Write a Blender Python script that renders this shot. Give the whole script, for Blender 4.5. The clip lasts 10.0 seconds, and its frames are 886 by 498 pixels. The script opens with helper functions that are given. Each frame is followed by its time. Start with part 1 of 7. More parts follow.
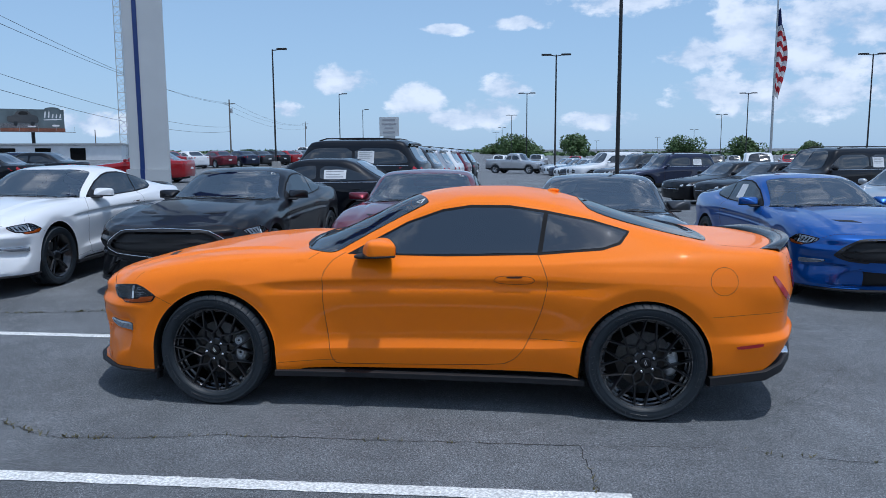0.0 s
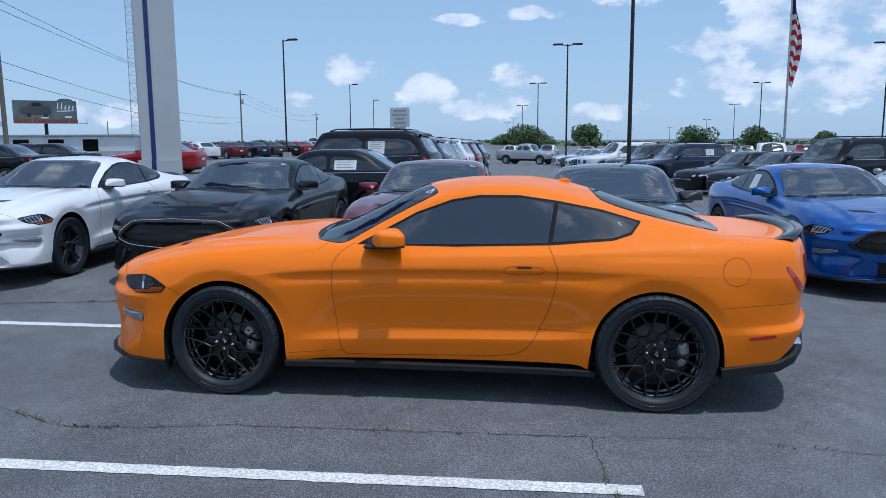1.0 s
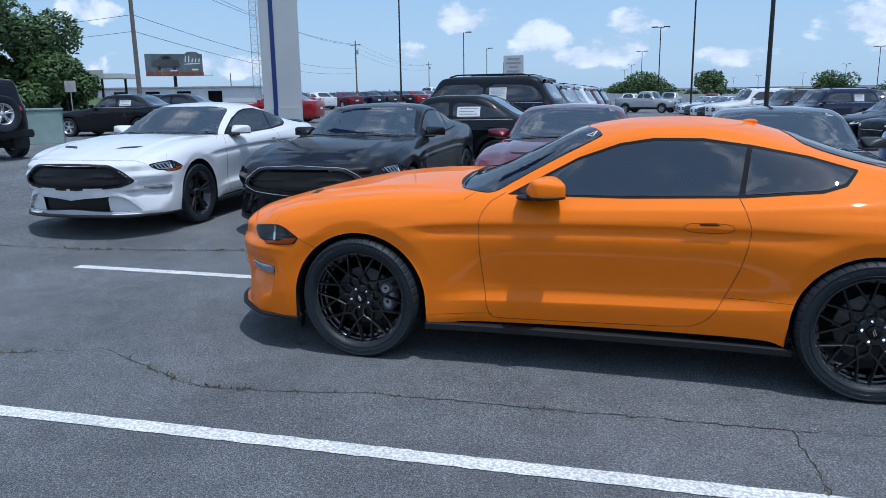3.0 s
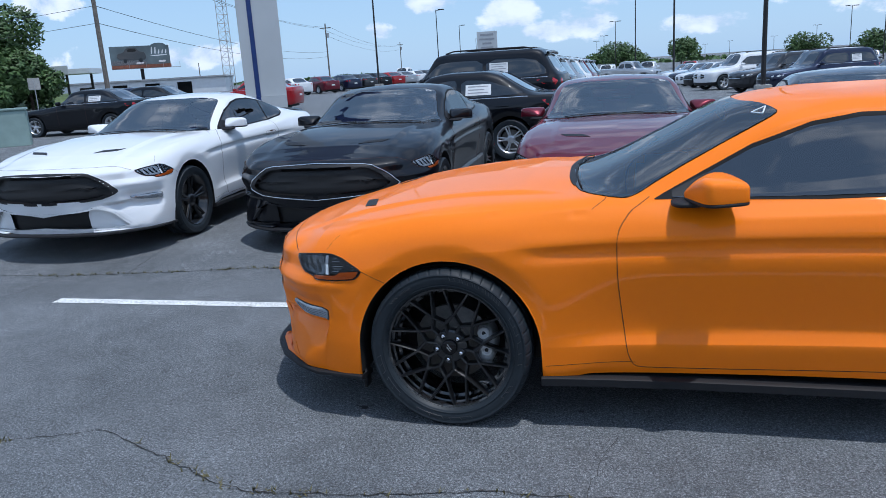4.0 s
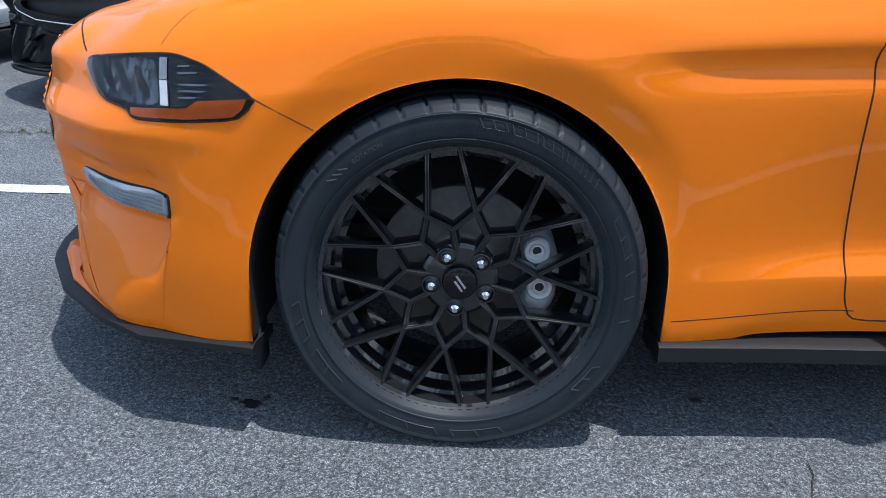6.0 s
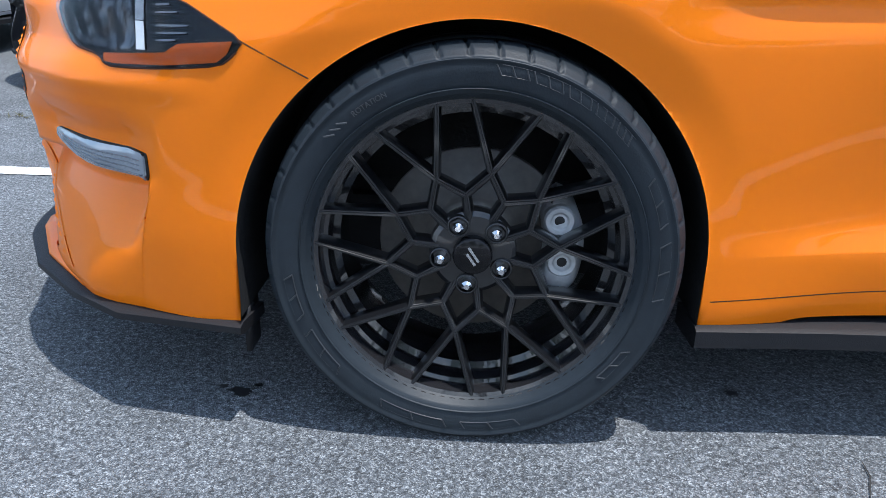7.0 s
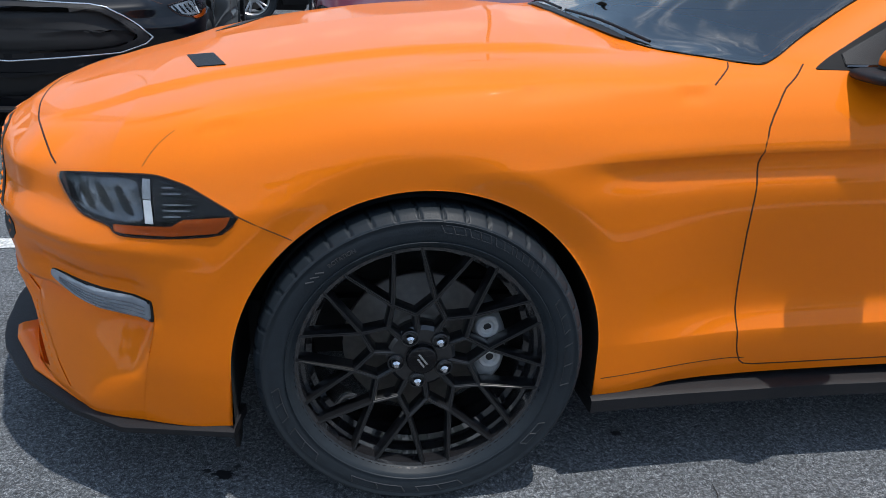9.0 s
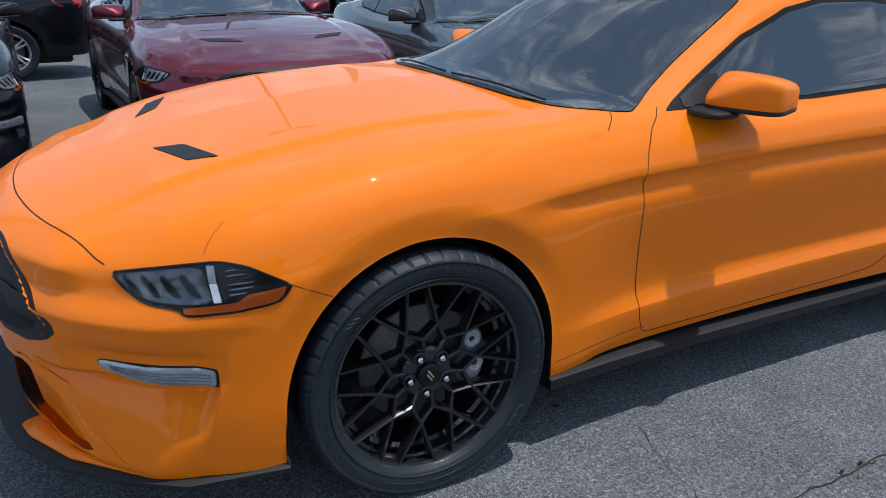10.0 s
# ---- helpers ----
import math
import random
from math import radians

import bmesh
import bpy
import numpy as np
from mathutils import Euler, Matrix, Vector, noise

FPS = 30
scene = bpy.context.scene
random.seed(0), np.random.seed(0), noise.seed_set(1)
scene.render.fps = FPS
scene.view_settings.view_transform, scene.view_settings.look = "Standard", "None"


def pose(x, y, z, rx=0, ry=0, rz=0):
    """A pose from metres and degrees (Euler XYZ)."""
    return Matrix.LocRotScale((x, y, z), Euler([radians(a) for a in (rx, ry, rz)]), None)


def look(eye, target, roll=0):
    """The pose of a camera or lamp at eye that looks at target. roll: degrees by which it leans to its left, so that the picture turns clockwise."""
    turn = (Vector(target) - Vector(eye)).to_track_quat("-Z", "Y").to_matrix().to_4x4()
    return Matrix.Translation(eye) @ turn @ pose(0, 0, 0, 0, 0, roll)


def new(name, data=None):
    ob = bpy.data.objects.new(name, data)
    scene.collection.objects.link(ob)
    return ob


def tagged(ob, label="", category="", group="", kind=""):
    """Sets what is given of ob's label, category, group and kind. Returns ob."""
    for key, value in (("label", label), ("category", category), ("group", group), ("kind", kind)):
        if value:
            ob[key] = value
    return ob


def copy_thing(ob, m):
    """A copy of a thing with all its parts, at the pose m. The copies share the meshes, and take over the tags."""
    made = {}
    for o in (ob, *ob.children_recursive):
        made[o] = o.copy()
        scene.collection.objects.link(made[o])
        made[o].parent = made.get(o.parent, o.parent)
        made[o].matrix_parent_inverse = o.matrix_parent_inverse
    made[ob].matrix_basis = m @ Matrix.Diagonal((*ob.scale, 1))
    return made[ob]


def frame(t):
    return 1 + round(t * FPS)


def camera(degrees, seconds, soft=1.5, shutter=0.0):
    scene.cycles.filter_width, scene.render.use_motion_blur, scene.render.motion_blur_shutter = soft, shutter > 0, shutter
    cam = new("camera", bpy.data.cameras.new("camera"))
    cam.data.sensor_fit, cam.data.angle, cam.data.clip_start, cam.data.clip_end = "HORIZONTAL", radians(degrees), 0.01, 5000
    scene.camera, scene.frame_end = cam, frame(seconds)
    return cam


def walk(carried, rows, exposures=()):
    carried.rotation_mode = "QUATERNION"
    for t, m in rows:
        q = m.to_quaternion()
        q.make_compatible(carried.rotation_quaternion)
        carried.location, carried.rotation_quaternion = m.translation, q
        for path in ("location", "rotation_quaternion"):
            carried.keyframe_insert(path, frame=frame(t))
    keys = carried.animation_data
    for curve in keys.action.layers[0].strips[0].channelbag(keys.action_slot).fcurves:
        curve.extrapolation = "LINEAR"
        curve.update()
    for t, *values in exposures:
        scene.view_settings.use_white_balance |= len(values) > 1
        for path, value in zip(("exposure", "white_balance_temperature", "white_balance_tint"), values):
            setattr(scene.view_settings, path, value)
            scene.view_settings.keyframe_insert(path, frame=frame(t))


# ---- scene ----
cam = camera(61.1, 10.0, 0.8)

PATH = [
    (0, (2.086, -5.41, 1.636), (1.828, -3.444, 1.373), -0.3),
    (0.5, (2.096, -5.391, 1.631), (1.83, -3.429, 1.353), -0.6),
    (1, (2.09, -5.387, 1.63), (1.804, -3.429, 1.343), -0.4),
    (1.5, (2.082, -5.371, 1.627), (1.779, -3.415, 1.336), -0.1),
    (2, (2.076, -5.334, 1.62), (1.776, -3.378, 1.325), 0.4),
    (2.5, (2.029, -5.163, 1.597), (1.615, -3.237, 1.254), 0.8),
    (3, (1.717, -4.873, 1.549), (1.151, -3.0, 1.137), -0.9),
    (3.2, (1.511, -4.675, 1.561), (0.919, -2.813, 1.134), -3.0),
    (4.3, (0.625, -3.622, 1.512), (0.158, -1.737, 1.036), -3.7),
    (4.5, (0.512, -3.441, 1.471), (0.09, -1.548, 0.983), -4.0),
    (5, (0.259, -2.951, 1.354), (-0.019, -1.049, 0.802), -2.8),
    (5.5, (0.06, -2.48, 1.157), (-0.047, -0.595, 0.497), -0.9),
    (6, (0.004, -2.238, 0.956), (-0.049, -0.38, 0.217), 1.3),
    (7.5, (-0.004, -2.107, 0.837), (-0.088, -0.245, 0.114), 1.4),
    (8, (-0.014, -2.116, 0.85), (-0.088, -0.25, 0.133), 1.3),
    (8.5, (-0.018, -2.158, 0.915), (-0.009, -0.296, 0.187), 1.7),
    (9, (-0.173, -2.32, 1.218), (0.097, -0.495, 0.446), 2.4),
    (9.5, (-0.422, -2.484, 1.336), (0.174, -0.763, 0.51), 2.2),
    (10, (-0.76, -2.512, 1.401), (0.073, -0.84, 0.686), 0.0),
]
EXPOSURES = [(0.0, -0.40, 5700, 10), (3.0, -0.32, 5700, 10), (4.5, -0.14, 5750, 10), (5.5, 0.12, 5900, 10), (6.0, 0.34, 5950, 10), (7.5, 0.68, 5950, 10), (8.5, 0.52, 6000, 10), (9.0, -0.10, 6250, 10), (10.0, -0.15, 6200, 10)]
walk(cam, [(t, look(eye, target, roll)) for t, eye, target, roll in PATH], EXPOSURES)

# ---------------------------------------------------------------- world and sun
SUN_DIR = Vector((0.22, -0.135, 1.0)).normalized()
world = bpy.data.worlds.new("world")
scene.world = world
world.use_nodes = True


def build_sky(tree):
    n, l = tree.nodes, tree.links
    n.clear()
    out = n.new("ShaderNodeOutputWorld")
    back = n.new("ShaderNodeBackground")
    sky = n.new("ShaderNodeTexSky")
    sky.sky_type, sky.sun_disc = "NISHITA", False
    sky.sun_elevation = math.asin(SUN_DIR.z)
    sky.sun_rotation = math.atan2(SUN_DIR.x, SUN_DIR.y)
    sky.dust_density, sky.ozone_density, sky.air_density = 0.6, 2.0, 1.0
    coord = n.new("ShaderNodeTexCoord")
    sep = n.new("ShaderNodeSeparateXYZ")
    l.new(coord.outputs["Generated"], sep.inputs[0])

    def math_node(op, a, b=None, clamp=False):
        m = n.new("ShaderNodeMath")
        m.operation, m.use_clamp = op, clamp
        for i, v in enumerate((a, b)):
            if v is None:
                continue
            if isinstance(v, (int, float)):
                m.inputs[i].default_value = v
            else:
                l.new(v, m.inputs[i])
        return m.outputs[0]

    # broken cloud all over the sky, on a level sheet high above
    up = math_node("MAXIMUM", sep.outputs["Z"], 0.02)
    soft_up = math_node("ADD", up, 0.10)
    comb = n.new("ShaderNodeCombineXYZ")
    l.new(math_node("DIVIDE", sep.outputs["X"], soft_up), comb.inputs[0])
    l.new(math_node("DIVIDE", sep.outputs["Y"], soft_up), comb.inputs[1])
    big = n.new("ShaderNodeTexNoise")
    big.inputs["Scale"].default_value, big.inputs["Detail"].default_value = 3.4, 9.0
    big.inputs["Roughness"].default_value = 0.6
    l.new(comb.outputs[0], big.inputs["Vector"])
    sheet = n.new("ShaderNodeMapRange")
    sheet.interpolation_type = "SMOOTHSTEP"
    sheet.inputs["From Min"].default_value, sheet.inputs["From Max"].default_value = 0.47, 0.72
    # extra cloud low behind the camera, unseen, added to light the car's side
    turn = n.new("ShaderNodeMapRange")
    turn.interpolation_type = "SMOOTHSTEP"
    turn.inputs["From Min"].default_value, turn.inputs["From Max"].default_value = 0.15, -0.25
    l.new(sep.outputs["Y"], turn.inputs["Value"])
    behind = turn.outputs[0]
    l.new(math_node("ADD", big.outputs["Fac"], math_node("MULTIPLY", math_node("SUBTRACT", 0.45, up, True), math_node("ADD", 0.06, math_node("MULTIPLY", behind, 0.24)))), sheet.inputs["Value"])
    high = n.new("ShaderNodeMapRange")
    high.inputs["From Min"].default_value, high.inputs["From Max"].default_value = 0.22, 0.40
    l.new(sep.outputs["Z"], high.inputs["Value"])
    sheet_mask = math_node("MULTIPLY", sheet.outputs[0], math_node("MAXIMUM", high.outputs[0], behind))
    # the heaps of cumulus over the lot: side, height, half breadth, half height
    heaps = [(-0.268, 0.088, 0.050, 0.022), (-0.165, 0.060, 0.040, 0.028), (-0.120, 0.040, 0.050, 0.014), (-0.047, 0.078, 0.036, 0.020), (-0.070, 0.050, 0.045, 0.022), (-0.030, 0.162, 0.048, 0.010), (0.098, 0.188, 0.080, 0.022), (0.190, 0.115, 0.050, 0.024), (0.262, 0.140, 0.060, 0.045), (0.365, 0.145, 0.110, 0.045), (0.300, 0.105, 0.110, 0.032), (0.310, 0.062, 0.130, 0.030), (0.210, 0.070, 0.050, 0.022), (0.075, 0.036, 0.055, 0.015), (-0.346, 0.051, 0.024, 0.011), (-0.125, 0.154, 0.034, 0.008), (-0.640, 0.034, 0.120, 0.016), (-0.860, 0.100, 0.060, 0.016), (-0.950, 0.040, 0.100, 0.030), (0.480, 0.090, 0.100, 0.060)]
    across = math_node("DIVIDE", sep.outputs["X"], math_node("MAXIMUM", sep.outputs["Y"], 0.05))
    flat = math_node("SQRT", math_node("ADD", math_node("MULTIPLY", sep.outputs["X"], sep.outputs["X"]), math_node("MULTIPLY", sep.outputs["Y"], sep.outputs["Y"])))
    rise = math_node("DIVIDE", sep.outputs["Z"], math_node("MAXIMUM", flat, 0.05))
    total = None
    for a0, e0, ra, re in heaps:
        da = math_node("DIVIDE", math_node("SUBTRACT", across, a0), ra)
        de = math_node("DIVIDE", math_node("SUBTRACT", rise, e0), re)
        ball = math_node("SUBTRACT", 1.0, math_node("ADD", math_node("MULTIPLY", da, da), math_node("MULTIPLY", de, de)))
        total = ball if total is None else math_node("MAXIMUM", total, ball)
    spot = n.new("ShaderNodeCombineXYZ")
    l.new(across, spot.inputs[0])
    l.new(math_node("MULTIPLY", rise, 1.7), spot.inputs[1])
    puff = n.new("ShaderNodeTexNoise")
    puff.inputs["Scale"].default_value, puff.inputs["Detail"].default_value, puff.inputs["Roughness"].default_value = 15.0, 8.0, 0.57
    l.new(spot.outputs[0], puff.inputs["Vector"])
    edge = math_node("ADD", math_node("MAXIMUM", total, -1.5), math_node("MULTIPLY", math_node("SUBTRACT", puff.outputs["Fac"], 0.5), 5.6))
    heap = n.new("ShaderNodeMapRange")
    heap.interpolation_type = "SMOOTHSTEP"
    heap.inputs["From Min"].default_value, heap.inputs["From Max"].default_value = 0.0, 0.80
    l.new(edge, heap.inputs["Value"])
    ahead = math_node("GREATER_THAN", sep.outputs["Y"], 0.05)
    heap_mask = math_node("MULTIPLY", math_node("MULTIPLY", heap.outputs[0], ahead), 0.86)
    # haze near the horizon
    haze = n.new("ShaderNodeMapRange")
    haze.inputs["From Min"].default_value, haze.inputs["From Max"].default_value = 0.0, 0.40
    haze.inputs["To Min"].default_value, haze.inputs["To Max"].default_value = 0.75, 0.36
    l.new(sep.outputs["Z"], haze.inputs["Value"])
    mix1 = n.new("ShaderNodeMixRGB")
    mix1.inputs["Color2"].default_value = (3.9, 5.65, 7.6, 1)
    l.new(haze.outputs[0], mix1.inputs["Fac"])
    l.new(sky.outputs[0], mix1.inputs["Color1"])
    mix2 = n.new("ShaderNodeMixRGB")
    shade = n.new("ShaderNodeMixRGB")
    shade.inputs["Color1"].default_value, shade.inputs["Color2"].default_value = (5.3, 6.1, 7.3, 1), (8.4, 8.7, 9.2, 1)
    fade = n.new("ShaderNodeMapRange")
    fade.inputs["From Min"].default_value, fade.inputs["From Max"].default_value = 0.42, 0.62
    l.new(puff.outputs["Fac"], fade.inputs["Value"])
    l.new(fade.outputs[0], shade.inputs["Fac"])
    mix3 = n.new("ShaderNodeMixRGB")
    mix2.inputs["Color2"].default_value = (10.2, 10.5, 11.0, 1)
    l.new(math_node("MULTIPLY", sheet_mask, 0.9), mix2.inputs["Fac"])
    l.new(mix1.outputs[0], mix2.inputs["Color1"])
    l.new(heap_mask, mix3.inputs["Fac"])
    l.new(mix2.outputs[0], mix3.inputs["Color1"])
    l.new(shade.outputs[0], mix3.inputs["Color2"])
    l.new(mix3.outputs[0], back.inputs["Color"])
    back.inputs["Strength"].default_value = 0.136
    l.new(back.outputs[0], out.inputs["Surface"])


build_sky(world.node_tree)
sun = new("sun", bpy.data.lights.new("sun", "SUN"))
sun.data.energy, sun.data.angle, sun.data.color = 3.3, radians(0.5), (1.0, 0.96, 0.90)
sun.matrix_world = look(SUN_DIR * 50, (0, 0, 0))

# ---------------------------------------------------------------- materials


def material(name, color, rough=0.5, metal=0.0, coat=0.0, vary=0.0, scale=20.0, bump=0.0, bump_scale=None, spec=0.5, per_object=0.0, big=0.0, big_scale=0.6, coat_rough=0.02):
    """A Principled material with grain (vary, scale), broad stains (big, big_scale) and fine relief."""
    m = bpy.data.materials.new(name)
    m.use_nodes = True
    n, l = m.node_tree.nodes, m.node_tree.links
    b = n["Principled BSDF"]
    b.inputs["Base Color"].default_value = (*color, 1)
    b.inputs["Roughness"].default_value, b.inputs["Metallic"].default_value = rough, metal
    b.inputs["Coat Weight"].default_value, b.inputs["Coat Roughness"].default_value = coat, coat_rough
    b.inputs["Specular IOR Level"].default_value = spec
    coord = n.new("ShaderNodeTexCoord")
    last = None

    def layer(amount, size, detail, last):
        tex = n.new("ShaderNodeTexNoise")
        tex.inputs["Scale"].default_value, tex.inputs["Detail"].default_value = size, detail
        l.new(coord.outputs["Object"], tex.inputs["Vector"])
        ran = n.new("ShaderNodeMapRange")
        ran.inputs["From Min"].default_value, ran.inputs["From Max"].default_value = 0.3, 0.7
        ran.inputs["To Min"].default_value, ran.inputs["To Max"].default_value = 1 - amount, 1 + amount
        l.new(tex.outputs["Fac"], ran.inputs["Value"])
        mul = n.new("ShaderNodeVectorMath")
        mul.operation = "SCALE"
        if last is None:
            mul.inputs[0].default_value = color
        else:
            l.new(last, mul.inputs[0])
        l.new(ran.outputs[0], mul.inputs["Scale"])
        return mul.outputs[0]

    if vary:
        last = layer(vary, scale, 6, last)
    if big:
        last = layer(big, big_scale, 4, last)
    if per_object:
        info = n.new("ShaderNodeObjectInfo")
        ran = n.new("ShaderNodeMapRange")
        ran.inputs["To Min"].default_value, ran.inputs["To Max"].default_value = 1 - per_object, 1 + per_object
        l.new(info.outputs["Random"], ran.inputs["Value"])
        mul = n.new("ShaderNodeVectorMath")
        mul.operation = "SCALE"
        if last is None:
            mul.inputs[0].default_value = color
        else:
            l.new(last, mul.inputs[0])
        l.new(ran.outputs[0], mul.inputs["Scale"])
        last = mul.outputs[0]
    if last is not None:
        l.new(last, b.inputs["Base Color"])
    if bump:
        tex = n.new("ShaderNodeTexNoise")
        tex.inputs["Scale"].default_value, tex.inputs["Detail"].default_value = bump_scale or scale, 5
        l.new(coord.outputs["Object"], tex.inputs["Vector"])
        bp = n.new("ShaderNodeBump")
        bp.inputs["Strength"].default_value, bp.inputs["Distance"].default_value = bump, 0.01
        l.new(tex.outputs["Fac"], bp.inputs["Height"])
        l.new(bp.outputs[0], b.inputs["Normal"])
    return m


def paint(name, color, metal=0.0, rough=0.4, flake=0.04, coat=1.0, coat_rough=0.02):
    return material(name, color, rough, metal, coat, flake, 900, big=0.02, big_scale=1.5, spec=0.12, coat_rough=coat_rough)


def glass(name, tint, rough=0.01, ior=2.1):
    """A thin pane: clear or tinted, with the mirror of real glass on its face."""
    m = bpy.data.materials.new(name)
    m.use_nodes = True
    n, l = m.node_tree.nodes, m.node_tree.links
    n.remove(n["Principled BSDF"])
    out = n["Material Output"]
    clear, gloss, mix, fres = n.new("ShaderNodeBsdfTransparent"), n.new("ShaderNodeBsdfGlossy"), n.new("ShaderNodeMixShader"), n.new("ShaderNodeFresnel")
    clear.inputs["Color"].default_value = (*tint, 1)
    gloss.inputs["Roughness"].default_value = rough
    fres.inputs["IOR"].default_value = ior
    l.new(fres.outputs[0], mix.inputs["Fac"])
    l.new(clear.outputs[0], mix.inputs[1])
    l.new(gloss.outputs[0], mix.inputs[2])
    l.new(mix.outputs[0], out.inputs["Surface"])
    return m


def asphalt_material():
    m = bpy.data.materials.new("asphalt")
    m.use_nodes = True
    n, l = m.node_tree.nodes, m.node_tree.links
    b = n["Principled BSDF"]
    coord = n.new("ShaderNodeTexCoord")
    chips = n.new("ShaderNodeTexVoronoi")
    chips.inputs["Scale"].default_value = 370
    grain = n.new("ShaderNodeTexNoise")
    grain.inputs["Scale"].default_value, grain.inputs["Detail"].default_value = 90, 8
    patch = n.new("ShaderNodeTexNoise")
    patch.inputs["Scale"].default_value, patch.inputs["Detail"].default_value = 0.7, 6
    blot = n.new("ShaderNodeTexNoise")
    blot.inputs["Scale"].default_value, blot.inputs["Detail"].default_value = 5.0, 5
    coarse = n.new("ShaderNodeTexNoise")
    coarse.inputs["Scale"].default_value, coarse.inputs["Detail"].default_value = 34, 4
    for t in (chips, grain, coarse, patch, blot):
        l.new(coord.outputs["Object"], t.inputs["Vector"])
    ramp = n.new("ShaderNodeValToRGB")
    e = ramp.color_ramp.elements
    e[0].position, e[0].color = 0.0, (0.056, 0.061, 0.067, 1)
    e[1].position, e[1].color = 1.0, (0.305, 0.32, 0.33, 1)
    mid = ramp.color_ramp.elements.new(0.6)
    mid.color = (0.122, 0.132, 0.143, 1)
    sepc = n.new("ShaderNodeSeparateColor")
    l.new(chips.outputs["Color"], sepc.inputs[0])
    l.new(sepc.outputs[0], ramp.inputs[0])

    def scaled(last, tex, lo, hi):
        ran = n.new("ShaderNodeMapRange")
        ran.inputs["From Min"].default_value, ran.inputs["From Max"].default_value = 0.3, 0.7
        ran.inputs["To Min"].default_value, ran.inputs["To Max"].default_value = lo, hi
        l.new(tex.outputs["Fac"], ran.inputs["Value"])
        mul = n.new("ShaderNodeVectorMath")
        mul.operation = "SCALE"
        l.new(last, mul.inputs[0])
        l.new(ran.outputs[0], mul.inputs["Scale"])
        return mul.outputs[0]

    c = scaled(scaled(scaled(scaled(ramp.outputs[0], grain, 0.40, 1.60), coarse, 0.84, 1.16), patch, 0.76, 1.22), blot, 0.86, 1.14)
    l.new(c, b.inputs["Base Color"])
    b.inputs["Roughness"].default_value = 0.8
    bp = n.new("ShaderNodeBump")
    bp.inputs["Strength"].default_value, bp.inputs["Distance"].default_value = 0.6, 0.006
    l.new(chips.outputs["Distance"], bp.inputs["Height"])
    l.new(bp.outputs[0], b.inputs["Normal"])
    return m


ASPHALT = asphalt_material()
LINE_PAINT = material("worn_line_paint", (0.66, 0.66, 0.64), 0.7, vary=0.42, scale=70, bump=0.4, bump_scale=160, big=0.1, big_scale=3)
ORANGE = paint("orange_car_paint", (0.95, 0.210, 0.0005), rough=0.5, coat=0.45, coat_rough=0.012)
WHITE = paint("white_car_paint", (0.80, 0.81, 0.82), flake=0.0)
BLACK = paint("black_car_paint", (0.003, 0.004, 0.007), flake=0.1, coat=0.6)
BLUE = paint("blue_car_paint", (0.007, 0.080, 0.33), metal=0.3, rough=0.3)
MAROON = paint("maroon_car_paint", (0.13, 0.008, 0.02), metal=0.3, rough=0.3)
GREY = paint("dark_grey_car_paint", (0.035, 0.037, 0.042), metal=0.4, rough=0.35)
SILVER = paint("silver_car_paint", (0.42, 0.43, 0.45), metal=0.7, rough=0.35)
RED = paint("red_car_paint", (0.30, 0.010, 0.014), rough=0.35)
NAVY = paint("navy_car_paint", (0.010, 0.016, 0.045), metal=0.3, rough=0.3)
OFFWHITE = paint("white_fleet_paint", (0.74, 0.75, 0.76), flake=0.0)
SEAL = material("black_window_seal", (0.007, 0.007, 0.008), 0.65, vary=0.15, scale=200, spec=0.2)
TRIM = material("black_plastic_trim", (0.012, 0.012, 0.014), 0.55, spec=0.35, vary=0.2, scale=300, bump=0.15, bump_scale=500)
SEAM = material("shut_line", (0.045, 0.011, 0.004), 0.8, vary=0.1, scale=50)
GLOSS_BLACK = material("gloss_black", (0.005, 0.005, 0.006), 0.15, coat=0.0, spec=0.3, vary=0.1, scale=200)
WHEEL_BLACK = material("satin_black_wheel", (0.006, 0.0065, 0.008), 0.33, coat=0.8, vary=0.15, scale=120, spec=0.5, coat_rough=0.06)
RIM_BLACK = material("gloss_black_rim", (0.016, 0.016, 0.018), 0.2, coat=1.0, vary=0.15, scale=90)
RUBBER = material("tyre_rubber", (0.018, 0.024, 0.030), 0.5, spec=0.32, vary=0.12, scale=40, bump=0.08, bump_scale=260, big=0.12, big_scale=6)
# raised tyre marks: paler than the rubber, light on their relief put into colour
SIDEWALL_TEXT = material("lit_moulded_word", (0.055, 0.056, 0.06), 0.5, vary=0.1, scale=90)
RUBBER_MARK_LIT = material("lit_moulded_rubber", (0.034, 0.036, 0.040), 0.36, vary=0.1, scale=90)
STEEL = material("brake_steel", (0.17, 0.155, 0.14), 0.45, metal=0.35, vary=0.15, scale=60)
CALIPER = material("cast_caliper", (0.50, 0.51, 0.52), 0.45, metal=0.5, vary=0.1, scale=80, bump=0.2)
CHROME = material("chrome", (0.75, 0.76, 0.78), 0.10, metal=1.0, vary=0.03, scale=60)
ALLOY = material("silver_alloy_wheel", (0.66, 0.67, 0.69), 0.28, metal=0.9, vary=0.06, scale=50)
AMBER = material("amber_reflector", (0.42, 0.075, 0.002), 0.3, coat=0.15, spec=0.25, vary=0.12, scale=220)
RED_LENS = material("red_lens", (0.45, 0.006, 0.012), 0.12, coat=1.0, vary=0.15, scale=150)
LAMP_WHITE = material("lamp_bar", (0.70, 0.73, 0.76), 0.2, coat=0.6, vary=0.05, scale=120)
LAMP_GREY = material("silver_lamp_housing", (0.34, 0.35, 0.37), 0.25, metal=0.6, coat=0.4, vary=0.4, scale=22)
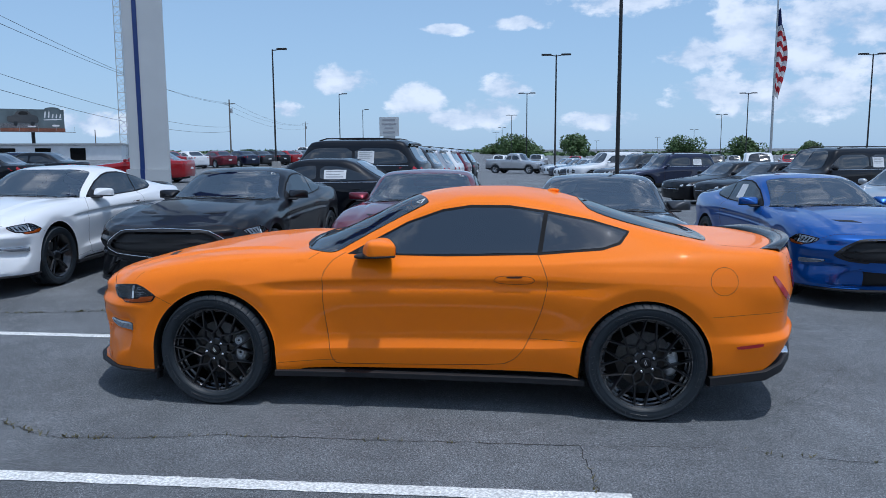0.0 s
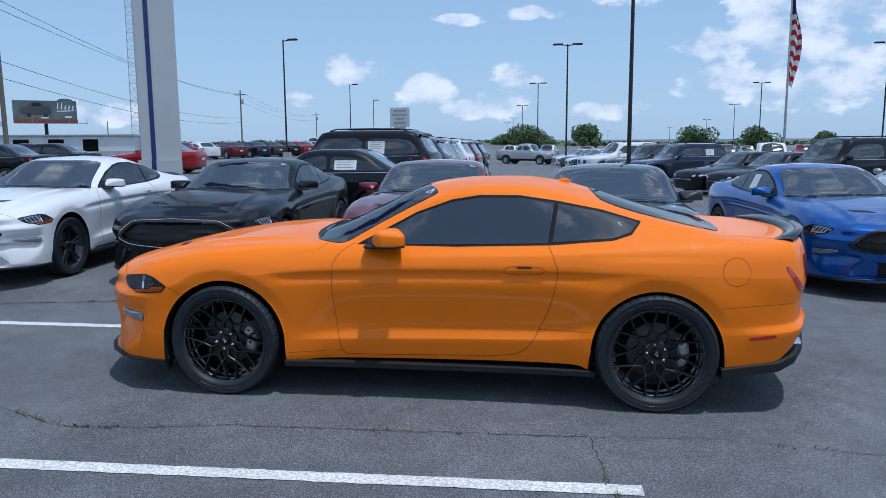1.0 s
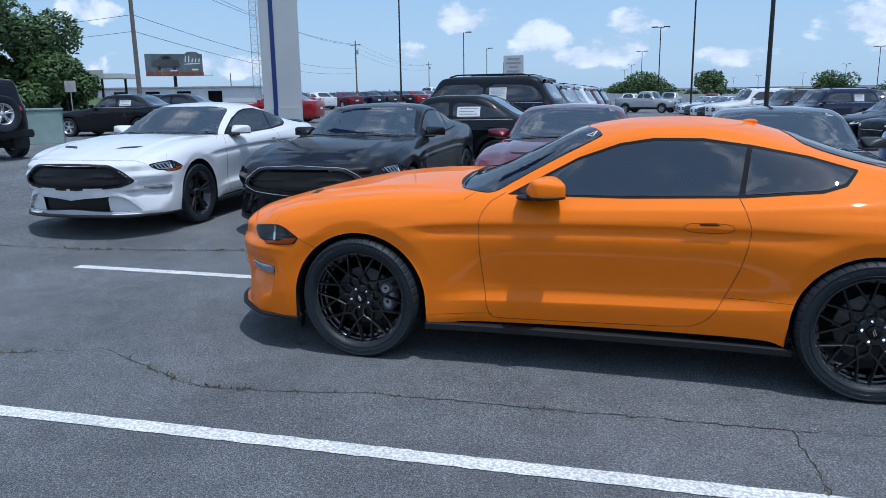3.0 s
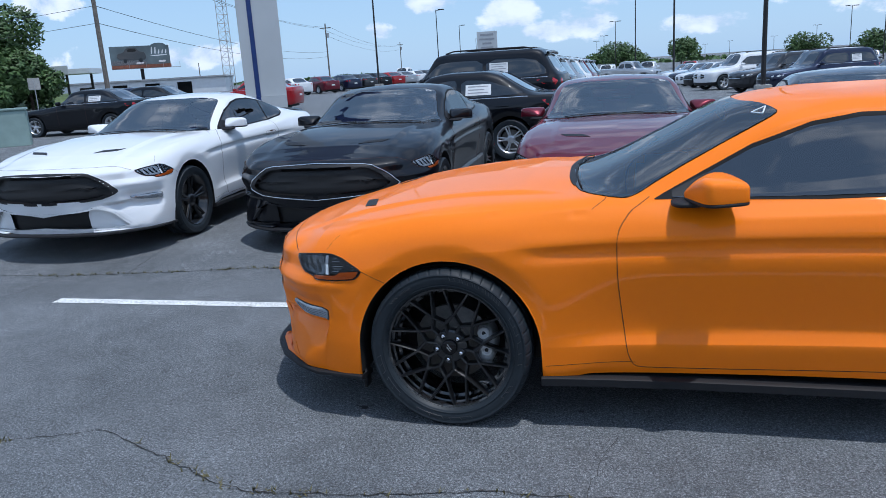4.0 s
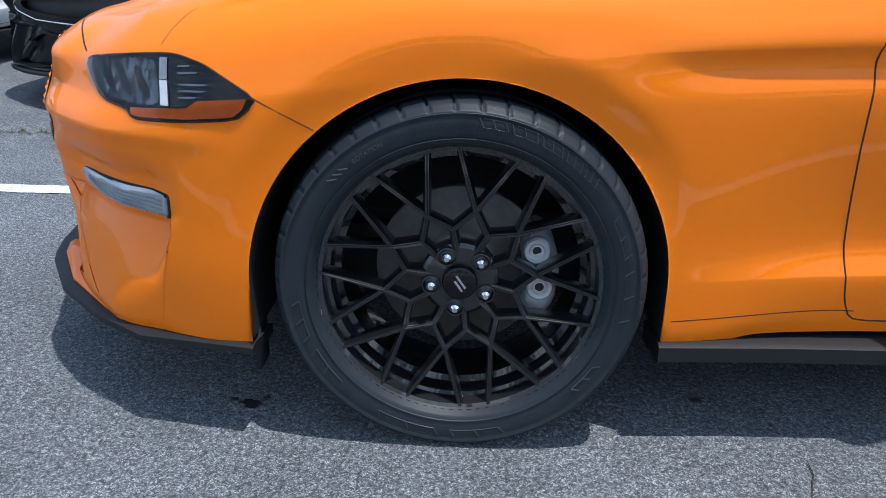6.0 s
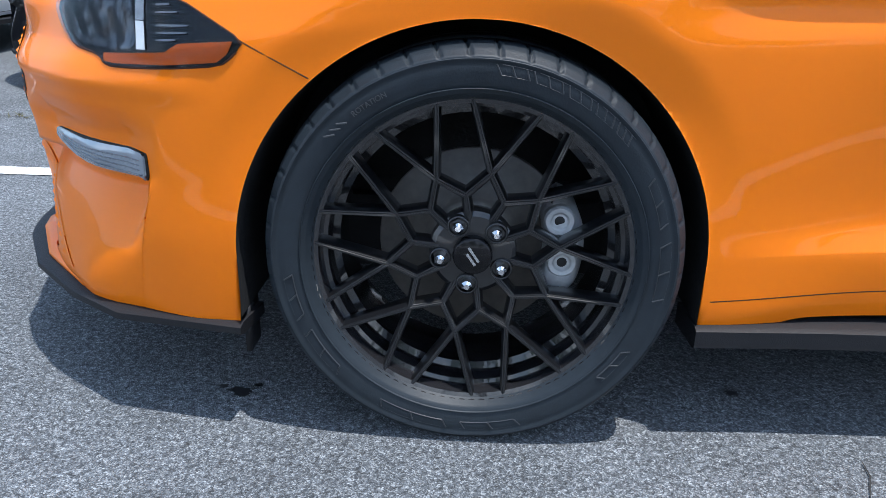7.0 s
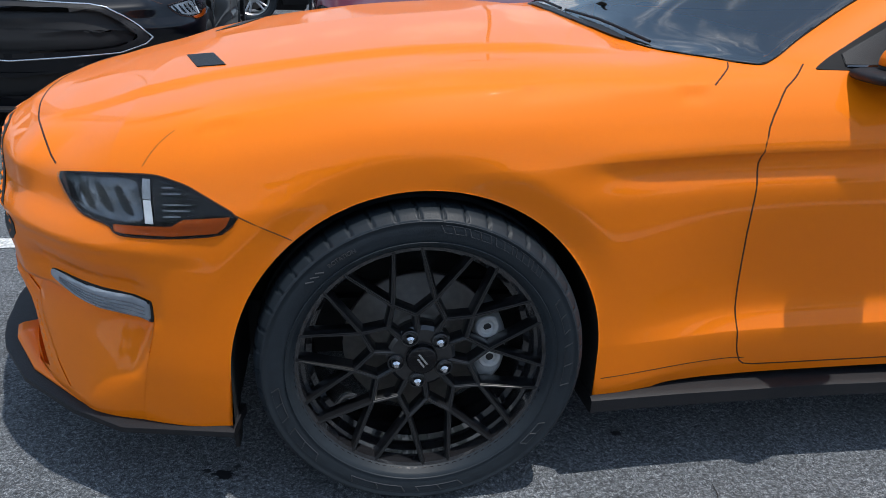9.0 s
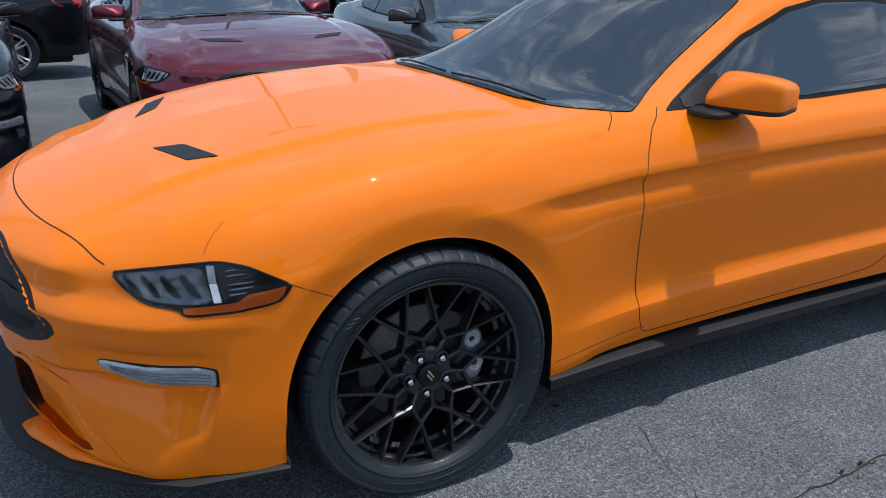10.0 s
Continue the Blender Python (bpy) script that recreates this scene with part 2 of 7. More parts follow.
LAMP_SMOKE = material("smoked_lamp_reflector", (0.12, 0.13, 0.145), 0.14, metal=0.85, coat=0.2, vary=0.6, scale=26, bump=0.5, bump_scale=30)
LAMP_DIM = material("dim_lamp_chrome", (0.15, 0.16, 0.175), 0.25, metal=0.6, coat=0.6, vary=0.1, scale=90)
DRL_LENS = material("ribbed_lamp_lens", (0.34, 0.37, 0.41), 0.15, metal=0.4, coat=1.0, vary=0.12, scale=30)
TINT = glass("tinted_side_glass", (0.10, 0.13, 0.14), ior=2.6)
SCREEN = glass("windscreen_glass", (0.66, 0.76, 0.76), ior=2.7)
ROW_SCREEN = glass("green_windscreen_glass", (0.70, 0.80, 0.76), ior=4.0)
LENS = glass("clear_lamp_lens", (0.88, 0.91, 0.93), ior=1.25)
DASH = material("dashboard_vinyl", (0.045, 0.046, 0.048), 0.6, vary=0.15, scale=80, bump=0.2, bump_scale=300)
INTERIOR = material("black_interior", (0.016, 0.016, 0.017), 0.7, vary=0.2, scale=60, bump=0.2)
MESH = material("black_grille_mesh", (0.006, 0.006, 0.007), 0.6, vary=0.2, scale=200)
PAPER = material("window_sticker_paper", (0.72, 0.73, 0.74), 0.7, vary=0.04, scale=20)
PAPER_INK = material("grey_print", (0.30, 0.31, 0.33), 0.7, vary=0.1, scale=30)
POLE_STEEL = material("dark_bronze_pole", (0.030, 0.028, 0.028), 0.5, metal=0.4, vary=0.15, scale=3)
GALV = material("galvanised_steel", (0.40, 0.41, 0.42), 0.45, metal=0.7, vary=0.15, scale=4)
WOOD = material("weathered_utility_wood", (0.16, 0.14, 0.12), 0.85, vary=0.35, scale=9, bump=0.4)
PYLON_WHITE = material("pylon_panel", (0.50, 0.52, 0.53), 0.35, vary=0.05, scale=0.8, big=0.06, big_scale=0.3)
PYLON_BLUE = material("pylon_blue", (0.010, 0.035, 0.16), 0.35, vary=0.08, scale=3)
CONCRETE = material("concrete", (0.38, 0.37, 0.35), 0.85, vary=0.15, scale=14, bump=0.3, big=0.12, big_scale=1.2)
BARK = material("bark", (0.08, 0.06, 0.045), 0.9, vary=0.35, scale=12, bump=0.6)
LEAF = material("leaf_green", (0.060, 0.112, 0.028), 0.6, vary=0.35, scale=1.5, big=0.25, big_scale=0.25)
GRASS = material("grass", (0.09, 0.13, 0.035), 0.8, vary=0.35, scale=5, big=0.25, big_scale=0.15)
WEED = material("dry_crack_weed", (0.14, 0.125, 0.055), 0.85, vary=0.35, scale=30)
CRACK = material("dark_crack", (0.030, 0.029, 0.027), 0.95, vary=0.2, scale=40)
OIL = material("oil_spot", (0.020, 0.020, 0.022), 0.5, vary=0.3, scale=60)
ROOF_METAL = material("white_metal_siding", (0.62, 0.64, 0.66), 0.5, vary=0.06, scale=1.0, big=0.06, big_scale=0.2)
WIRE = material("cable", (0.02, 0.02, 0.022), 0.7, vary=0.05, scale=5)

# ---------------------------------------------------------------- building tools


def mesh_of(name, verts, faces, mat=None, smooth=True, normals=None):
    if normals is not None:
        # every face looks the way its corners' normals point
        va, na = np.array([tuple(p) for p in verts]), np.array([tuple(p) for p in normals])
        turned = []
        for f in faces:
            f = tuple(f)
            c = np.cross(va[f[1]] - va[f[0]], va[f[2]] - va[f[0]]) + np.cross(va[f[2]] - va[f[0]], va[f[-1]] - va[f[0]])
            turned.append(f if c @ (na[f[0]] + na[f[2]]) >= 0 else f[::-1])
        faces = turned
    me = bpy.data.meshes.new(name)
    me.from_pydata([tuple(v) for v in verts], [], [tuple(f) for f in faces])
    me.update()
    if smooth:
        me.polygons.foreach_set("use_smooth", [True] * len(me.polygons))
    if normals is not None:
        me.normals_split_custom_set_from_vertices([tuple(v) for v in normals])
    if mat:
        me.materials.append(mat)
    return me


def part(name, data, mat, parent, label="", smooth=False):
    """One mesh object, from a bmesh or a mesh, under a thing or under a part."""
    if isinstance(data, bmesh.types.BMesh):
        me = bpy.data.meshes.new(name)
        data.to_mesh(me)
        data.free()
        if smooth:
            me.polygons.foreach_set("use_smooth", [True] * len(me.polygons))
    else:
        me = data
    if mat and not me.materials:
        me.materials.append(mat)
    ob = new(name, me)
    ob.parent = parent
    return tagged(ob, label=label)


def thing(name, label, category, at=None, group="", kind=""):
    ob = new(name)
    ob.empty_display_size = 0.1
    if at is not None:
        ob.matrix_basis = at
    return tagged(ob, label, category, group, kind)


def solid(name, data, mat, label, category, at=None, group="", kind="", smooth=False):
    """A thing that is one mesh."""
    ob = part(name, data, mat, None, smooth=smooth)
    if at is not None:
        ob.matrix_basis = at
    return tagged(ob, label, category, group, kind)


def box(bm, x0, x1, y0, y1, z0, z1, bevel=0.0):
    made = bmesh.ops.create_cube(bm, size=1.0, matrix=Matrix.LocRotScale(((x0 + x1) / 2, (y0 + y1) / 2, (z0 + z1) / 2), None, (abs(x1 - x0), abs(y1 - y0), abs(z1 - z0))))
    if bevel:
        edges = list({e for v in made["verts"] for e in v.link_edges})
        bmesh.ops.bevel(bm, geom=edges, offset=bevel, segments=2, affect="EDGES", clamp_overlap=True)
    return bm


def bm_box(x0, x1, y0, y1, z0, z1, bevel=0.0):
    return box(bmesh.new(), x0, x1, y0, y1, z0, z1, bevel)


def rod(bm, a, b, r0, r1=None, n=8):
    """A tapered round bar from a to b."""
    a, b = Vector(a), Vector(b)
    turn = (b - a).to_track_quat("Z", "Y").to_matrix().to_4x4()
    bmesh.ops.create_cone(bm, cap_ends=True, segments=n, radius1=r0, radius2=r0 if r1 is None else r1, depth=(b - a).length, matrix=Matrix.Translation((a + b) / 2) @ turn)
    return bm


def revolve(profile, n=64, axis="y", wave=None):
    """A closed or open profile of (radius, along) turned about an axis: verts and faces."""
    verts, faces, k = [], [], len(profile)
    for i in range(n):
        a = 2 * math.pi * i / n
        for j, (r, h) in enumerate(profile):
            if wave:
                r = wave(i, j, r, h)
            c, s = r * math.cos(a), r * math.sin(a)
            verts.append((c, h, s) if axis == "y" else (c, s, h))
    for i in range(n):
        for j in range(k - 1):
            a, b = i * k + j, ((i + 1) % n) * k + j
            faces.append((a, b, b + 1, a + 1))
    return verts, faces


def pchip(keys):
    """A smooth curve through keys (u, value) that never overshoots."""
    xs, ys = np.array([k[0] for k in keys], float), np.array([k[1] for k in keys], float)
    h, d = np.diff(xs), np.diff(ys) / np.diff(xs)
    m = np.zeros(len(xs))
    m[0], m[-1] = d[0], d[-1]
    for i in range(1, len(xs) - 1):
        if d[i - 1] * d[i] > 0:
            w1, w2 = 2 * h[i] + h[i - 1], h[i] + 2 * h[i - 1]
            m[i] = (w1 + w2) / (w1 / d[i - 1] + w2 / d[i])

    def value(u):
        u = np.clip(np.asarray(u, float), xs[0], xs[-1])
        i = np.clip(np.searchsorted(xs, u, "right") - 1, 0, len(xs) - 2)
        t = (u - xs[i]) / h[i]
        return (2 * t**3 - 3 * t**2 + 1) * ys[i] + (t**3 - 2 * t**2 + t) * h[i] * m[i] + (-2 * t**3 + 3 * t**2) * ys[i + 1] + (t**3 - t**2) * h[i] * m[i + 1]

    return value


def rounded(points, cuts=3, closed=True):
    """A finer outline whose corners are cut."""
    p = [Vector(q) for q in points]
    for _ in range(cuts):
        q = []
        n = len(p)
        for i in range(n if closed else n - 1):
            a, b = p[i], p[(i + 1) % n]
            q += [a * 0.8 + b * 0.2, a * 0.2 + b * 0.8]
        if not closed:
            q = [p[0]] + q + [p[-1]]
        p = q
    return p


def tube(points, radius, n=6, closed=False):
    """Verts and faces of a round tube along points."""
    verts, faces, k = [], [], len(points)
    for i, p in enumerate(points):
        a, b = points[max(i - 1, 0)], points[min(i + 1, k - 1)]
        d = (Vector(b) - Vector(a)).normalized()
        u = d.cross(Vector((0.13, 0.21, 0.97))).normalized()
        w = d.cross(u)
        for j in range(n):
            t = 2 * math.pi * j / n
            verts.append(Vector(p) + radius * (math.cos(t) * u + math.sin(t) * w))
    for i in range(k - 1):
        for j in range(n):
            faces.append((i * n + j, i * n + (j + 1) % n, (i + 1) * n + (j + 1) % n, (i + 1) * n + j))
    return verts, faces

# ---------------------------------------------------------------- car shells
from mathutils.bvhtree import BVHTree


def inside(poly, x, z):
    """Even-odd test of arrays of points against an outline."""
    hit = np.zeros(np.shape(x), bool)
    n = len(poly)
    for i in range(n):
        (x0, z0), (x1, z1) = poly[i], poly[(i + 1) % n]
        if z0 == z1:
            continue
        cross = ((z0 > z) != (z1 > z)) & (x < (x1 - x0) * (z - z0) / (z1 - z0) + x0)
        hit ^= cross
    return hit


def loft(plan, lines, top_ratio, top_rise, centre, step, row_step, arches, flare=0.009):
    """Half a car shell, on its own left side. plan: (x, half width) round the car from nose to tail; lines: per side line, from the
    sill up, keys of height and inset along the plan; above the last one the lines of the roof and bonnet run to the middle."""
    n = len(plan)
    px, pw = pchip([(i, p[0]) for i, p in enumerate(plan)]), pchip([(i, p[1]) for i, p in enumerate(plan)])
    us = [0.0]
    for i in range(n - 1):
        cuts = max(2, math.ceil(math.dist(plan[i], plan[i + 1]) / (step * (0.6 if i < 6 and step < 0.03 else 1))))
        us += [i + (j + 1) / cuts for j in range(cuts)]
    us = np.array(us)
    x, w = px(us), pw(us)
    tx, tw = px(us + 1e-3) - px(us - 1e-3), pw(us + 1e-3) - pw(us - 1e-3)
    size = np.hypot(tx, tw) + 1e-9
    ox, ow = -tw / size, tx / size
    ox[0], ow[0], ox[-1], ow[-1] = -1, 0, 1, 0
    rows = []
    for zk, dk in lines:
        d = pchip(dk)(us)
        rows.append(np.stack([x - d * ox, np.maximum(w - d * ow, 0), pchip(zk)(us)], 1))
    edge = rows[-1]
    xc = edge[:, 0].copy()
    mid = pchip(centre)
    front, rear = np.clip((xc - plan[0][0]) / 0.5, 0, 1), np.clip((plan[-1][0] - xc) / 0.4, 0, 1)
    xm = xc + 0.10 * (1 - front) * np.clip(edge[:, 1] / 0.6, 0, 1) - 0.06 * (1 - rear) * np.clip(edge[:, 1] / 0.6, 0, 1)
    zm = np.maximum(mid(xm), edge[:, 2])
    for k, (rk, ck) in enumerate(zip(top_ratio, top_rise)):
        f = (k + 1) / (len(top_ratio) + 1)
        xs = xc * (1 - f) + xm * f
        rows.append(np.stack([xs, edge[:, 1] * pchip(rk)(xs), edge[:, 2] + (zm - edge[:, 2]) * pchip(ck)(xs)], 1))
    rows.append(np.stack([xm, 0 * xm, zm], 1))
    rows = np.array(rows)
    chord = np.linalg.norm(np.diff(rows, axis=0), axis=2)
    chord = np.percentile(chord, 75, axis=1)
    at = np.r_[0, np.cumsum(chord)]
    ps, owner = [0.0], []
    for k in range(len(at) - 1):
        cuts = max(2, math.ceil(chord[k] / row_step))
        for j in range(cuts):
            ps.append(at[k] + chord[k] * (j + 1) / cuts)
            owner.append(k)
    grid = np.zeros((len(us), len(ps), 3))
    for i in range(len(us)):
        for c in range(3):
            grid[i, :, c] = pchip(list(zip(at, rows[:, i, c])))(ps)
    # fair the flanks along the car
    flank = np.clip((us - 4.6) / 1.6, 0, 1) * np.clip((n - 6 - us) / 0.5, 0, 1)
    for _ in range(int(0.0125 / step ** 2) if n > 15 else 0):
        soft = grid[:, :, 1].copy()
        soft[1:-1] = (grid[:-2, :, 1] + 2 * grid[1:-1, :, 1] + grid[2:, :, 1]) / 4
        grid[:, :, 1] += (soft - grid[:, :, 1]) * flank[:, None]
    # flared lips round the wheels, and the openings themselves
    cut = np.zeros(grid.shape[:2], bool)
    for cx, cz, r in arches:
        gx, gw, gz = grid[..., 0], grid[..., 1], grid[..., 2]
        dist = np.hypot(gx - cx, np.maximum(gz - cz, 0))
        side = (gw > 0.55) & (gz < cz + r + 0.18)
        e = (dist - r - 0.080) / np.where(dist < r + 0.080, 0.055, 0.17)
        push = flare * np.exp(-e * e) - 1.1 * flare * np.clip((r + 0.072 - dist) / 0.072, 0, 1)
        push *= np.clip((gz - cz - 0.10) / 0.28, 0.06, 1)
        grid[..., 1] += np.where(side, push, 0)
        hole = side & (dist < r)
        cut |= hole
        ang = np.arctan2(np.maximum(gz - cz, 0), gx - cx)
        grid[..., 0] = np.where(hole, cx + r * np.cos(ang), grid[..., 0])
        grid[..., 2] = np.where(hole, np.maximum(gz, cz + r * np.sin(ang)), grid[..., 2])
    verts = grid.reshape(-1, 3) * (1, -1, 1)
    m = len(ps)
    quads, keep, info = [], [], []
    for i in range(len(us) - 1):
        for j in range(m - 1):
            quads.append((i * m + j, (i + 1) * m + j, (i + 1) * m + j + 1, i * m + j + 1))
            keep.append(not (cut[i, j] and cut[i + 1, j] and cut[i, j + 1] and cut[i + 1, j + 1]))
            info.append(owner[j])
    return verts, np.array(quads), np.array(keep), np.array(info)


class Shell:
    """A lofted half shell with its mirror half, from which panels and panes are taken."""

    def __init__(self, verts, quads, keep, owner):
        self.v, self.q, self.keep, self.owner = verts, quads, keep, owner
        self.mid = verts[quads].mean(1)
        both = np.concatenate([verts, verts * (1, -1, 1)])
        faces = np.concatenate([quads, quads[:, ::-1] + len(verts)])
        self.tree = BVHTree.FromPolygons([tuple(p) for p in both], [tuple(int(a) for a in f) for f in faces])
        a, b, c, d = (verts[quads[:, k]] for k in range(4))
        fn = np.cross(c - a, d - b)
        vn = np.zeros_like(verts)
        for k in range(4):
            np.add.at(vn, quads[:, k], fn)
        on_mid = np.abs(verts[:, 1]) < 1e-5
        vn[on_mid, 1] = 0
        self.n = vn / (np.linalg.norm(vn, axis=1, keepdims=True) + 1e-12)

    def panel(self, name, pick, mat, parent, both=True, label=""):
        """The faces where pick is true, as one mesh; both: with their mirror image in the same mesh."""
        q = self.q[pick & self.keep]
        used, back = np.unique(q, return_inverse=True)
        f = back.reshape(q.shape)
        v, n = self.v[used], self.n[used]
        if both:
            f = np.concatenate([f, f[:, ::-1] + len(v)])
            v, n = np.concatenate([v, v * (1, -1, 1)]), np.concatenate([n, n * (1, -1, 1)])
        return part(name, mesh_of(name, v, f.tolist(), mat, normals=n), mat, parent, label)

    def panels(self, name, pick, mat, parent, label=""):
        """The same on both sides, as two parts."""
        q = self.q[pick & self.keep]
        used, back = np.unique(q, return_inverse=True)
        f = back.reshape(q.shape)
        out = []
        for s in (1, -1):
            g = f if s == 1 else f[:, ::-1]
            out.append(part(name, mesh_of(name, self.v[used] * (1, s, 1), g.tolist(), mat, normals=self.n[used] * (1, s, 1)), mat, parent, label))
        return out

    def ray(self, origin, way):
        p, nn, _, _ = self.tree.ray_cast(Vector(origin), Vector(way))
        if p is None:
            p, nn, _, _ = self.tree.find_nearest(Vector(origin) + Vector(way) * 2)
        if nn.dot(Vector(way)) > 0:
            nn = -nn
        return p, nn

    def side(self, a, b):
        return self.ray((a, -3, b), (0, 1, 0))

    def above(self, a, b):
        return self.ray((a, b, 3), (0, 0, -1))

    def front(self, a, b):
        return self.ray((-4, a, b), (1, 0, 0))

    def rear(self, a, b):
        return self.ray((6, a, b), (-1, 0, 0))

    def corner(self, a, b):
        """Seen from ahead and to the left: a runs along the corner of the nose, b up."""
        return self.ray((0.8 * a - 0.6 * 3, -0.6 * a - 0.8 * 3, b), (0.6, 0.8, 0))

    def patch(self, outline, how, lift, axis, span=(0.0, 1.0), edge=0.006, rings=6, cuts=2):
        """A pane that follows the shell within an outline. span: which share of it from the outline (0) to its axis (1)."""
        pts = rounded([(*p, 0) for p in outline], cuts)
        a, b = Vector((*axis[0], 0)), Vector((*axis[1], 0))
        ab = b - a
        shares = [span[0] + (span[1] - span[0]) * i / rings for i in range(rings + 1)]
        verts, norms, faces, n = [], [], [], len(pts)
        for s in shares:
            for p in pts:
                t = min(max((p - a).dot(ab) / max(ab.length_squared, 1e-9), 0), 1)
                q = p.lerp(a + ab * t, s)
                pos, nn = how(q.x, q.y)
                verts.append(pos + nn * lift)
                norms.append(nn)
        for k in range(rings):
            for i in range(n):
                j = (i + 1) % n
                faces.append((k * n + i, k * n + j, (k + 1) * n + j, (k + 1) * n + i))
        if edge:
            for ring in ((0,) if span[1] >= 1 else (0, rings)):
                base = len(verts)
                for i in range(n):
                    verts.append(verts[ring * n + i] - norms[ring * n + i] * edge)
                    norms.append(norms[ring * n + i])
                for i in range(n):
                    j = (i + 1) % n
                    f = (ring * n + j, ring * n + i, base + i, base + j)
                    faces.append(f if ring == 0 else f[::-1])
        return verts, faces, norms

    def line(self, points, how, radius=0.0035, sink=0.0022, cuts=2, closed=False, step=0.02):
        """A dark shut line that follows the shell."""
        pts = rounded([(*p, 0) for p in points], cuts, closed)
        if closed:
            pts.append(pts[0])
        fine = []
        for a, b in zip(pts, pts[1:]):
            k = max(1, math.ceil((b - a).length / step))
            fine += [a.lerp(b, i / k) for i in range(k)]
        fine.append(pts[-1])
        out = []
        for p in fine:
            pos, nn = how(p.x, p.y)
            out.append(pos - nn * sink)
        return tube(out, radius)


def sides(name, vf, mat, parent, label="", left_only=False):
    """A piece of the left side and its mirror image on the right, as two parts."""
    v, f = vf[0], vf[1]
    n = vf[2] if len(vf) > 2 else None
    out = []
    for s in (1,) if left_only else (1, -1):
        g = f if s == 1 else [tuple(reversed(q)) for q in f]
        nn = None if n is None else [(a[0], a[1] * s, a[2]) for a in n]
        out.append(part(name, mesh_of(name, [(p[0], p[1] * s, p[2]) for p in v], g, mat, normals=nn), mat, parent, label))
    return out


# ---------------------------------------------------------------- wheels
R_TYRE = 0.362


def tyre_mesh(radius=R_TYRE, half=0.134, bead=0.272, notches=46):
    k = radius / 0.356
    prof = [(bead, -0.104), (bead + 0.006, -0.116), (bead + 0.012, -0.122), (bead + 0.014, -0.1265), (0.300 * k, -0.1310), (0.312 * k, -0.1335), (0.322 * k, -0.1340), (0.3305 * k, -0.1322), (0.3315 * k, -0.1345), (0.3385 * k, -0.1310), (0.3395 * k, -0.1285), (0.346 * k, -0.1215), (0.350 * k, -0.113), (0.3535 * k, -0.101), (0.3555 * k, -0.088), (0.356 * k, -0.050), (0.349 * k, -0.047), (0.349 * k, -0.038), (0.3565 * k, -0.035), (0.3565 * k, 0.0)]
    prof = [(r, h * half / 0.134) for r, h in prof]
    prof = prof + [(r, -h) for r, h in reversed(prof[:-1])]

    def wave(i, j, r, h):
        """Slanted slits across the shoulder."""
        lean = int((abs(h) / half - 0.6) * 8)
        return r - 0.009 * k if (i + lean) % 12 == 0 and 0.3392 * k < r < 0.3562 * k and abs(h) > 0.075 else r

    v, f = revolve(prof, notches * 12, wave=wave)
    return mesh_of("tyre", v, f, RUBBER)


def bar(bm, p0, p1, w0, w1, y0, y1, depth, ridge=0.34):
    """A spoke between two points of the wheel's plane, its narrow face at y0..y1, with broad flanks towards the back."""
    a, b = Vector((p0[0], 0, p0[1])), Vector((p1[0], 0, p1[1]))
    d = (b - a).normalized()
    s = Vector((d.z, 0, -d.x))
    vs = []
    for p, w, y in ((a, w0, y0), (b, w1, y1)):
        for off, yy in ((-w * ridge, y), (w * ridge, y), (w * 0.82, y + depth * 0.18), (w, y + depth * 0.5), (w * 0.9, y + depth), (-w * 0.9, y + depth), (-w, y + depth * 0.5), (-w * 0.82, y + depth * 0.18)):
            vs.append(bm.verts.new(p + s * off + Vector((0, yy, 0))))
    for i in range(8):
        j = (i + 1) % 8
        bm.faces.new((vs[i], vs[j], vs[8 + j], vs[8 + i]))
    bm.faces.new(vs[7::-1])
    bm.faces.new(vs[8:])


def polar(r, deg):
    return (r * math.cos(radians(deg)), r * math.sin(radians(deg)))


def add_revolved(bm, profile, n=48):
    v, f = revolve(profile, n)
    vs = [bm.verts.new(p) for p in v]
    for q in f:
        bm.faces.new([vs[i] for i in q])
    return bm


RIM_PROFILE = [(0.258, -0.088), (0.270, -0.108), (0.2745, -0.1135), (0.2725, -0.1150), (0.2690, -0.1140), (0.2665, -0.1085), (0.2590, -0.1060), (0.2560, -0.0780), (0.2490, -0.0750), (0.2450, -0.0430), (0.2330, -0.0380), (0.2300, 0.03), (0.240, 0.09), (0.265, 0.108), (0.272, 0.104)]


def arc_band(a0, a1, r0, r1, y, n=14):
    """A thin moulded band on the sidewall between two angles."""
    v, f = [], []
    for i in range(n + 1):
        a = a0 + (a1 - a0) * i / n
        for r, h in ((r0, y + 0.003), (r0 + 0.001, y), (r1 - 0.001, y), (r1, y + 0.003)):
            c = polar(r, a)
            v.append((c[0], h, c[1]))
    for i in range(n):
        for j in range(3):
            f.append((i * 4 + j, i * 4 + j + 1, i * 4 + j + 5, i * 4 + j + 4))
    return v, f


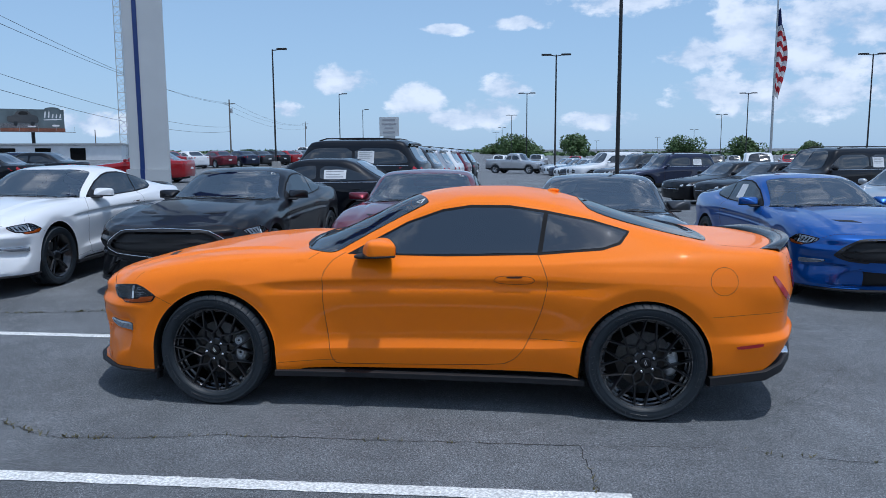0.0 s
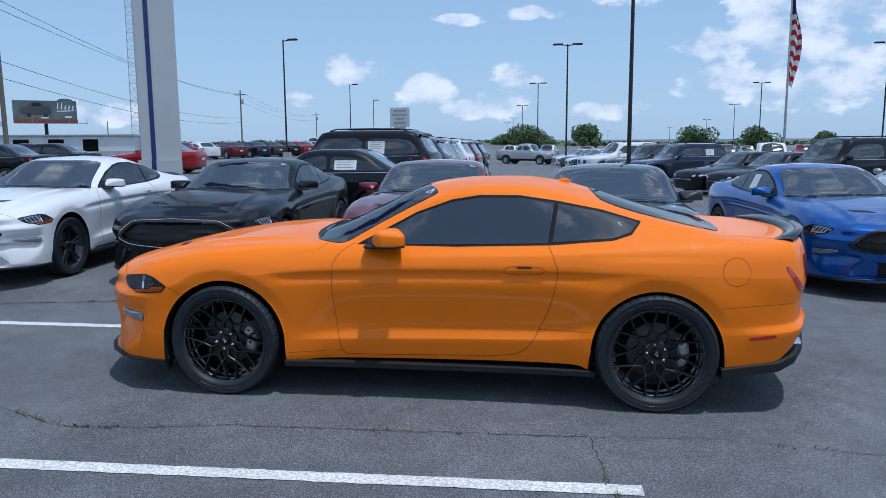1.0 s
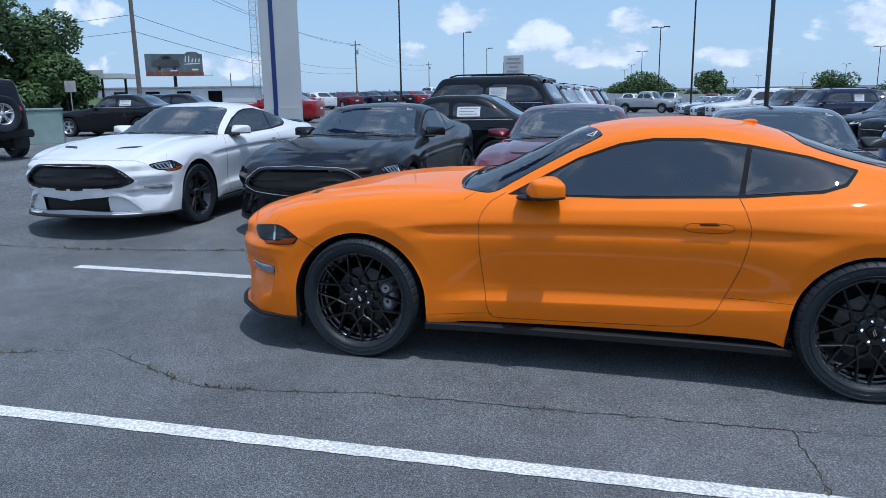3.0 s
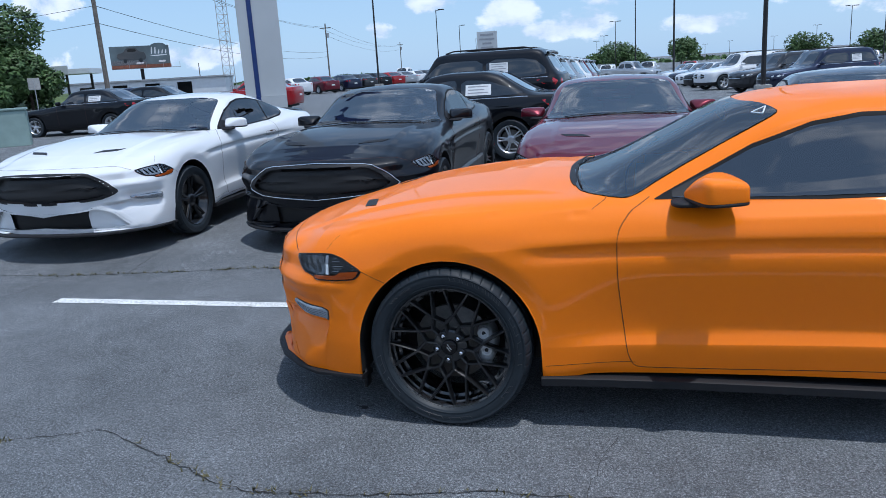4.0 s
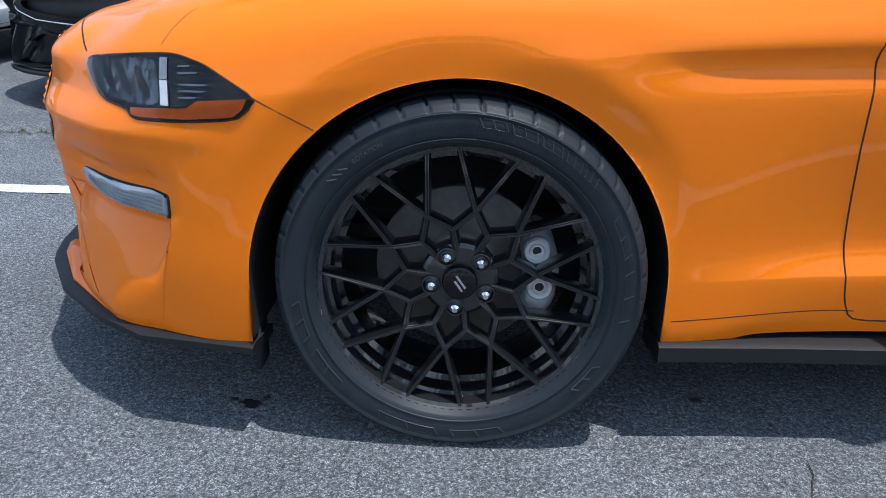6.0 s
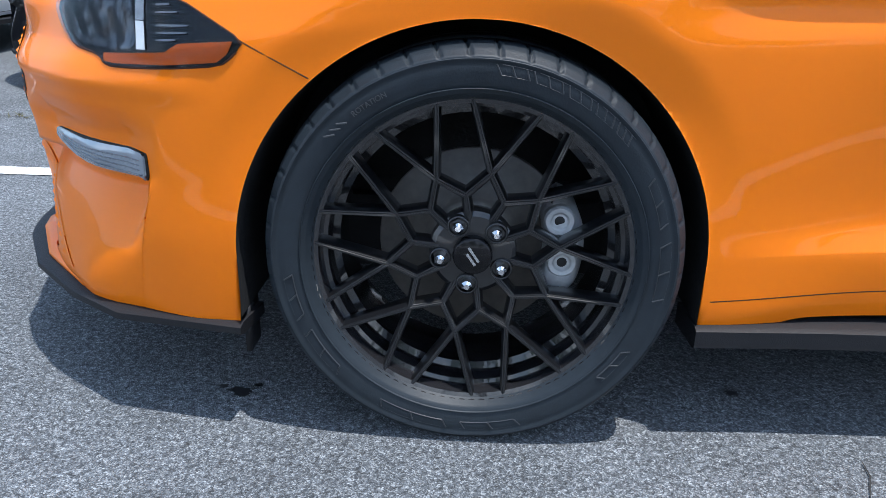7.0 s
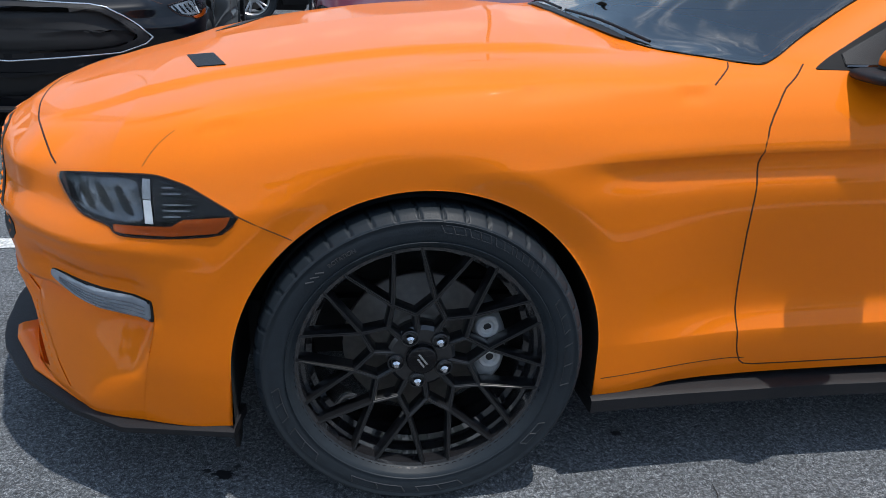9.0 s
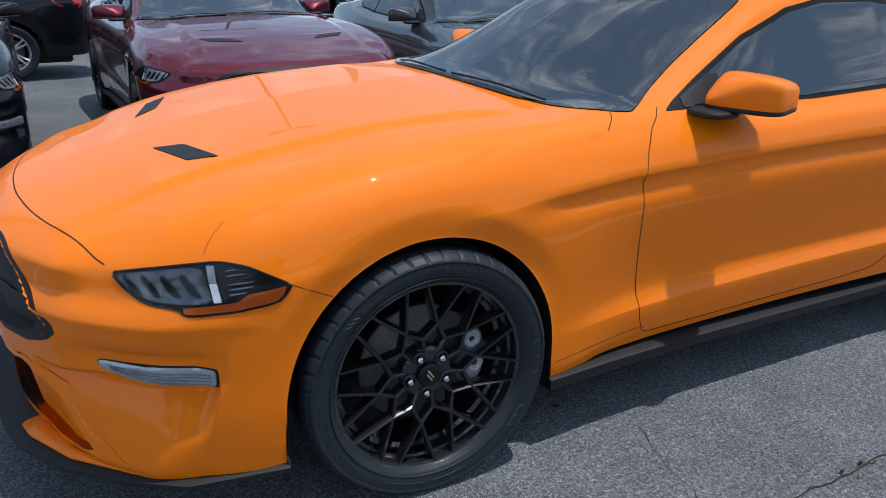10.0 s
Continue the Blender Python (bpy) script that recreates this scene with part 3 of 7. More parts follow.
def sidewall_marks():
    """Moulded lettering on the tyre: the one readable word, and bars for the rest."""
    out = []
    for a0, a1, r0, r1 in ((84, 76, 0.316, 0.334), (74, 66, 0.316, 0.334), (64, 57, 0.316, 0.334), (55, 49, 0.316, 0.334), (47, 42, 0.316, 0.334), (200, 186, 0.308, 0.326), (222, 206, 0.308, 0.326), (262, 240, 0.312, 0.328), (286, 268, 0.312, 0.328), (330, 318, 0.306, 0.320), (8, -10, 0.310, 0.330), (28, 14, 0.312, 0.328)):
        for q0, q1 in ((r0, r0 + 0.0022), (r1 - 0.0022, r1)):
            out.append(("sidewall_lettering", mesh_of("sidewall_lettering", *arc_band(a0, a1, q0, q1, -0.1342), RUBBER_MARK_LIT), ""))
        for a in (a0, (a0 + a1) / 2, a1):
            bm = bmesh.new()
            bar(bm, polar(r0 + 0.001, a), polar(r1 - 0.001, a + 1.6), 0.0013, 0.0013, -0.1353, -0.1353, 0.002)
            me = bpy.data.meshes.new("sidewall_stroke")
            bm.to_mesh(me)
            bm.free()
            me.materials.append(RUBBER_MARK_LIT)
            out.append(("sidewall_lettering", me, ""))
    for r in (0.292, 0.338):
        out.append(("sidewall_ring", mesh_of("sidewall_ring", *arc_band(0, 360, r, r + 0.003, -0.1345 if r > 0.3 else -0.1315, 96), RUBBER), ""))
    text = bpy.data.curves.new("word", "FONT")
    text.body, text.size, text.extrude = "ROTATION", 0.0125, 0.0008
    holder = bpy.data.objects.new("word", text)
    scene.collection.objects.link(holder)
    bpy.context.view_layer.update()
    me = bpy.data.meshes.new_from_object(holder.evaluated_get(bpy.context.evaluated_depsgraph_get()))
    bpy.data.objects.remove(holder)
    wide = max(q.co.x for q in me.vertices)
    for q in me.vertices:
        a = radians(123) - (q.co.x - wide / 2) / 0.316
        r = 0.312 + q.co.y
        q.co = (r * math.cos(a), -0.1355 - q.co.z, r * math.sin(a))
    me.name = "sidewall_word"
    me.materials.append(SIDEWALL_TEXT)
    out.append(("sidewall_word", me, "moulded word ROTATION"))
    for k in range(3):
        a = 131.5 + 2.6 * k
        bm = bmesh.new()
        bar(bm, polar(0.312, a), polar(0.322, a + 2.6), 0.0016, 0.0016, -0.1353, -0.1353, 0.002)
        m2 = bpy.data.meshes.new("sidewall_arrow")
        bm.to_mesh(m2)
        bm.free()
        m2.materials.append(SIDEWALL_TEXT)
        out.append(("sidewall_arrow", m2, ""))
    return out


def crisp(me, angle=30):
    me.set_sharp_from_angle(angle=radians(angle))
    return me


def mesh_wheel_parts():
    """The wheel with ten forked spokes: a list of (name, mesh, label)."""
    out = [("tyre", tyre_mesh(), "black low-profile tyre with moulded sidewall"), ("rim", crisp(mesh_of("rim", *revolve([(r * 1.03, h) for r, h in RIM_PROFILE], 96), RIM_BLACK)), "gloss black wheel rim")]
    # one forked spoke, shared by ten
    spokes = []
    for k in range(10):
        bm = bmesh.new()
        c = 26.0 + 36 * k
        inner, outer = polar(0.108, c), polar(0.150, c + 18)
        bar(bm, polar(0.050, c), inner, 0.0115, 0.0088, -0.080, -0.0885, 0.034)
        bar(bm, inner, outer, 0.0088, 0.0080, -0.0885, -0.096, 0.034)
        bar(bm, inner, polar(0.150, c - 18), 0.0088, 0.0080, -0.0885, -0.096, 0.034)
        bar(bm, outer, polar(0.272, c + 18 - 11.9), 0.0080, 0.0068, -0.096, -0.1095, 0.038)
        bar(bm, outer, polar(0.272, c + 18 + 11.9), 0.0080, 0.0068, -0.096, -0.1095, 0.038)
        bmesh.ops.recalc_face_normals(bm, faces=bm.faces[:])
        bmesh.ops.bevel(bm, geom=[e for e in bm.edges if e.calc_length() > 0.02], offset=0.0020, segments=2, affect="EDGES", clamp_overlap=True)
        me = bpy.data.meshes.new("spoke")
        for q in bm.faces:
            q.smooth = True
        bm.to_mesh(me)
        bm.free()
        me.set_sharp_from_angle(angle=radians(38))
        me.materials.append(WHEEL_BLACK)
        spokes.append(("spoke", me, ""))
    out += spokes
    for k in range(5):
        v, f = revolve([(0.0195, -0.074), (0.0195, -0.0865), (0.0175, -0.0885), (0.0155, -0.0865), (0.0145, -0.074)], 24)
        x, z = polar(0.057, 45.5 + 72 * k)
        out.append(("lug_seat", mesh_of("lug_seat", [(p[0] + x, p[1], p[2] + z) for p in v], f, WHEEL_BLACK), ""))
    hub = bmesh.new()
    add_revolved(hub, [(0.0, -0.082), (0.040, -0.082), (0.068, -0.080), (0.076, -0.074), (0.078, -0.055), (0.072, -0.02), (0.0, -0.02)], 40)
    me = bpy.data.meshes.new("hub")
    hub.to_mesh(me)
    hub.free()
    me.materials.append(WHEEL_BLACK)
    out.append(("hub", me, ""))
    cap = mesh_of("centre_cap", *revolve([(0.0, -0.0985), (0.030, -0.0985), (0.0335, -0.096), (0.035, -0.090), (0.035, -0.08)], 40), GLOSS_BLACK)
    out.append(("centre_cap", cap, "black centre cap with a small silver mark"))
    for off, w in ((0.004, 0.016), (-0.005, 0.013)):
        bm = bmesh.new()
        bmesh.ops.create_cube(bm, size=1.0, matrix=pose(off * 0.5, -0.0988, off, 0, 55, 0) @ Matrix.Diagonal((2 * w, 0.001, 0.0045, 1)))
        me = bpy.data.meshes.new("cap_mark")
        bm.to_mesh(me)
        bm.free()
        me.materials.append(CHROME)
        out.append(("cap_mark", me, "silver lettering bar"))
    out += sidewall_marks()
    for k in range(5):
        bm = bmesh.new()
        x, z = polar(0.057, 45.5 + 72 * k)
        rod(bm, (x, -0.072, z), (x, -0.096, z), 0.0105, 0.0095, 6)
        rod(bm, (x, -0.096, z), (x, -0.101, z), 0.0095, 0.005, 12)
        me = bpy.data.meshes.new("lug_nut")
        bm.to_mesh(me)
        bm.free()
        me.materials.append(CHROME)
        out.append(("lug_nut", me, "chrome lug nut"))
    return out


def brake_parts():
    disc = mesh_of("brake_disc", *revolve([(0.07, -0.035), (0.085, -0.035), (0.09, -0.012), (0.170, -0.012), (0.172, -0.006), (0.170, 0.012), (0.09, 0.012)], 64), STEEL)
    bm = bmesh.new()
    rings = []
    for k in range(25):
        t = k / 12 - 1
        a = 33 * t
        swell = 1 - abs(t) ** 5
        lug = 0.004 * math.exp(-((abs(t) - 0.52) / 0.2) ** 2)
        r0, r1 = 0.146 - 0.020 * swell, 0.178 + 0.020 * swell
        y0 = -0.044 - 0.010 * swell - lug
        ring = [(r0, 0.0), (r0, y0 + 0.018), (r0 + 0.006, y0 + 0.006), (r0 + 0.016, y0), (r1 - 0.020, y0), (r1 - 0.008, y0 + 0.007), (r1, y0 + 0.020), (r1, 0.05), (r0, 0.05)]
        rings.append([bm.verts.new((polar(r, a)[0], y, polar(r, a)[1])) for r, y in ring])
    for a, b in zip(rings, rings[1:]):
        for j in range(9):
            bm.faces.new((a[j], a[(j + 1) % 9], b[(j + 1) % 9], b[j]))
    bm.faces.new(rings[0][::-1])
    bm.faces.new(rings[-1])
    bmesh.ops.recalc_face_normals(bm, faces=bm.faces[:])
    for q in bm.faces:
        q.smooth = True
    me = bpy.data.meshes.new("caliper")
    bm.to_mesh(me)
    bm.free()
    me.set_sharp_from_angle(angle=radians(50))
    me.materials.append(CALIPER)
    out = [("brake_disc", disc, "grey steel brake disc"), ("caliper", me, "cast grey brake caliper")]
    for a in (21, -7):
        x, z = polar(0.160, a)
        v, f = revolve([(0.0, -0.0565), (0.013, -0.0565), (0.017, -0.0600), (0.024, -0.0610), (0.028, -0.0570), (0.029, -0.040)], 24)
        out.append(("caliper_piston", crisp(mesh_of("caliper_piston", [(p[0] + x, p[1], p[2] + z) for p in v], f, CALIPER)), ""))
        # a flat black disc on each piston paints the shade inside its bore
        v, f = revolve([(0.0, -0.0570), (0.0085, -0.0570), (0.0095, -0.0560)], 20)
        out.append(("piston_recess", mesh_of("piston_recess", [(p[0] + x, p[1], p[2] + z) for p in v], f, INTERIOR), ""))
    return out


def five_spoke_parts(metal, double=True, radius=0.345, bead=0.235):
    """A plain alloy wheel with five split spokes, for the other cars."""
    k = bead / 0.266
    out = [("tyre", tyre_mesh(radius, 0.122, bead, 20), "black tyre"), ("rim", mesh_of("rim", *revolve([(r * k, h) for r, h in RIM_PROFILE], 48), metal), "")]
    for i in range(5):
        bm = bmesh.new()
        c = 90 + 72 * i
        for off in (-9, 9) if double else (0,):
            bar(bm, polar(0.04, c + off), polar(0.26 * k, c + off * 0.9), 0.017, 0.012 if double else 0.03, -0.070, -0.100, 0.03)
        me = bpy.data.meshes.new("spoke")
        bm.to_mesh(me)
        bm.free()
        me.materials.append(metal)
        out.append(("spoke", me, ""))
    out.append(("hub", mesh_of("hub", *revolve([(0, -0.086), (0.034, -0.085), (0.06, -0.078), (0.072, -0.05), (0.07, 0.0), (0, 0.0)], 24), metal), ""))
    out.append(("brake_disc", mesh_of("brake_disc", *revolve([(0.0, -0.02), (0.16, -0.02), (0.16, 0.0)], 32), STEEL), ""))
    return out


def mount_wheel(pieces, car, x, y, z, turn=0.0, brakes=()):
    """A wheel at its place under a car: the tyre, rim and spokes are its parts."""
    w = new("wheel")
    w.empty_display_size = 0.05
    w.parent = car
    w.matrix_basis = pose(x, y, z, 0, turn, 0 if y < 0 else 180)
    for name, me, label in pieces:
        part(name, me, None, w, label)
    for name, me, label in brakes:
        part(name, me, None, w, label).matrix_basis = pose(0, 0, 0, 0, -turn if y < 0 else turn, 0)
    return w


# ---------------------------------------------------------------- the coupe
COUPE_PLAN = [(-1.075, 0), (-1.048, 0.28), (-0.968, 0.52), (-0.868, 0.700), (-0.785, 0.788), (-0.64, 0.893), (-0.42, 0.943), (0.0, 0.936), (0.42, 0.902), (0.78, 0.879), (1.4, 0.886), (2.08, 0.908), (2.35, 0.920), (2.72, 0.930), (3.10, 0.915), (3.40, 0.875), (3.54, 0.80), (3.635, 0.62), (3.715, 0.35), (3.75, 0)]
COUPE_LINES = [
    # foot of the sill
    ([(0, 0.215), (6, 0.215), (8, 0.20), (8.55, 0.245), (9, 0.25), (11, 0.27), (11.6, 0.265), (12, 0.238), (14, 0.265), (15, 0.31), (16, 0.38), (17, 0.42), (19, 0.44)], [(0, 0.05), (4, 0.028), (5, 0.018), (6, 0.015), (8, 0.018), (9, 0.036), (10, 0.042), (11, 0.042), (12, 0.026), (13, 0.01), (15, 0.03), (19, 0.06)]),
    ([(0, 0.30), (6, 0.31), (8, 0.275), (9, 0.290), (11, 0.325), (13, 0.34), (16, 0.44), (19, 0.47)], [(0, 0.035), (4, 0.016), (5, 0.006), (6, 0.005), (8, 0.006), (9, 0.026), (10, 0.030), (11, 0.030), (12, 0.012), (13, 0.0), (15, 0.012), (19, 0.03)]),
    # the lit shelf along the foot of the door: its edge, and its back
    ([(0, 0.40), (6, 0.40), (8, 0.366), (9, 0.380), (10, 0.400), (11, 0.420), (12, 0.44), (13, 0.46), (15, 0.49), (19, 0.53)], [(0, 0.03), (2, 0.012), (3, 0.002), (5, 0.001), (6, 0.0), (8, 0.006), (8.5, 0.011), (9, 0.015), (10, 0.017), (11, 0.017), (12, 0.009), (13, 0.0), (15, 0.0), (19, 0.01)]),
    ([(0, 0.408), (6, 0.410), (8, 0.374), (9, 0.388), (10, 0.408), (11, 0.428), (12, 0.448), (13, 0.468), (15, 0.498), (19, 0.537)], [(0, 0.028), (2, 0.011), (3, 0.002), (5, 0.001), (6, 0.0), (8, 0.006), (8.5, 0.013), (9, 0.019), (10, 0.021), (11, 0.021), (12, 0.010), (13, 0.0), (14, 0.0), (15, 0.002), (19, 0.013)]),
    ([(0, 0.46), (6, 0.48), (8, 0.415), (9, 0.440), (10, 0.462), (11, 0.482), (13, 0.52), (15, 0.54), (19, 0.57)], [(0, 0.015), (4, 0.006), (5, 0.001), (6, 0.0), (7, 0.0), (8, 0.006), (8.5, 0.021), (9, 0.036), (10, 0.040), (11, 0.038), (12, 0.017), (13, 0.0), (14, 0.004), (15, 0.026), (19, 0.040)]),
    ([(0, 0.565), (6, 0.60), (7, 0.65), (7.6, 0.695), (8, 0.716), (9, 0.734), (10, 0.752), (11, 0.758), (12, 0.74), (13, 0.68), (16, 0.66), (19, 0.66)], [(0, 0.0), (6, 0.0), (8, 0.003), (8.5, 0.003), (9, 0.003), (10, 0.003), (11, 0.003), (12, 0.004), (13, 0.004), (14, 0.004), (15, 0.022), (19, 0.034)]),
    # the hollow under the shoulder crease, and the crease
    ([(0, 0.650), (4, 0.65), (6, 0.70), (7, 0.75), (8, 0.779), (9, 0.792), (10, 0.810), (11, 0.816), (12, 0.812), (13, 0.80), (15, 0.78), (19, 0.75)], [(0, 0.012), (4, 0.008), (6, 0.004), (7, 0.007), (7.80, 0.005), (7.95, 0.014), (8.1, 0.017), (8.4, 0.016), (9, 0.015), (11, 0.014), (12, 0.012), (13, 0.010), (15, 0.012), (19, 0.01)]),
    ([(0, 0.682), (4, 0.682), (6, 0.727), (7, 0.778), (8, 0.800), (9, 0.814), (10, 0.832), (11, 0.838), (12, 0.835), (13, 0.83), (15, 0.82), (19, 0.79)], [(0, 0.010), (2, 0.016), (4, 0.024), (5, 0.019), (6, 0.012), (7, 0.012), (7.80, 0.007), (8, 0.007), (9, 0.007), (11, 0.007), (12, 0.008), (13, 0.012), (15, 0.014), (19, 0.014)]),
    ([(0, 0.69), (4, 0.69), (6, 0.735), (7, 0.787), (8, 0.808), (9, 0.822), (10, 0.840), (11, 0.846), (12, 0.843), (13, 0.84), (15, 0.83), (19, 0.80)], [(0, 0.010), (2, 0.018), (4, 0.028), (5, 0.022), (6, 0.014), (7, 0.014), (7.80, 0.008), (7.92, 0.003), (8.1, 0.0005), (9, 0.0), (11, 0.0), (12, 0.004), (13, 0.013), (15, 0.016), (19, 0.015)]),
    ([(0, 0.745), (3, 0.74), (5, 0.765), (6, 0.805), (7, 0.865), (8, 0.875), (9, 0.885), (11, 0.93), (13, 0.955), (15, 0.94), (19, 0.91)], [(0, 0.034), (2, 0.030), (3, 0.022), (4, 0.044), (6, 0.038), (7, 0.040), (8, 0.028), (9, 0.020), (11, 0.024), (12, 0.035), (13, 0.055), (15, 0.045), (19, 0.02)]),
    ([(0, 0.80), (3, 0.79), (4, 0.80), (5, 0.835), (6, 0.875), (7, 0.935), (8, 0.955), (9, 0.965), (10, 0.976), (11, 0.995), (12, 1.015), (13, 1.035), (14, 1.025), (15, 1.005), (16, 0.99), (19, 0.975)], [(0, 0.115), (2, 0.095), (3, 0.075), (4, 0.10), (5, 0.105), (6, 0.104), (7, 0.108), (8, 0.098), (9, 0.09), (10, 0.095), (11, 0.105), (12, 0.12), (13, 0.14), (14, 0.12), (15, 0.10), (16, 0.07), (19, 0.03)]),
]
COUPE_RATIO = [
    [(-1, 0.90), (0.7, 0.92), (0.80, 0.945), (1.0, 0.895), (1.17, 0.855), (1.39, 0.80), (1.65, 0.775), (1.9, 0.775), (2.12, 0.785), (2.4, 0.815), (2.65, 0.86), (2.9, 0.91), (3.2, 0.93), (4, 0.92)],
    [(-1, 0.66), (0.6, 0.70), (0.80, 0.865), (1.0, 0.82), (1.17, 0.775), (1.39, 0.70), (1.65, 0.665), (1.9, 0.66), (2.12, 0.67), (2.4, 0.70), (2.65, 0.75), (2.9, 0.80), (3.2, 0.78), (4, 0.7)],
    [(-1, 0.36), (0.6, 0.38), (1.0, 0.42), (1.6, 0.36), (2.6, 0.38), (4, 0.36)],
]
COUPE_RISE = [
    [(-1, 0.30), (0.0, 0.45), (0.6, 0.30), (0.80, 0.12), (1.0, 0.36), (1.17, 0.54), (1.39, 0.745), (1.65, 0.80), (1.9, 0.795), (2.12, 0.745), (2.4, 0.66), (2.65, 0.52), (2.9, 0.38), (3.2, 0.45), (4, 0.4)],
    [(-1, 0.62), (0.0, 0.72), (0.6, 0.48), (0.80, 0.34), (1.0, 0.52), (1.17, 0.66), (1.39, 0.84), (1.65, 0.905), (1.9, 0.90), (2.12, 0.86), (2.4, 0.80), (2.65, 0.74), (2.9, 0.70), (3.2, 0.75), (4, 0.75)],
    [(-1, 0.90), (0.6, 0.86), (0.9, 0.90), (1.4, 0.97), (2.6, 0.95), (4, 0.93)],
]
COUPE_CENTRE = [(-0.96, 0.80), (-0.84, 0.832), (-0.6, 0.885), (-0.4, 0.928), (0.0, 0.982), (0.4, 1.011), (0.49, 1.015), (0.55, 1.026), (0.62, 1.050), (0.9, 1.178), (1.2, 1.315), (1.35, 1.35), (1.6, 1.374), (1.85, 1.376), (2.1, 1.352), (2.35, 1.29), (2.65, 1.19), (3.0, 1.095), (3.2, 1.048), (3.4, 1.045), (3.6, 1.035), (3.80, 0.985)]
COUPE_ARCHES = [(0.0, 0.348, 0.403), (2.72, 0.348, 0.388)]

DOOR = [(0.845, 0.985), (0.80, 0.958), (0.772, 0.94), (0.730, 0.881), (0.717, 0.825), (0.721, 0.66), (0.736, 0.52), (0.752, 0.39), (0.763, 0.33), (0.785, 0.285), (0.83, 0.278), (1.2, 0.284), (1.85, 0.305), (1.937, 0.349), (1.993, 0.421), (2.05, 0.54), (2.095, 0.653), (2.128, 0.80), (2.13, 0.85), (2.10, 0.935), (2.066, 1.0)]
DOOR_GLASS = [(0.932, 0.982), (1.03, 1.050), (1.24, 1.161), (1.46, 1.238), (1.64, 1.266), (1.89, 1.265), (2.104, 1.236), (2.068, 1.000), (1.5, 0.984)]
QUARTER_GLASS = [(2.128, 1.232), (2.4, 1.180), (2.615, 1.122), (2.56, 1.066), (2.46, 1.034), (2.095, 1.004)]
WINDSCREEN = [(0.475, 0.0), (0.490, -0.29), (0.510, -0.42), (0.553, -0.60), (0.610, -0.700), (0.675, -0.738), (0.735, -0.747), (0.757, -0.744), (0.79, -0.722), (0.865, -0.682), (0.975, -0.645), (1.15, -0.605), (1.36, -0.560), (1.33, -0.45), (1.25, -0.25), (1.225, 0.0), (1.25, 0.25), (1.33, 0.45), (1.36, 0.560), (1.15, 0.605), (0.975, 0.645), (0.865, 0.682), (0.79, 0.722), (0.757, 0.744), (0.735, 0.747), (0.675, 0.738), (0.610, 0.700), (0.553, 0.60), (0.510, 0.42), (0.490, 0.29)]
REAR_GLASS = [(2.34, 0.0), (2.36, -0.30), (2.40, -0.50), (2.7, -0.535), (3.02, -0.575), (3.11, -0.545), (3.16, -0.30), (3.17, 0.0), (3.16, 0.30), (3.11, 0.545), (3.02, 0.575), (2.7, 0.535), (2.40, 0.50), (2.36, 0.30)]
HEADLAMP = [(-0.122, 0.747), (-0.075, 0.756), (-0.026, 0.764), (0.05, 0.772), (0.107, 0.777), (0.136, 0.776), (0.183, 0.764), (0.211, 0.749), (0.277, 0.710), (0.264, 0.688), (0.247, 0.672), (0.17, 0.664), (0.08, 0.661), (0.061, 0.665), (0.046, 0.677), (-0.03, 0.686), (-0.082, 0.711)]
RUNNING_LAMP = [(-0.186, 0.522), (-0.182, 0.504), (-0.08, 0.484), (0.10, 0.473), (0.108, 0.479), (0.108, 0.516), (0.10, 0.521), (-0.02, 0.520), (-0.12, 0.523)]
VENT = [(-0.562, -0.252), (-0.485, -0.314), (-0.428, -0.518), (-0.501, -0.468)]
CREASE = ((0.122, 0.484), (0.058, 0.246))
GRILLE = [(-0.695, 0.588), (-0.64, 0.648), (-0.56, 0.705), (-0.48, 0.748), (-0.40, 0.762), (0.0, 0.772), (0.40, 0.762), (0.48, 0.748), (0.56, 0.705), (0.64, 0.648), (0.695, 0.588), (0.66, 0.556), (0.535, 0.515), (0.0, 0.488), (-0.535, 0.515), (-0.66, 0.556)]
LOWER_GRILLE = [(-0.56, 0.452), (-0.505, 0.458), (-0.44, 0.44), (0.0, 0.405), (0.44, 0.44), (0.505, 0.458), (0.56, 0.452), (0.65, 0.408), (0.70, 0.362), (0.770, 0.290), (0.810, 0.250), (0.60, 0.240), (0.0, 0.26), (-0.60, 0.240), (-0.810, 0.250), (-0.770, 0.290), (-0.70, 0.362), (-0.65, 0.408)]
LOWER_MESH = [(-0.52, 0.45), (0.0, 0.41), (0.52, 0.45), (0.50, 0.232), (0.0, 0.24), (-0.50, 0.232)]
CHEEK = [(-0.505, 0.464), (-0.57, 0.458), (-0.66, 0.412), (-0.715, 0.365), (-0.785, 0.290), (-0.825, 0.245), (-0.62, 0.228), (-0.42, 0.228), (-0.42, 0.42)]


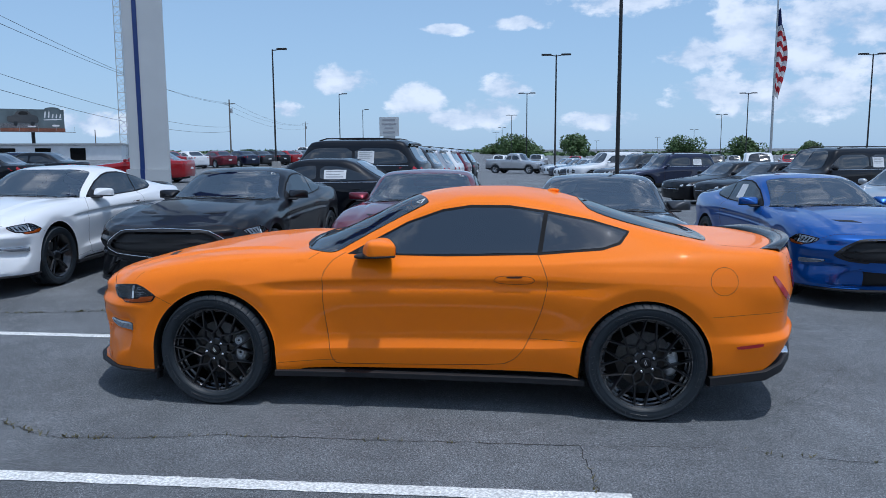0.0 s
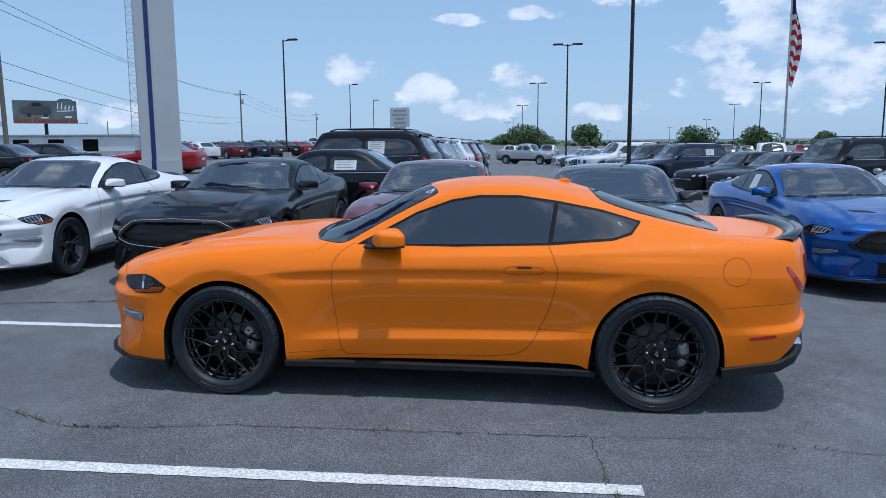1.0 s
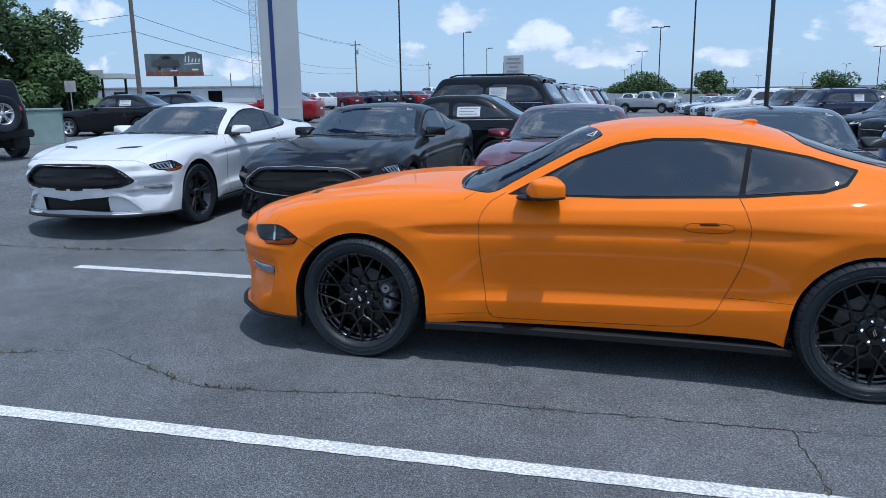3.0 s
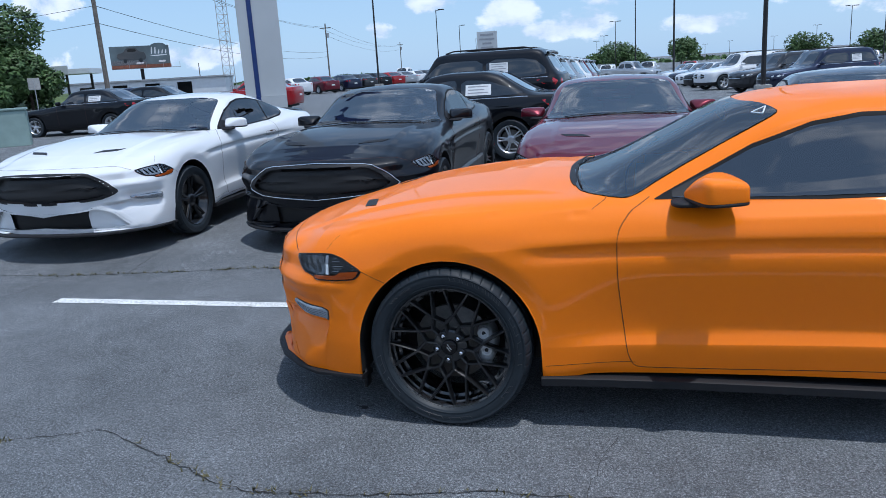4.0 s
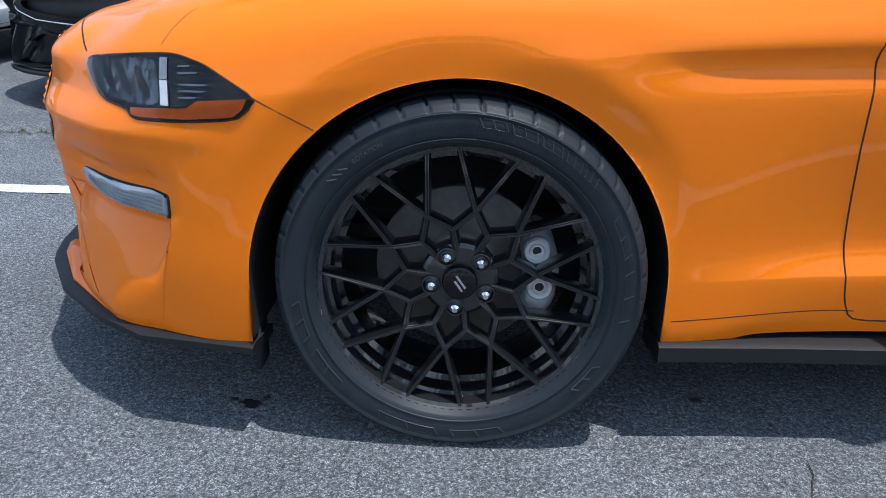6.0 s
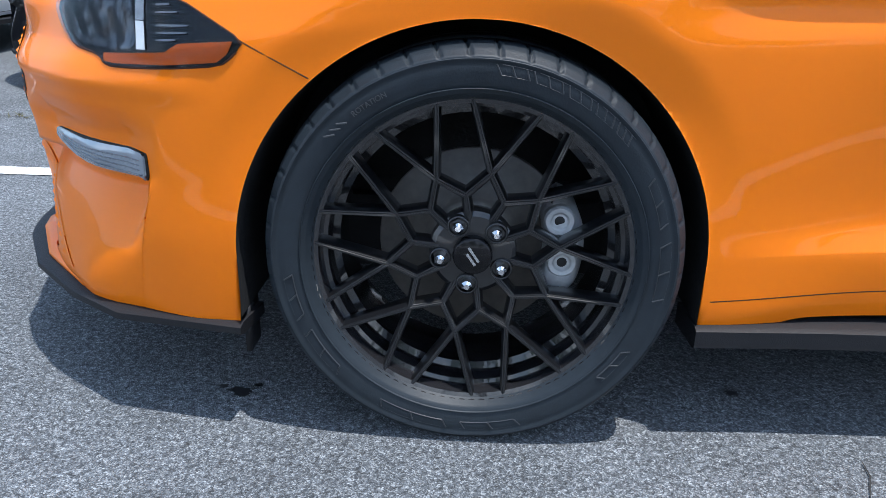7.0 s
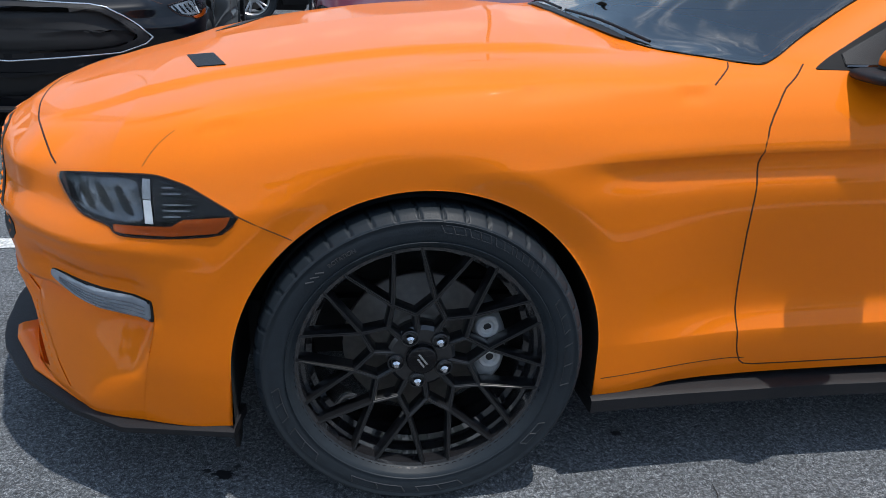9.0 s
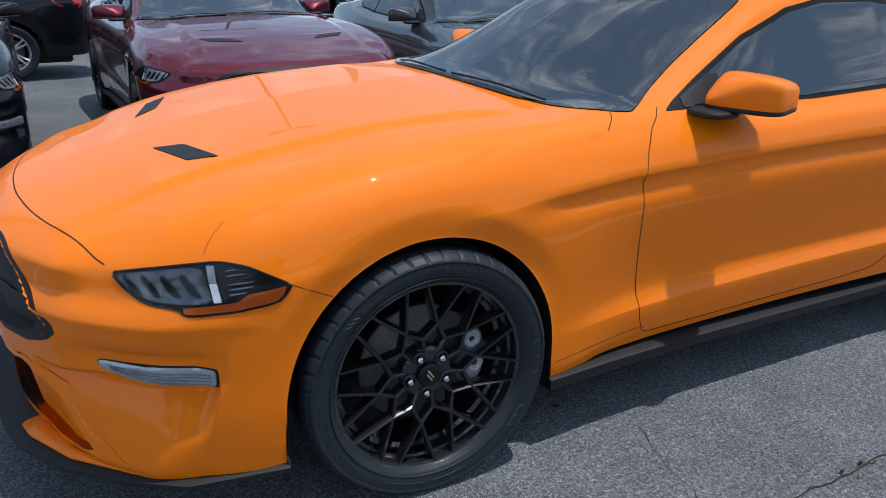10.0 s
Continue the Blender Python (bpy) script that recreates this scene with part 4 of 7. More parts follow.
def sculpt(v):
    """The corner of the nose: a hollow over the running lamp, and a leaning facet below it that ends at a crease."""
    v = v.copy()
    a, z = 0.8 * v[:, 0] - 0.6 * v[:, 1], v[:, 2]
    (a0, z0), (a1, z1) = CREASE
    fore = (v[:, 0] < -0.35) & (v[:, 1] < -0.2)
    line_a = a0 + (a1 - a0) * np.clip((z - z0) / (z1 - z0), 0, 1.1)
    near = fore & (np.abs(a - line_a) < 0.006) & (z < z0) & (z > z1 - 0.02)
    move = np.where(near, line_a - a, 0)
    v[:, 0] += 0.8 * move
    v[:, 1] += -0.6 * move
    a = a + move
    ramp = np.clip((line_a - a) / 0.035, 0, 1) * np.clip((a + 0.42) / 0.10, 0, 1)
    wide = np.clip((line_a - a) / 0.12, 0, 1) * np.clip((a + 0.42) / 0.10, 0, 1)
    depth = pchip([(0.10, 0.014), (0.215, 0.020), (0.245, 0.026), (0.29, 0.016), (0.36, -0.012), (0.43, -0.040), (0.462, -0.050), (0.473, -0.052), (0.480, -0.020), (0.512, -0.022), (0.522, -0.026), (0.540, -0.028), (0.570, -0.014), (0.605, 0.0), (1.5, 0.0)])(z)
    upper = np.clip((0.14 - a) / 0.08, 0, 1) * np.clip((a + 0.30) / 0.10, 0, 1)
    ridge = 0.014 * np.clip(1 - np.abs(z - 0.630) / np.where(z > 0.630, 0.045, 0.020), 0, 1) * np.clip((-0.42 - v[:, 0]) / 0.2, 0, 1)
    # the raised middle of the bonnet and the edge along the top of each wing
    w = -v[:, 1]
    run = np.clip((v[:, 0] + 0.86) / 0.25, 0, 1) * np.clip((0.50 - v[:, 0]) / 0.2, 0, 1) * (z > 0.78)
    dome = np.clip((0.600 + 0.10 * np.maximum(v[:, 0], 0) - w) / 0.038, 0, 1)
    v[:, 2] += 0.013 * run * dome * dome * (3 - 2 * dome)
    top_edge = 0.842 - 0.035 * v[:, 0]
    wing = (z > 0.86) & (v[:, 0] > -0.5) & (v[:, 0] < 0.6)
    off = w - top_edge
    v[:, 1] += np.where(wing & (np.abs(off) < 0.008), off, 0)
    off = np.where(np.abs(off) < 0.008, 0, off)
    v[:, 2] += np.where(wing, 0.003 * np.clip(1 - np.abs(off) / 0.032, 0, 1) * np.clip((v[:, 0] + 0.45) / 0.25, 0, 1) * np.clip((0.55 - v[:, 0]) / 0.15, 0, 1), 0)
    shift = np.where(fore, ridge + depth * np.where(z > 0.477, upper, np.where(depth > 0, wide, ramp)), 0)
    v[:, 0] -= 0.6 * shift
    v[:, 1] -= 0.8 * shift
    return v



def snap_cut(v, quads, keep, poly, u, w, du, dw, where):
    """Open a hole along an outline: quads inside it go, and the corners of those that straddle it move onto it. u, w: the
    outline's plane for each corner; du, dw: how a corner moves in space for a step in that plane."""
    ins = inside(poly, u, w) & where
    keep = keep & ~ins[quads].all(1)
    pts = np.array(poly, float)
    nxt = np.roll(pts, -1, 0)
    v = v.copy()
    for i in np.nonzero(ins)[0]:
        p = np.array([u[i], w[i]])
        t = np.clip(((p - pts) * (nxt - pts)).sum(1) / ((nxt - pts) ** 2).sum(1), 0, 1)
        q = pts + (nxt - pts) * t[:, None]
        d = np.linalg.norm(q - p, axis=1)
        k = d.argmin()
        if d[k] < 0.035:
            v[i] += np.array(du) * (q[k][0] - p[0]) + np.array(dw) * (q[k][1] - p[1])
    return v, keep


def tight(poly, r=0.02):
    """The same outline with extra points close to each corner, so that rounding stays small."""
    out, n = [], len(poly)
    for i in range(n):
        a, b, c = (Vector(poly[(i + k) % n]) for k in (-1, 0, 1))
        out += [tuple(b + (a - b).normalized() * r), tuple(b), tuple(b + (c - b).normalized() * r)]
    return out


def shrink(poly, by):
    c = Vector((sum(p[0] for p in poly) / len(poly), sum(p[1] for p in poly) / len(poly)))
    return [tuple(Vector(p) + (c - Vector(p)).normalized() * by) for p in poly]


def coupe_shell(step=0.022, row_step=0.022):
    v, q, keep, owner = loft(COUPE_PLAN, COUPE_LINES, COUPE_RATIO, COUPE_RISE, COUPE_CENTRE, step, row_step, COUPE_ARCHES)
    v = sculpt(v)
    up = np.zeros(len(v), bool)
    up[q[owner >= len(COUPE_LINES) - 1].ravel()] = True
    whole = Shell(v, q, keep, owner)
    v2, k2 = v, keep
    for poly in (WINDSCREEN, REAR_GLASS):
        v2, k2 = snap_cut(v2, q, k2, shrink(poly, 0.02), v2[:, 0], v2[:, 1], (1, 0, 0), (0, 1, 0), up)
    for poly in (GRILLE, LOWER_GRILLE):
        v2, k2 = snap_cut(v2, q, k2, shrink(poly, 0.024), v2[:, 1], v2[:, 2], (0, 1, 0), (0, 0, 1), v[:, 0] < -0.6)
    s = Shell(v2, q, k2, owner)
    s.tree = whole.tree
    return s


def arch_lip(arch, shell):
    """The turned-in edge and the dark liner of a wheel opening."""
    cx, cz, r = arch
    rim, liner = [], []
    for i in range(41):
        a = math.pi * i / 40
        x, z = cx + r * math.cos(a), cz + r * math.sin(a)
        p, _ = shell.side(cx + (r + 0.006) * math.cos(a), cz + (r + 0.006) * math.sin(a))
        rim.append((x, p.y, z))
    low = 0.235
    rim = [(cx + r, rim[0][1], low)] + rim + [(cx - r, rim[-1][1], low)]
    v, f = [], []
    for x, y, z in rim:
        v += [(x, y, z), (x, y + 0.025, z), (x, y + 0.34, z)]
    for i in range(len(rim) - 1):
        for j in range(2):
            f.append((i * 3 + j, i * 3 + j + 1, i * 3 + j + 4, i * 3 + j + 3))
    # the inner wall of the well
    n = len(rim)
    f.append(tuple(i * 3 + 2 for i in range(n)))
    return v, f


def swept_blade(plan_pts, out0, out1, z0, z1, bottom):
    """A thin lip along the foot of the car: (x, w) points pushed outward."""
    v, f = [], []
    k = len(plan_pts)
    for i, (x, w) in enumerate(plan_pts):
        a, b = plan_pts[max(i - 1, 0)], plan_pts[min(i + 1, k - 1)]
        d = Vector((b[0] - a[0], b[1] - a[1])).normalized()
        o = Vector((-d.y, d.x))
        t = i / (k - 1)
        out, z = out0 + (out1 - out0) * t, z0 + (z1 - z0) * t
        for dd, zz in ((-0.10, z), (out - 0.012, z), (out, z - 0.006), (out, z - bottom + 0.004), (out - 0.012, z - bottom), (-0.10, z - bottom)):
            v.append((x + o.x * dd, -(w + o.y * dd), zz))
    for i in range(k - 1):
        for j in range(6):
            a, b = i * 6 + j, i * 6 + (j + 1) % 6
            f.append((a, b, b + 6, a + 6))
    f.append(tuple(range(5, -1, -1)))
    f.append(tuple((k - 1) * 6 + j for j in range(6)))
    return v, f


def box_vf(x0, x1, y0, y1, z0, z1):
    v = [(a, b, c) for c in (z0, z1) for b in (y0, y1) for a in (x0, x1)]
    return v, [(0, 2, 3, 1), (4, 5, 7, 6), (0, 1, 5, 4), (2, 6, 7, 3), (0, 4, 6, 2), (1, 3, 7, 5)]


def ellipsoid(cx, cy, cz, rx, ry, rz, power=2.4, flat_back=None, nu=28, nv=18):
    """A rounded block, flattened behind x = flat_back."""
    v, f = [], []

    def sp(a, e):
        return math.copysign(abs(a) ** (2 / e), a)

    for i in range(nv + 1):
        b = -math.pi / 2 + math.pi * i / nv
        for j in range(nu):
            a = 2 * math.pi * j / nu
            x = cx + rx * sp(math.cos(b), power) * sp(math.cos(a), power)
            y = cy + ry * sp(math.cos(b), power) * sp(math.sin(a), power)
            z = cz + rz * sp(math.sin(b), power)
            if flat_back is not None:
                x = min(x, flat_back)
            v.append((x, y, z))
    for i in range(nv):
        for j in range(nu):
            f.append((i * nu + j, i * nu + (j + 1) % nu, (i + 1) * nu + (j + 1) % nu, (i + 1) * nu + j))
    return v, f


def build_coupe(shell, coat, label, at, group="", lamp=None):
    """The two-door coupe with all its parts but the wheels."""
    car = thing("coupe", label, "car", at, group)
    s = shell
    m, own = s.mid, s.owner
    x, w, z = m[:, 0], -m[:, 1], m[:, 2]
    top = own >= len(COUPE_LINES) - 1
    door = inside(DOOR, x, z) & (own < len(COUPE_LINES) - 1)
    nose = ~top & (x < -0.27) & (z < 0.712 + 0.52 * np.minimum(-0.37 - x, 0) + 0.03 * (x < -0.6)) & ~door
    tail = ~top & (x > 3.1) & (z < 0.64)
    hood = top & (x < 0.62) & (w < 0.92 * 0.82) & (own >= len(COUPE_LINES))
    boot = top & (x > 3.17) & (w < 0.66)
    rest = ~(door | nose | tail | hood | boot)
    s.panel("body_shell", rest, coat, car)
    s.panels("door", door, coat, car)
    s.panel("front_bumper", nose, coat, car)
    s.panel("rear_bumper", tail, coat, car)
    s.panel("bonnet", hood, coat, car)
    s.panel("boot_lid", boot, coat, car)
    # glass in black surrounds; behind the side panes a black sheet stands for the dim cabin
    union = [(0.862, 0.977), (1.03, 1.066), (1.24, 1.178), (1.46, 1.255), (1.64, 1.283), (1.89, 1.282), (2.13, 1.248), (2.4, 1.194), (2.632, 1.126), (2.57, 1.055), (2.46, 1.022), (2.09, 0.991), (1.5, 0.973)]
    sides("window_seal", s.patch(tight(union), s.side, 0.0022, ((1.25, 1.06), (2.38, 1.09)), (0.0, 1.0), 0.004, 14, 1), SEAL, car, "black window surround, filled in behind the glass for the dark cabin")
    for poly, axis, name in ((DOOR_GLASS, ((1.2, 1.03), (1.9, 1.10)), "door_window"), (QUARTER_GLASS, ((2.2, 1.10), (2.42, 1.10)), "quarter_window")):
        sides(name, s.patch(tight(shrink(poly, 0.001)), s.side, 0.0045, axis, (0.0, 1.0), 0.002, 8, 1), TINT, car, "dark tinted glass")
    for poly, axis, name, mat in ((WINDSCREEN, ((0.93, -0.45), (0.93, 0.45)), "windscreen", SCREEN), (REAR_GLASS, ((2.8, -0.35), (2.8, 0.35)), "rear_window", TINT)):
        v, f, n = s.patch(shrink(poly, -0.003), s.above, 0.003, axis, (0.0, 0.10), 0.005, 3)
        part("glass_border", mesh_of("glass_border", v, f, SEAL, normals=n), None, car)
        v, f, n = s.patch(poly, s.above, 0.0045, axis, (0.0, 1.0), 0.003, 12)
        mat = ROW_SCREEN if lamp is not None and name == "windscreen" else mat
        part(name, mesh_of(name, v, f, mat, normals=n), None, car, "tinted curved glass")
    part("screen_mark", mesh_of("screen_mark", *s.line([(1.262, -0.470), (1.300, -0.520), (1.318, -0.455)], s.above, 0.0035, -0.005, 0, True), PAPER), None, car, "small white triangular mark")
    # shut lines
    sides("door_seam", s.line(DOOR, s.side, 0.0020, 0.0005, 1), SEAM, car)
    sides("bumper_seam", s.line([(-0.372, 0.712), (-0.33, 0.690), (-0.268, 0.655)], s.side, 0.0015, 0.0008), SEAM, car)
    sides("bonnet_seam", s.line([(-0.545, -0.880), (-0.525, -0.866), (-0.505, -0.856), (-0.485, -0.848)], s.above, 0.0014, 0.0010), SEAM, car)
    sides("bonnet_rear_seam", s.line([(0.617, -0.812), (0.642, -0.790), (0.664, -0.766), (0.672, -0.744)], s.above, 0.0022, 0.0012), SEAM, car)
    part("bonnet_front_seam", mesh_of("seam", *s.line([(-0.744, -0.757), (-0.765, -0.722), (-0.795, -0.66), (-0.845, -0.54), (-0.895, -0.38), (-0.93, -0.2), (-0.942, 0.0), (-0.93, 0.2), (-0.895, 0.38), (-0.845, 0.54), (-0.795, 0.66), (-0.765, 0.722), (-0.744, 0.757)], s.above, 0.0028, 0.0016), SEAM), None, car)
    sides("sill_seam", s.line([(0.42, 0.283), (0.75, 0.305), (0.79, 0.302)], s.side, 0.002, 0.0014), SEAM, car)
    sides("rear_bumper_seam", s.line([(3.09, 0.645), (3.3, 0.66), (3.52, 0.665)], s.side, 0.002, 0.0014), SEAM, car)
    sides("quarter_seam", s.line([(2.02, 0.478), (2.2, 0.476), (2.345, 0.474)], s.side, 0.002, 0.0014), SEAM, car)
    part("fuel_flap_seam", mesh_of("seam", *s.line([(3.16 + 0.080 * math.cos(k * math.pi / 8), 0.857 + 0.082 * math.sin(k * math.pi / 8)) for k in range(16)], s.side, 0.0026, 0.0018, 1, True), SEAM), None, car)
    part("boot_seam", mesh_of("seam", *s.line([(3.17, -0.62), (3.3, -0.66), (3.5, -0.66), (3.62, -0.60)], s.above, 0.0028, 0.002), SEAM), None, car)
    # lamps
    sides("headlamp_housing", s.patch(HEADLAMP, s.corner, 0.0022, ((-0.03, 0.725), (0.17, 0.712)), (0, 1), 0.004, 5), GLOSS_BLACK, car, "dark headlamp housing")
    reflector = [(0.062, 0.668), (0.058, 0.680), (0.12, 0.684), (0.172, 0.689), (0.190, 0.702), (0.264, 0.709), (0.257, 0.690), (0.243, 0.677), (0.17, 0.669), (0.08, 0.666)]
    sides("side_reflector", s.patch(tight(reflector, 0.006), s.corner, 0.0045, ((0.10, 0.675), (0.22, 0.690)), (0, 1), 0.002, 3, 1), AMBER, car, "amber side reflector")
    sides("lamp_reflector", s.patch([(-0.100, 0.736), (-0.096, 0.745), (-0.02, 0.757), (0.092, 0.768), (0.106, 0.73), (0.122, 0.690), (0.06, 0.686), (-0.02, 0.694), (-0.068, 0.714)], s.corner, 0.0034, ((-0.04, 0.728), (0.07, 0.725)), (0, 1), 0.002, 4), lamp or LAMP_SMOKE, car, "grey lamp reflector")
    for k in range(4):
        a = -0.062 + 0.044 * k
        sides("lamp_bar", s.patch([(a + 0.006, 0.704), (a - 0.026, 0.744), (a - 0.016, 0.748 + 0.002 * k), (a + 0.012, 0.722), (a + 0.030, 0.698)], s.corner, 0.0045, ((a - 0.008, 0.732), (a + 0.012, 0.712)), (0, 1), 0.002, 2, 1), GLOSS_BLACK, car, "slanted dark lamp bar")
    for z0, z1 in ((0.769, 0.733), (0.7315, 0.690)):
        c0, c1 = (0.1105 + 0.30 * (0.768 - z) * (0.6 + 4.0 * (0.768 - z)) for z in (z0, z1))
        sides("lamp_light_guide", s.patch(tight([(c0 - 0.008, z0), (c0 + 0.008, z0), (c1 + 0.008, z1), (c1 - 0.008, z1)], 0.003), s.corner, 0.005, ((c0, z0 - 0.008), (c1, z1 + 0.008)), (0, 1), 0.001, 2, 1), LAMP_WHITE if z0 < 0.76 else LAMP_GREY, car, "white light guide")
    for k, (b, a0, a1) in enumerate(((0.755, 0.143, 0.165), (0.744, 0.145, 0.180), (0.725, 0.150, 0.200), (0.714, 0.152, 0.200), (0.703, 0.155, 0.186))):
        sides("lamp_louvre", s.patch([(a0, b), (a1, b + 0.002), (a1, b + 0.005), (a0, b + 0.003)], s.corner, 0.005, ((a0 + 0.006, b + 0.002), (a1 - 0.006, b + 0.003)), (0, 1), 0.001, 2, 1), LAMP_DIM, car)
    for ob in sides("headlamp_lens", s.patch(shrink(HEADLAMP, 0.002), s.corner, 0.0085, ((-0.03, 0.725), (0.17, 0.712)), (0, 1), 0.006, 6), LENS, car, "clear headlamp lens"):
        ob.visible_shadow = False
    sides("headlamp_gasket", s.line(HEADLAMP, s.corner, 0.0019, -0.001, 1, True), SEAM, car)
    sides("running_lamp_recess", s.patch(shrink(RUNNING_LAMP, -0.006), s.corner, 0.0016, ((-0.11, 0.506), (0.07, 0.498)), (0, 1), 0.003, 3), TRIM, car)
    sides("running_lamp", s.patch(RUNNING_LAMP, s.corner, 0.006, ((-0.11, 0.506), (0.07, 0.498)), (0, 1), 0.005, 4), DRL_LENS, car, "ribbed clear running lamp")
    for k in range(4):
        b = 0.0082 * k
        sides("lamp_rib", s.line([(-0.15, 0.505 + 0.3 * b), (-0.07, 0.491 + 0.7 * b), (0.02, 0.484 + 0.95 * b), (0.098, 0.482 + b)], s.corner, 0.0013, -0.0062, 1), LAMP_DIM, car)
    sides("side_marker", s.patch([(3.238, 0.470), (3.40, 0.488), (3.40, 0.468), (3.25, 0.452)], s.side, 0.004, ((3.27, 0.466), (3.37, 0.476)), (0, 1), 0.004, 3, 1), RED_LENS, car, "red side marker lamp")
    for k in range(3):
        y0 = -0.60 + 0.085 * k
        sides("tail_lamp", s.patch([(y0 - 0.03, 0.93), (y0 + 0.025, 0.93), (y0 + 0.035, 0.79), (y0 - 0.02, 0.775)], s.rear, 0.006, ((y0, 0.83), (y0, 0.88)), (0, 1), 0.005, 3), RED_LENS, car, "red upright tail lamp")
    sides("tail_lamp_corner", s.patch([(3.440, 0.882), (3.462, 0.890), (3.555, 0.772), (3.590, 0.735), (3.570, 0.722), (3.528, 0.755)], s.side, 0.005, ((3.475, 0.85), (3.557, 0.75)), (0, 1), 0.005, 3), RED_LENS, car, "red tail lamp wrapped round the corner")
    # the painted cheek and shelf inside the ends of the lower opening
    v, f, n = s.patch(CHEEK, s.front, -0.024, ((-0.52, 0.32), (-0.60, 0.28)), (0, 1), 0.0, 5, 1)
    sides("intake_cheek", (v, f, n), coat, car)
    sides("intake_shelf", swept_blade([(-1.040, 0.478), (-1.015, 0.540), (-0.918, 0.690), (-0.77, 0.828), (-0.70, 0.870)], -0.034, -0.016, 0.243, 0.234, 0.016), coat, car)
    sides("air_flap", box_vf(-0.412, -0.402, -0.900, -0.84, 0.145, 0.235), TRIM, car, "small black air flap")
    # grilles set back in their openings
    for poly, opening, name, back, rim in ((GRILLE, GRILLE, "grille", 0.030, TRIM), (LOWER_MESH, LOWER_GRILLE, "lower_grille", 0.050, coat)):
        level = sum(p[1] for p in poly) / len(poly)
        axis = ((-0.35, level), (0.35, level))
        v, f, n = s.patch(opening, s.front, 0.0016 if lamp is None else 0.007, axis, (0, 0.16), 0.035, 3, 1)
        part(name + "_frame", mesh_of(name, v, f, rim, normals=n), None, car)
        v, f, n = s.patch(shrink(poly, -0.005), s.front, -back, axis, (0, 1), 0.0, 6, 1)
        part(name, mesh_of(name, v, f, MESH, normals=n), None, car, "black mesh grille")
    # bonnet vents
    for y0 in (-0.33, 0.33):
        k = 1 if y0 < 0 else -1
        v, f, n = s.patch(tight(VENT if k == 1 else [(p, -q) for p, q in VENT], 0.012), s.above, 0.0025, ((-0.515, -0.33 * k), (-0.475, -0.44 * k)), (0, 1), 0.003, 3, 1)
        part("bonnet_vent", mesh_of("bonnet_vent", v, f, TRIM, normals=n), None, car, "black mesh bonnet vent")
    # cowl panel and wipers
    v, f, n = s.patch([(0.465, 0.0), (0.480, -0.29), (0.500, -0.42), (0.520, -0.50), (0.530, -0.50), (0.528, -0.42), (0.515, -0.29), (0.505, 0.0), (0.515, 0.29), (0.528, 0.42), (0.530, 0.50), (0.520, 0.50), (0.500, 0.42), (0.480, 0.29)], s.above, 0.0055, ((0.50, -0.3), (0.50, 0.3)), (0, 1), 0.004, 3)
    part("cowl", mesh_of("cowl", v, f, TRIM, normals=n), None, car, "black cowl panel")
    for y0, y1 in ((-0.57, -0.05), (0.0, 0.52)):
        pts = [s.above(0.505 + 0.18 * (y0 + (y1 - y0) * t) ** 2, y0 + (y1 - y0) * t)[0] + Vector((-0.004, 0, 0.010 + 0.006 * math.sin(3 * t))) for t in (0, 0.15, 0.3, 0.5, 0.7, 0.85, 1)]
        part("wiper", mesh_of("wiper", *tube(pts, 0.004), TRIM), None, car, "black wiper arm")
    # sills, lip, rear valance and spoiler
    skirt = [(0.40, 0.898), (0.62, 0.884), (1.0, 0.872), (2.0, 0.876), (2.2, 0.890), (2.36, 0.900)]
    v, f = swept_blade(skirt, 0.010, 0.010, 0.236, 0.238, 0.042)
    for ob in sides("side_skirt", (v, f), TRIM, car, "black plastic side skirt"):
        crisp(ob.data)
    lip = [(-1.098, 0.0), (-1.088, 0.25), (-1.060, 0.41), (-1.038, 0.485), (-1.015, 0.540), (-0.918, 0.690), (-0.77, 0.828), (-0.645, 0.908), (-0.405, 0.945)]
    for ob in sides("front_lip", swept_blade(lip, 0.0, 0.0, 0.226, 0.222, 0.023), TRIM, car, "black front splitter lip"):
        crisp(ob.data)
    val = [(3.09, 0.915), (3.42, 0.855), (3.525, 0.78), (3.620, 0.60), (3.695, 0.34), (3.725, 0.0)]
    v, f = swept_blade(val, 0.012, 0.012, 0.285, 0.45, 0.06)
    for ob in sides("rear_valance", (v, f), TRIM, car, "black rear valance"):
        crisp(ob.data)
    bm = bmesh.new()
    rows = []
    for k in range(-20, 21):
        t = k / 20
        y = 0.67 * t
        xx = 3.685 - 0.20 * abs(t) ** 2.2
        base = s.above(xx - 0.10, y)[0].z
        rise = 0.038 * (1 - abs(t) ** 6)
        ring = [(xx - 0.09, base - 0.004), (xx - 0.05, base + 0.4 * rise), (xx + 0.028, base + rise), (xx + 0.040, base + rise - 0.010), (xx + 0.028, base + rise - 0.045), (xx - 0.03, base - 0.03)]
        rows.append([bm.verts.new((a, y, b)) for a, b in ring])
    for a, b in zip(rows, rows[1:]):
        for j in range(6):
            bm.faces.new((a[j], a[(j + 1) % 6], b[(j + 1) % 6], b[j]))
    bm.faces.new(rows[0])
    bm.faces.new(rows[-1][::-1])
    part("boot_spoiler", bm, GLOSS_BLACK, car, "gloss black boot spoiler", smooth=True)
    # wheel wells and the floor between them
    for arch in COUPE_ARCHES:
        sides("wheel_well", arch_lip(arch, s), INTERIOR, car)
    part("underbody", bm_box(-0.72, 3.35, -0.62, 0.62, 0.20, 0.40, 0.03), INTERIOR, car)
    part("cabin_floor", bm_box(0.42, 2.3, -0.74, 0.74, 0.21, 0.42, 0.02), INTERIOR, car)
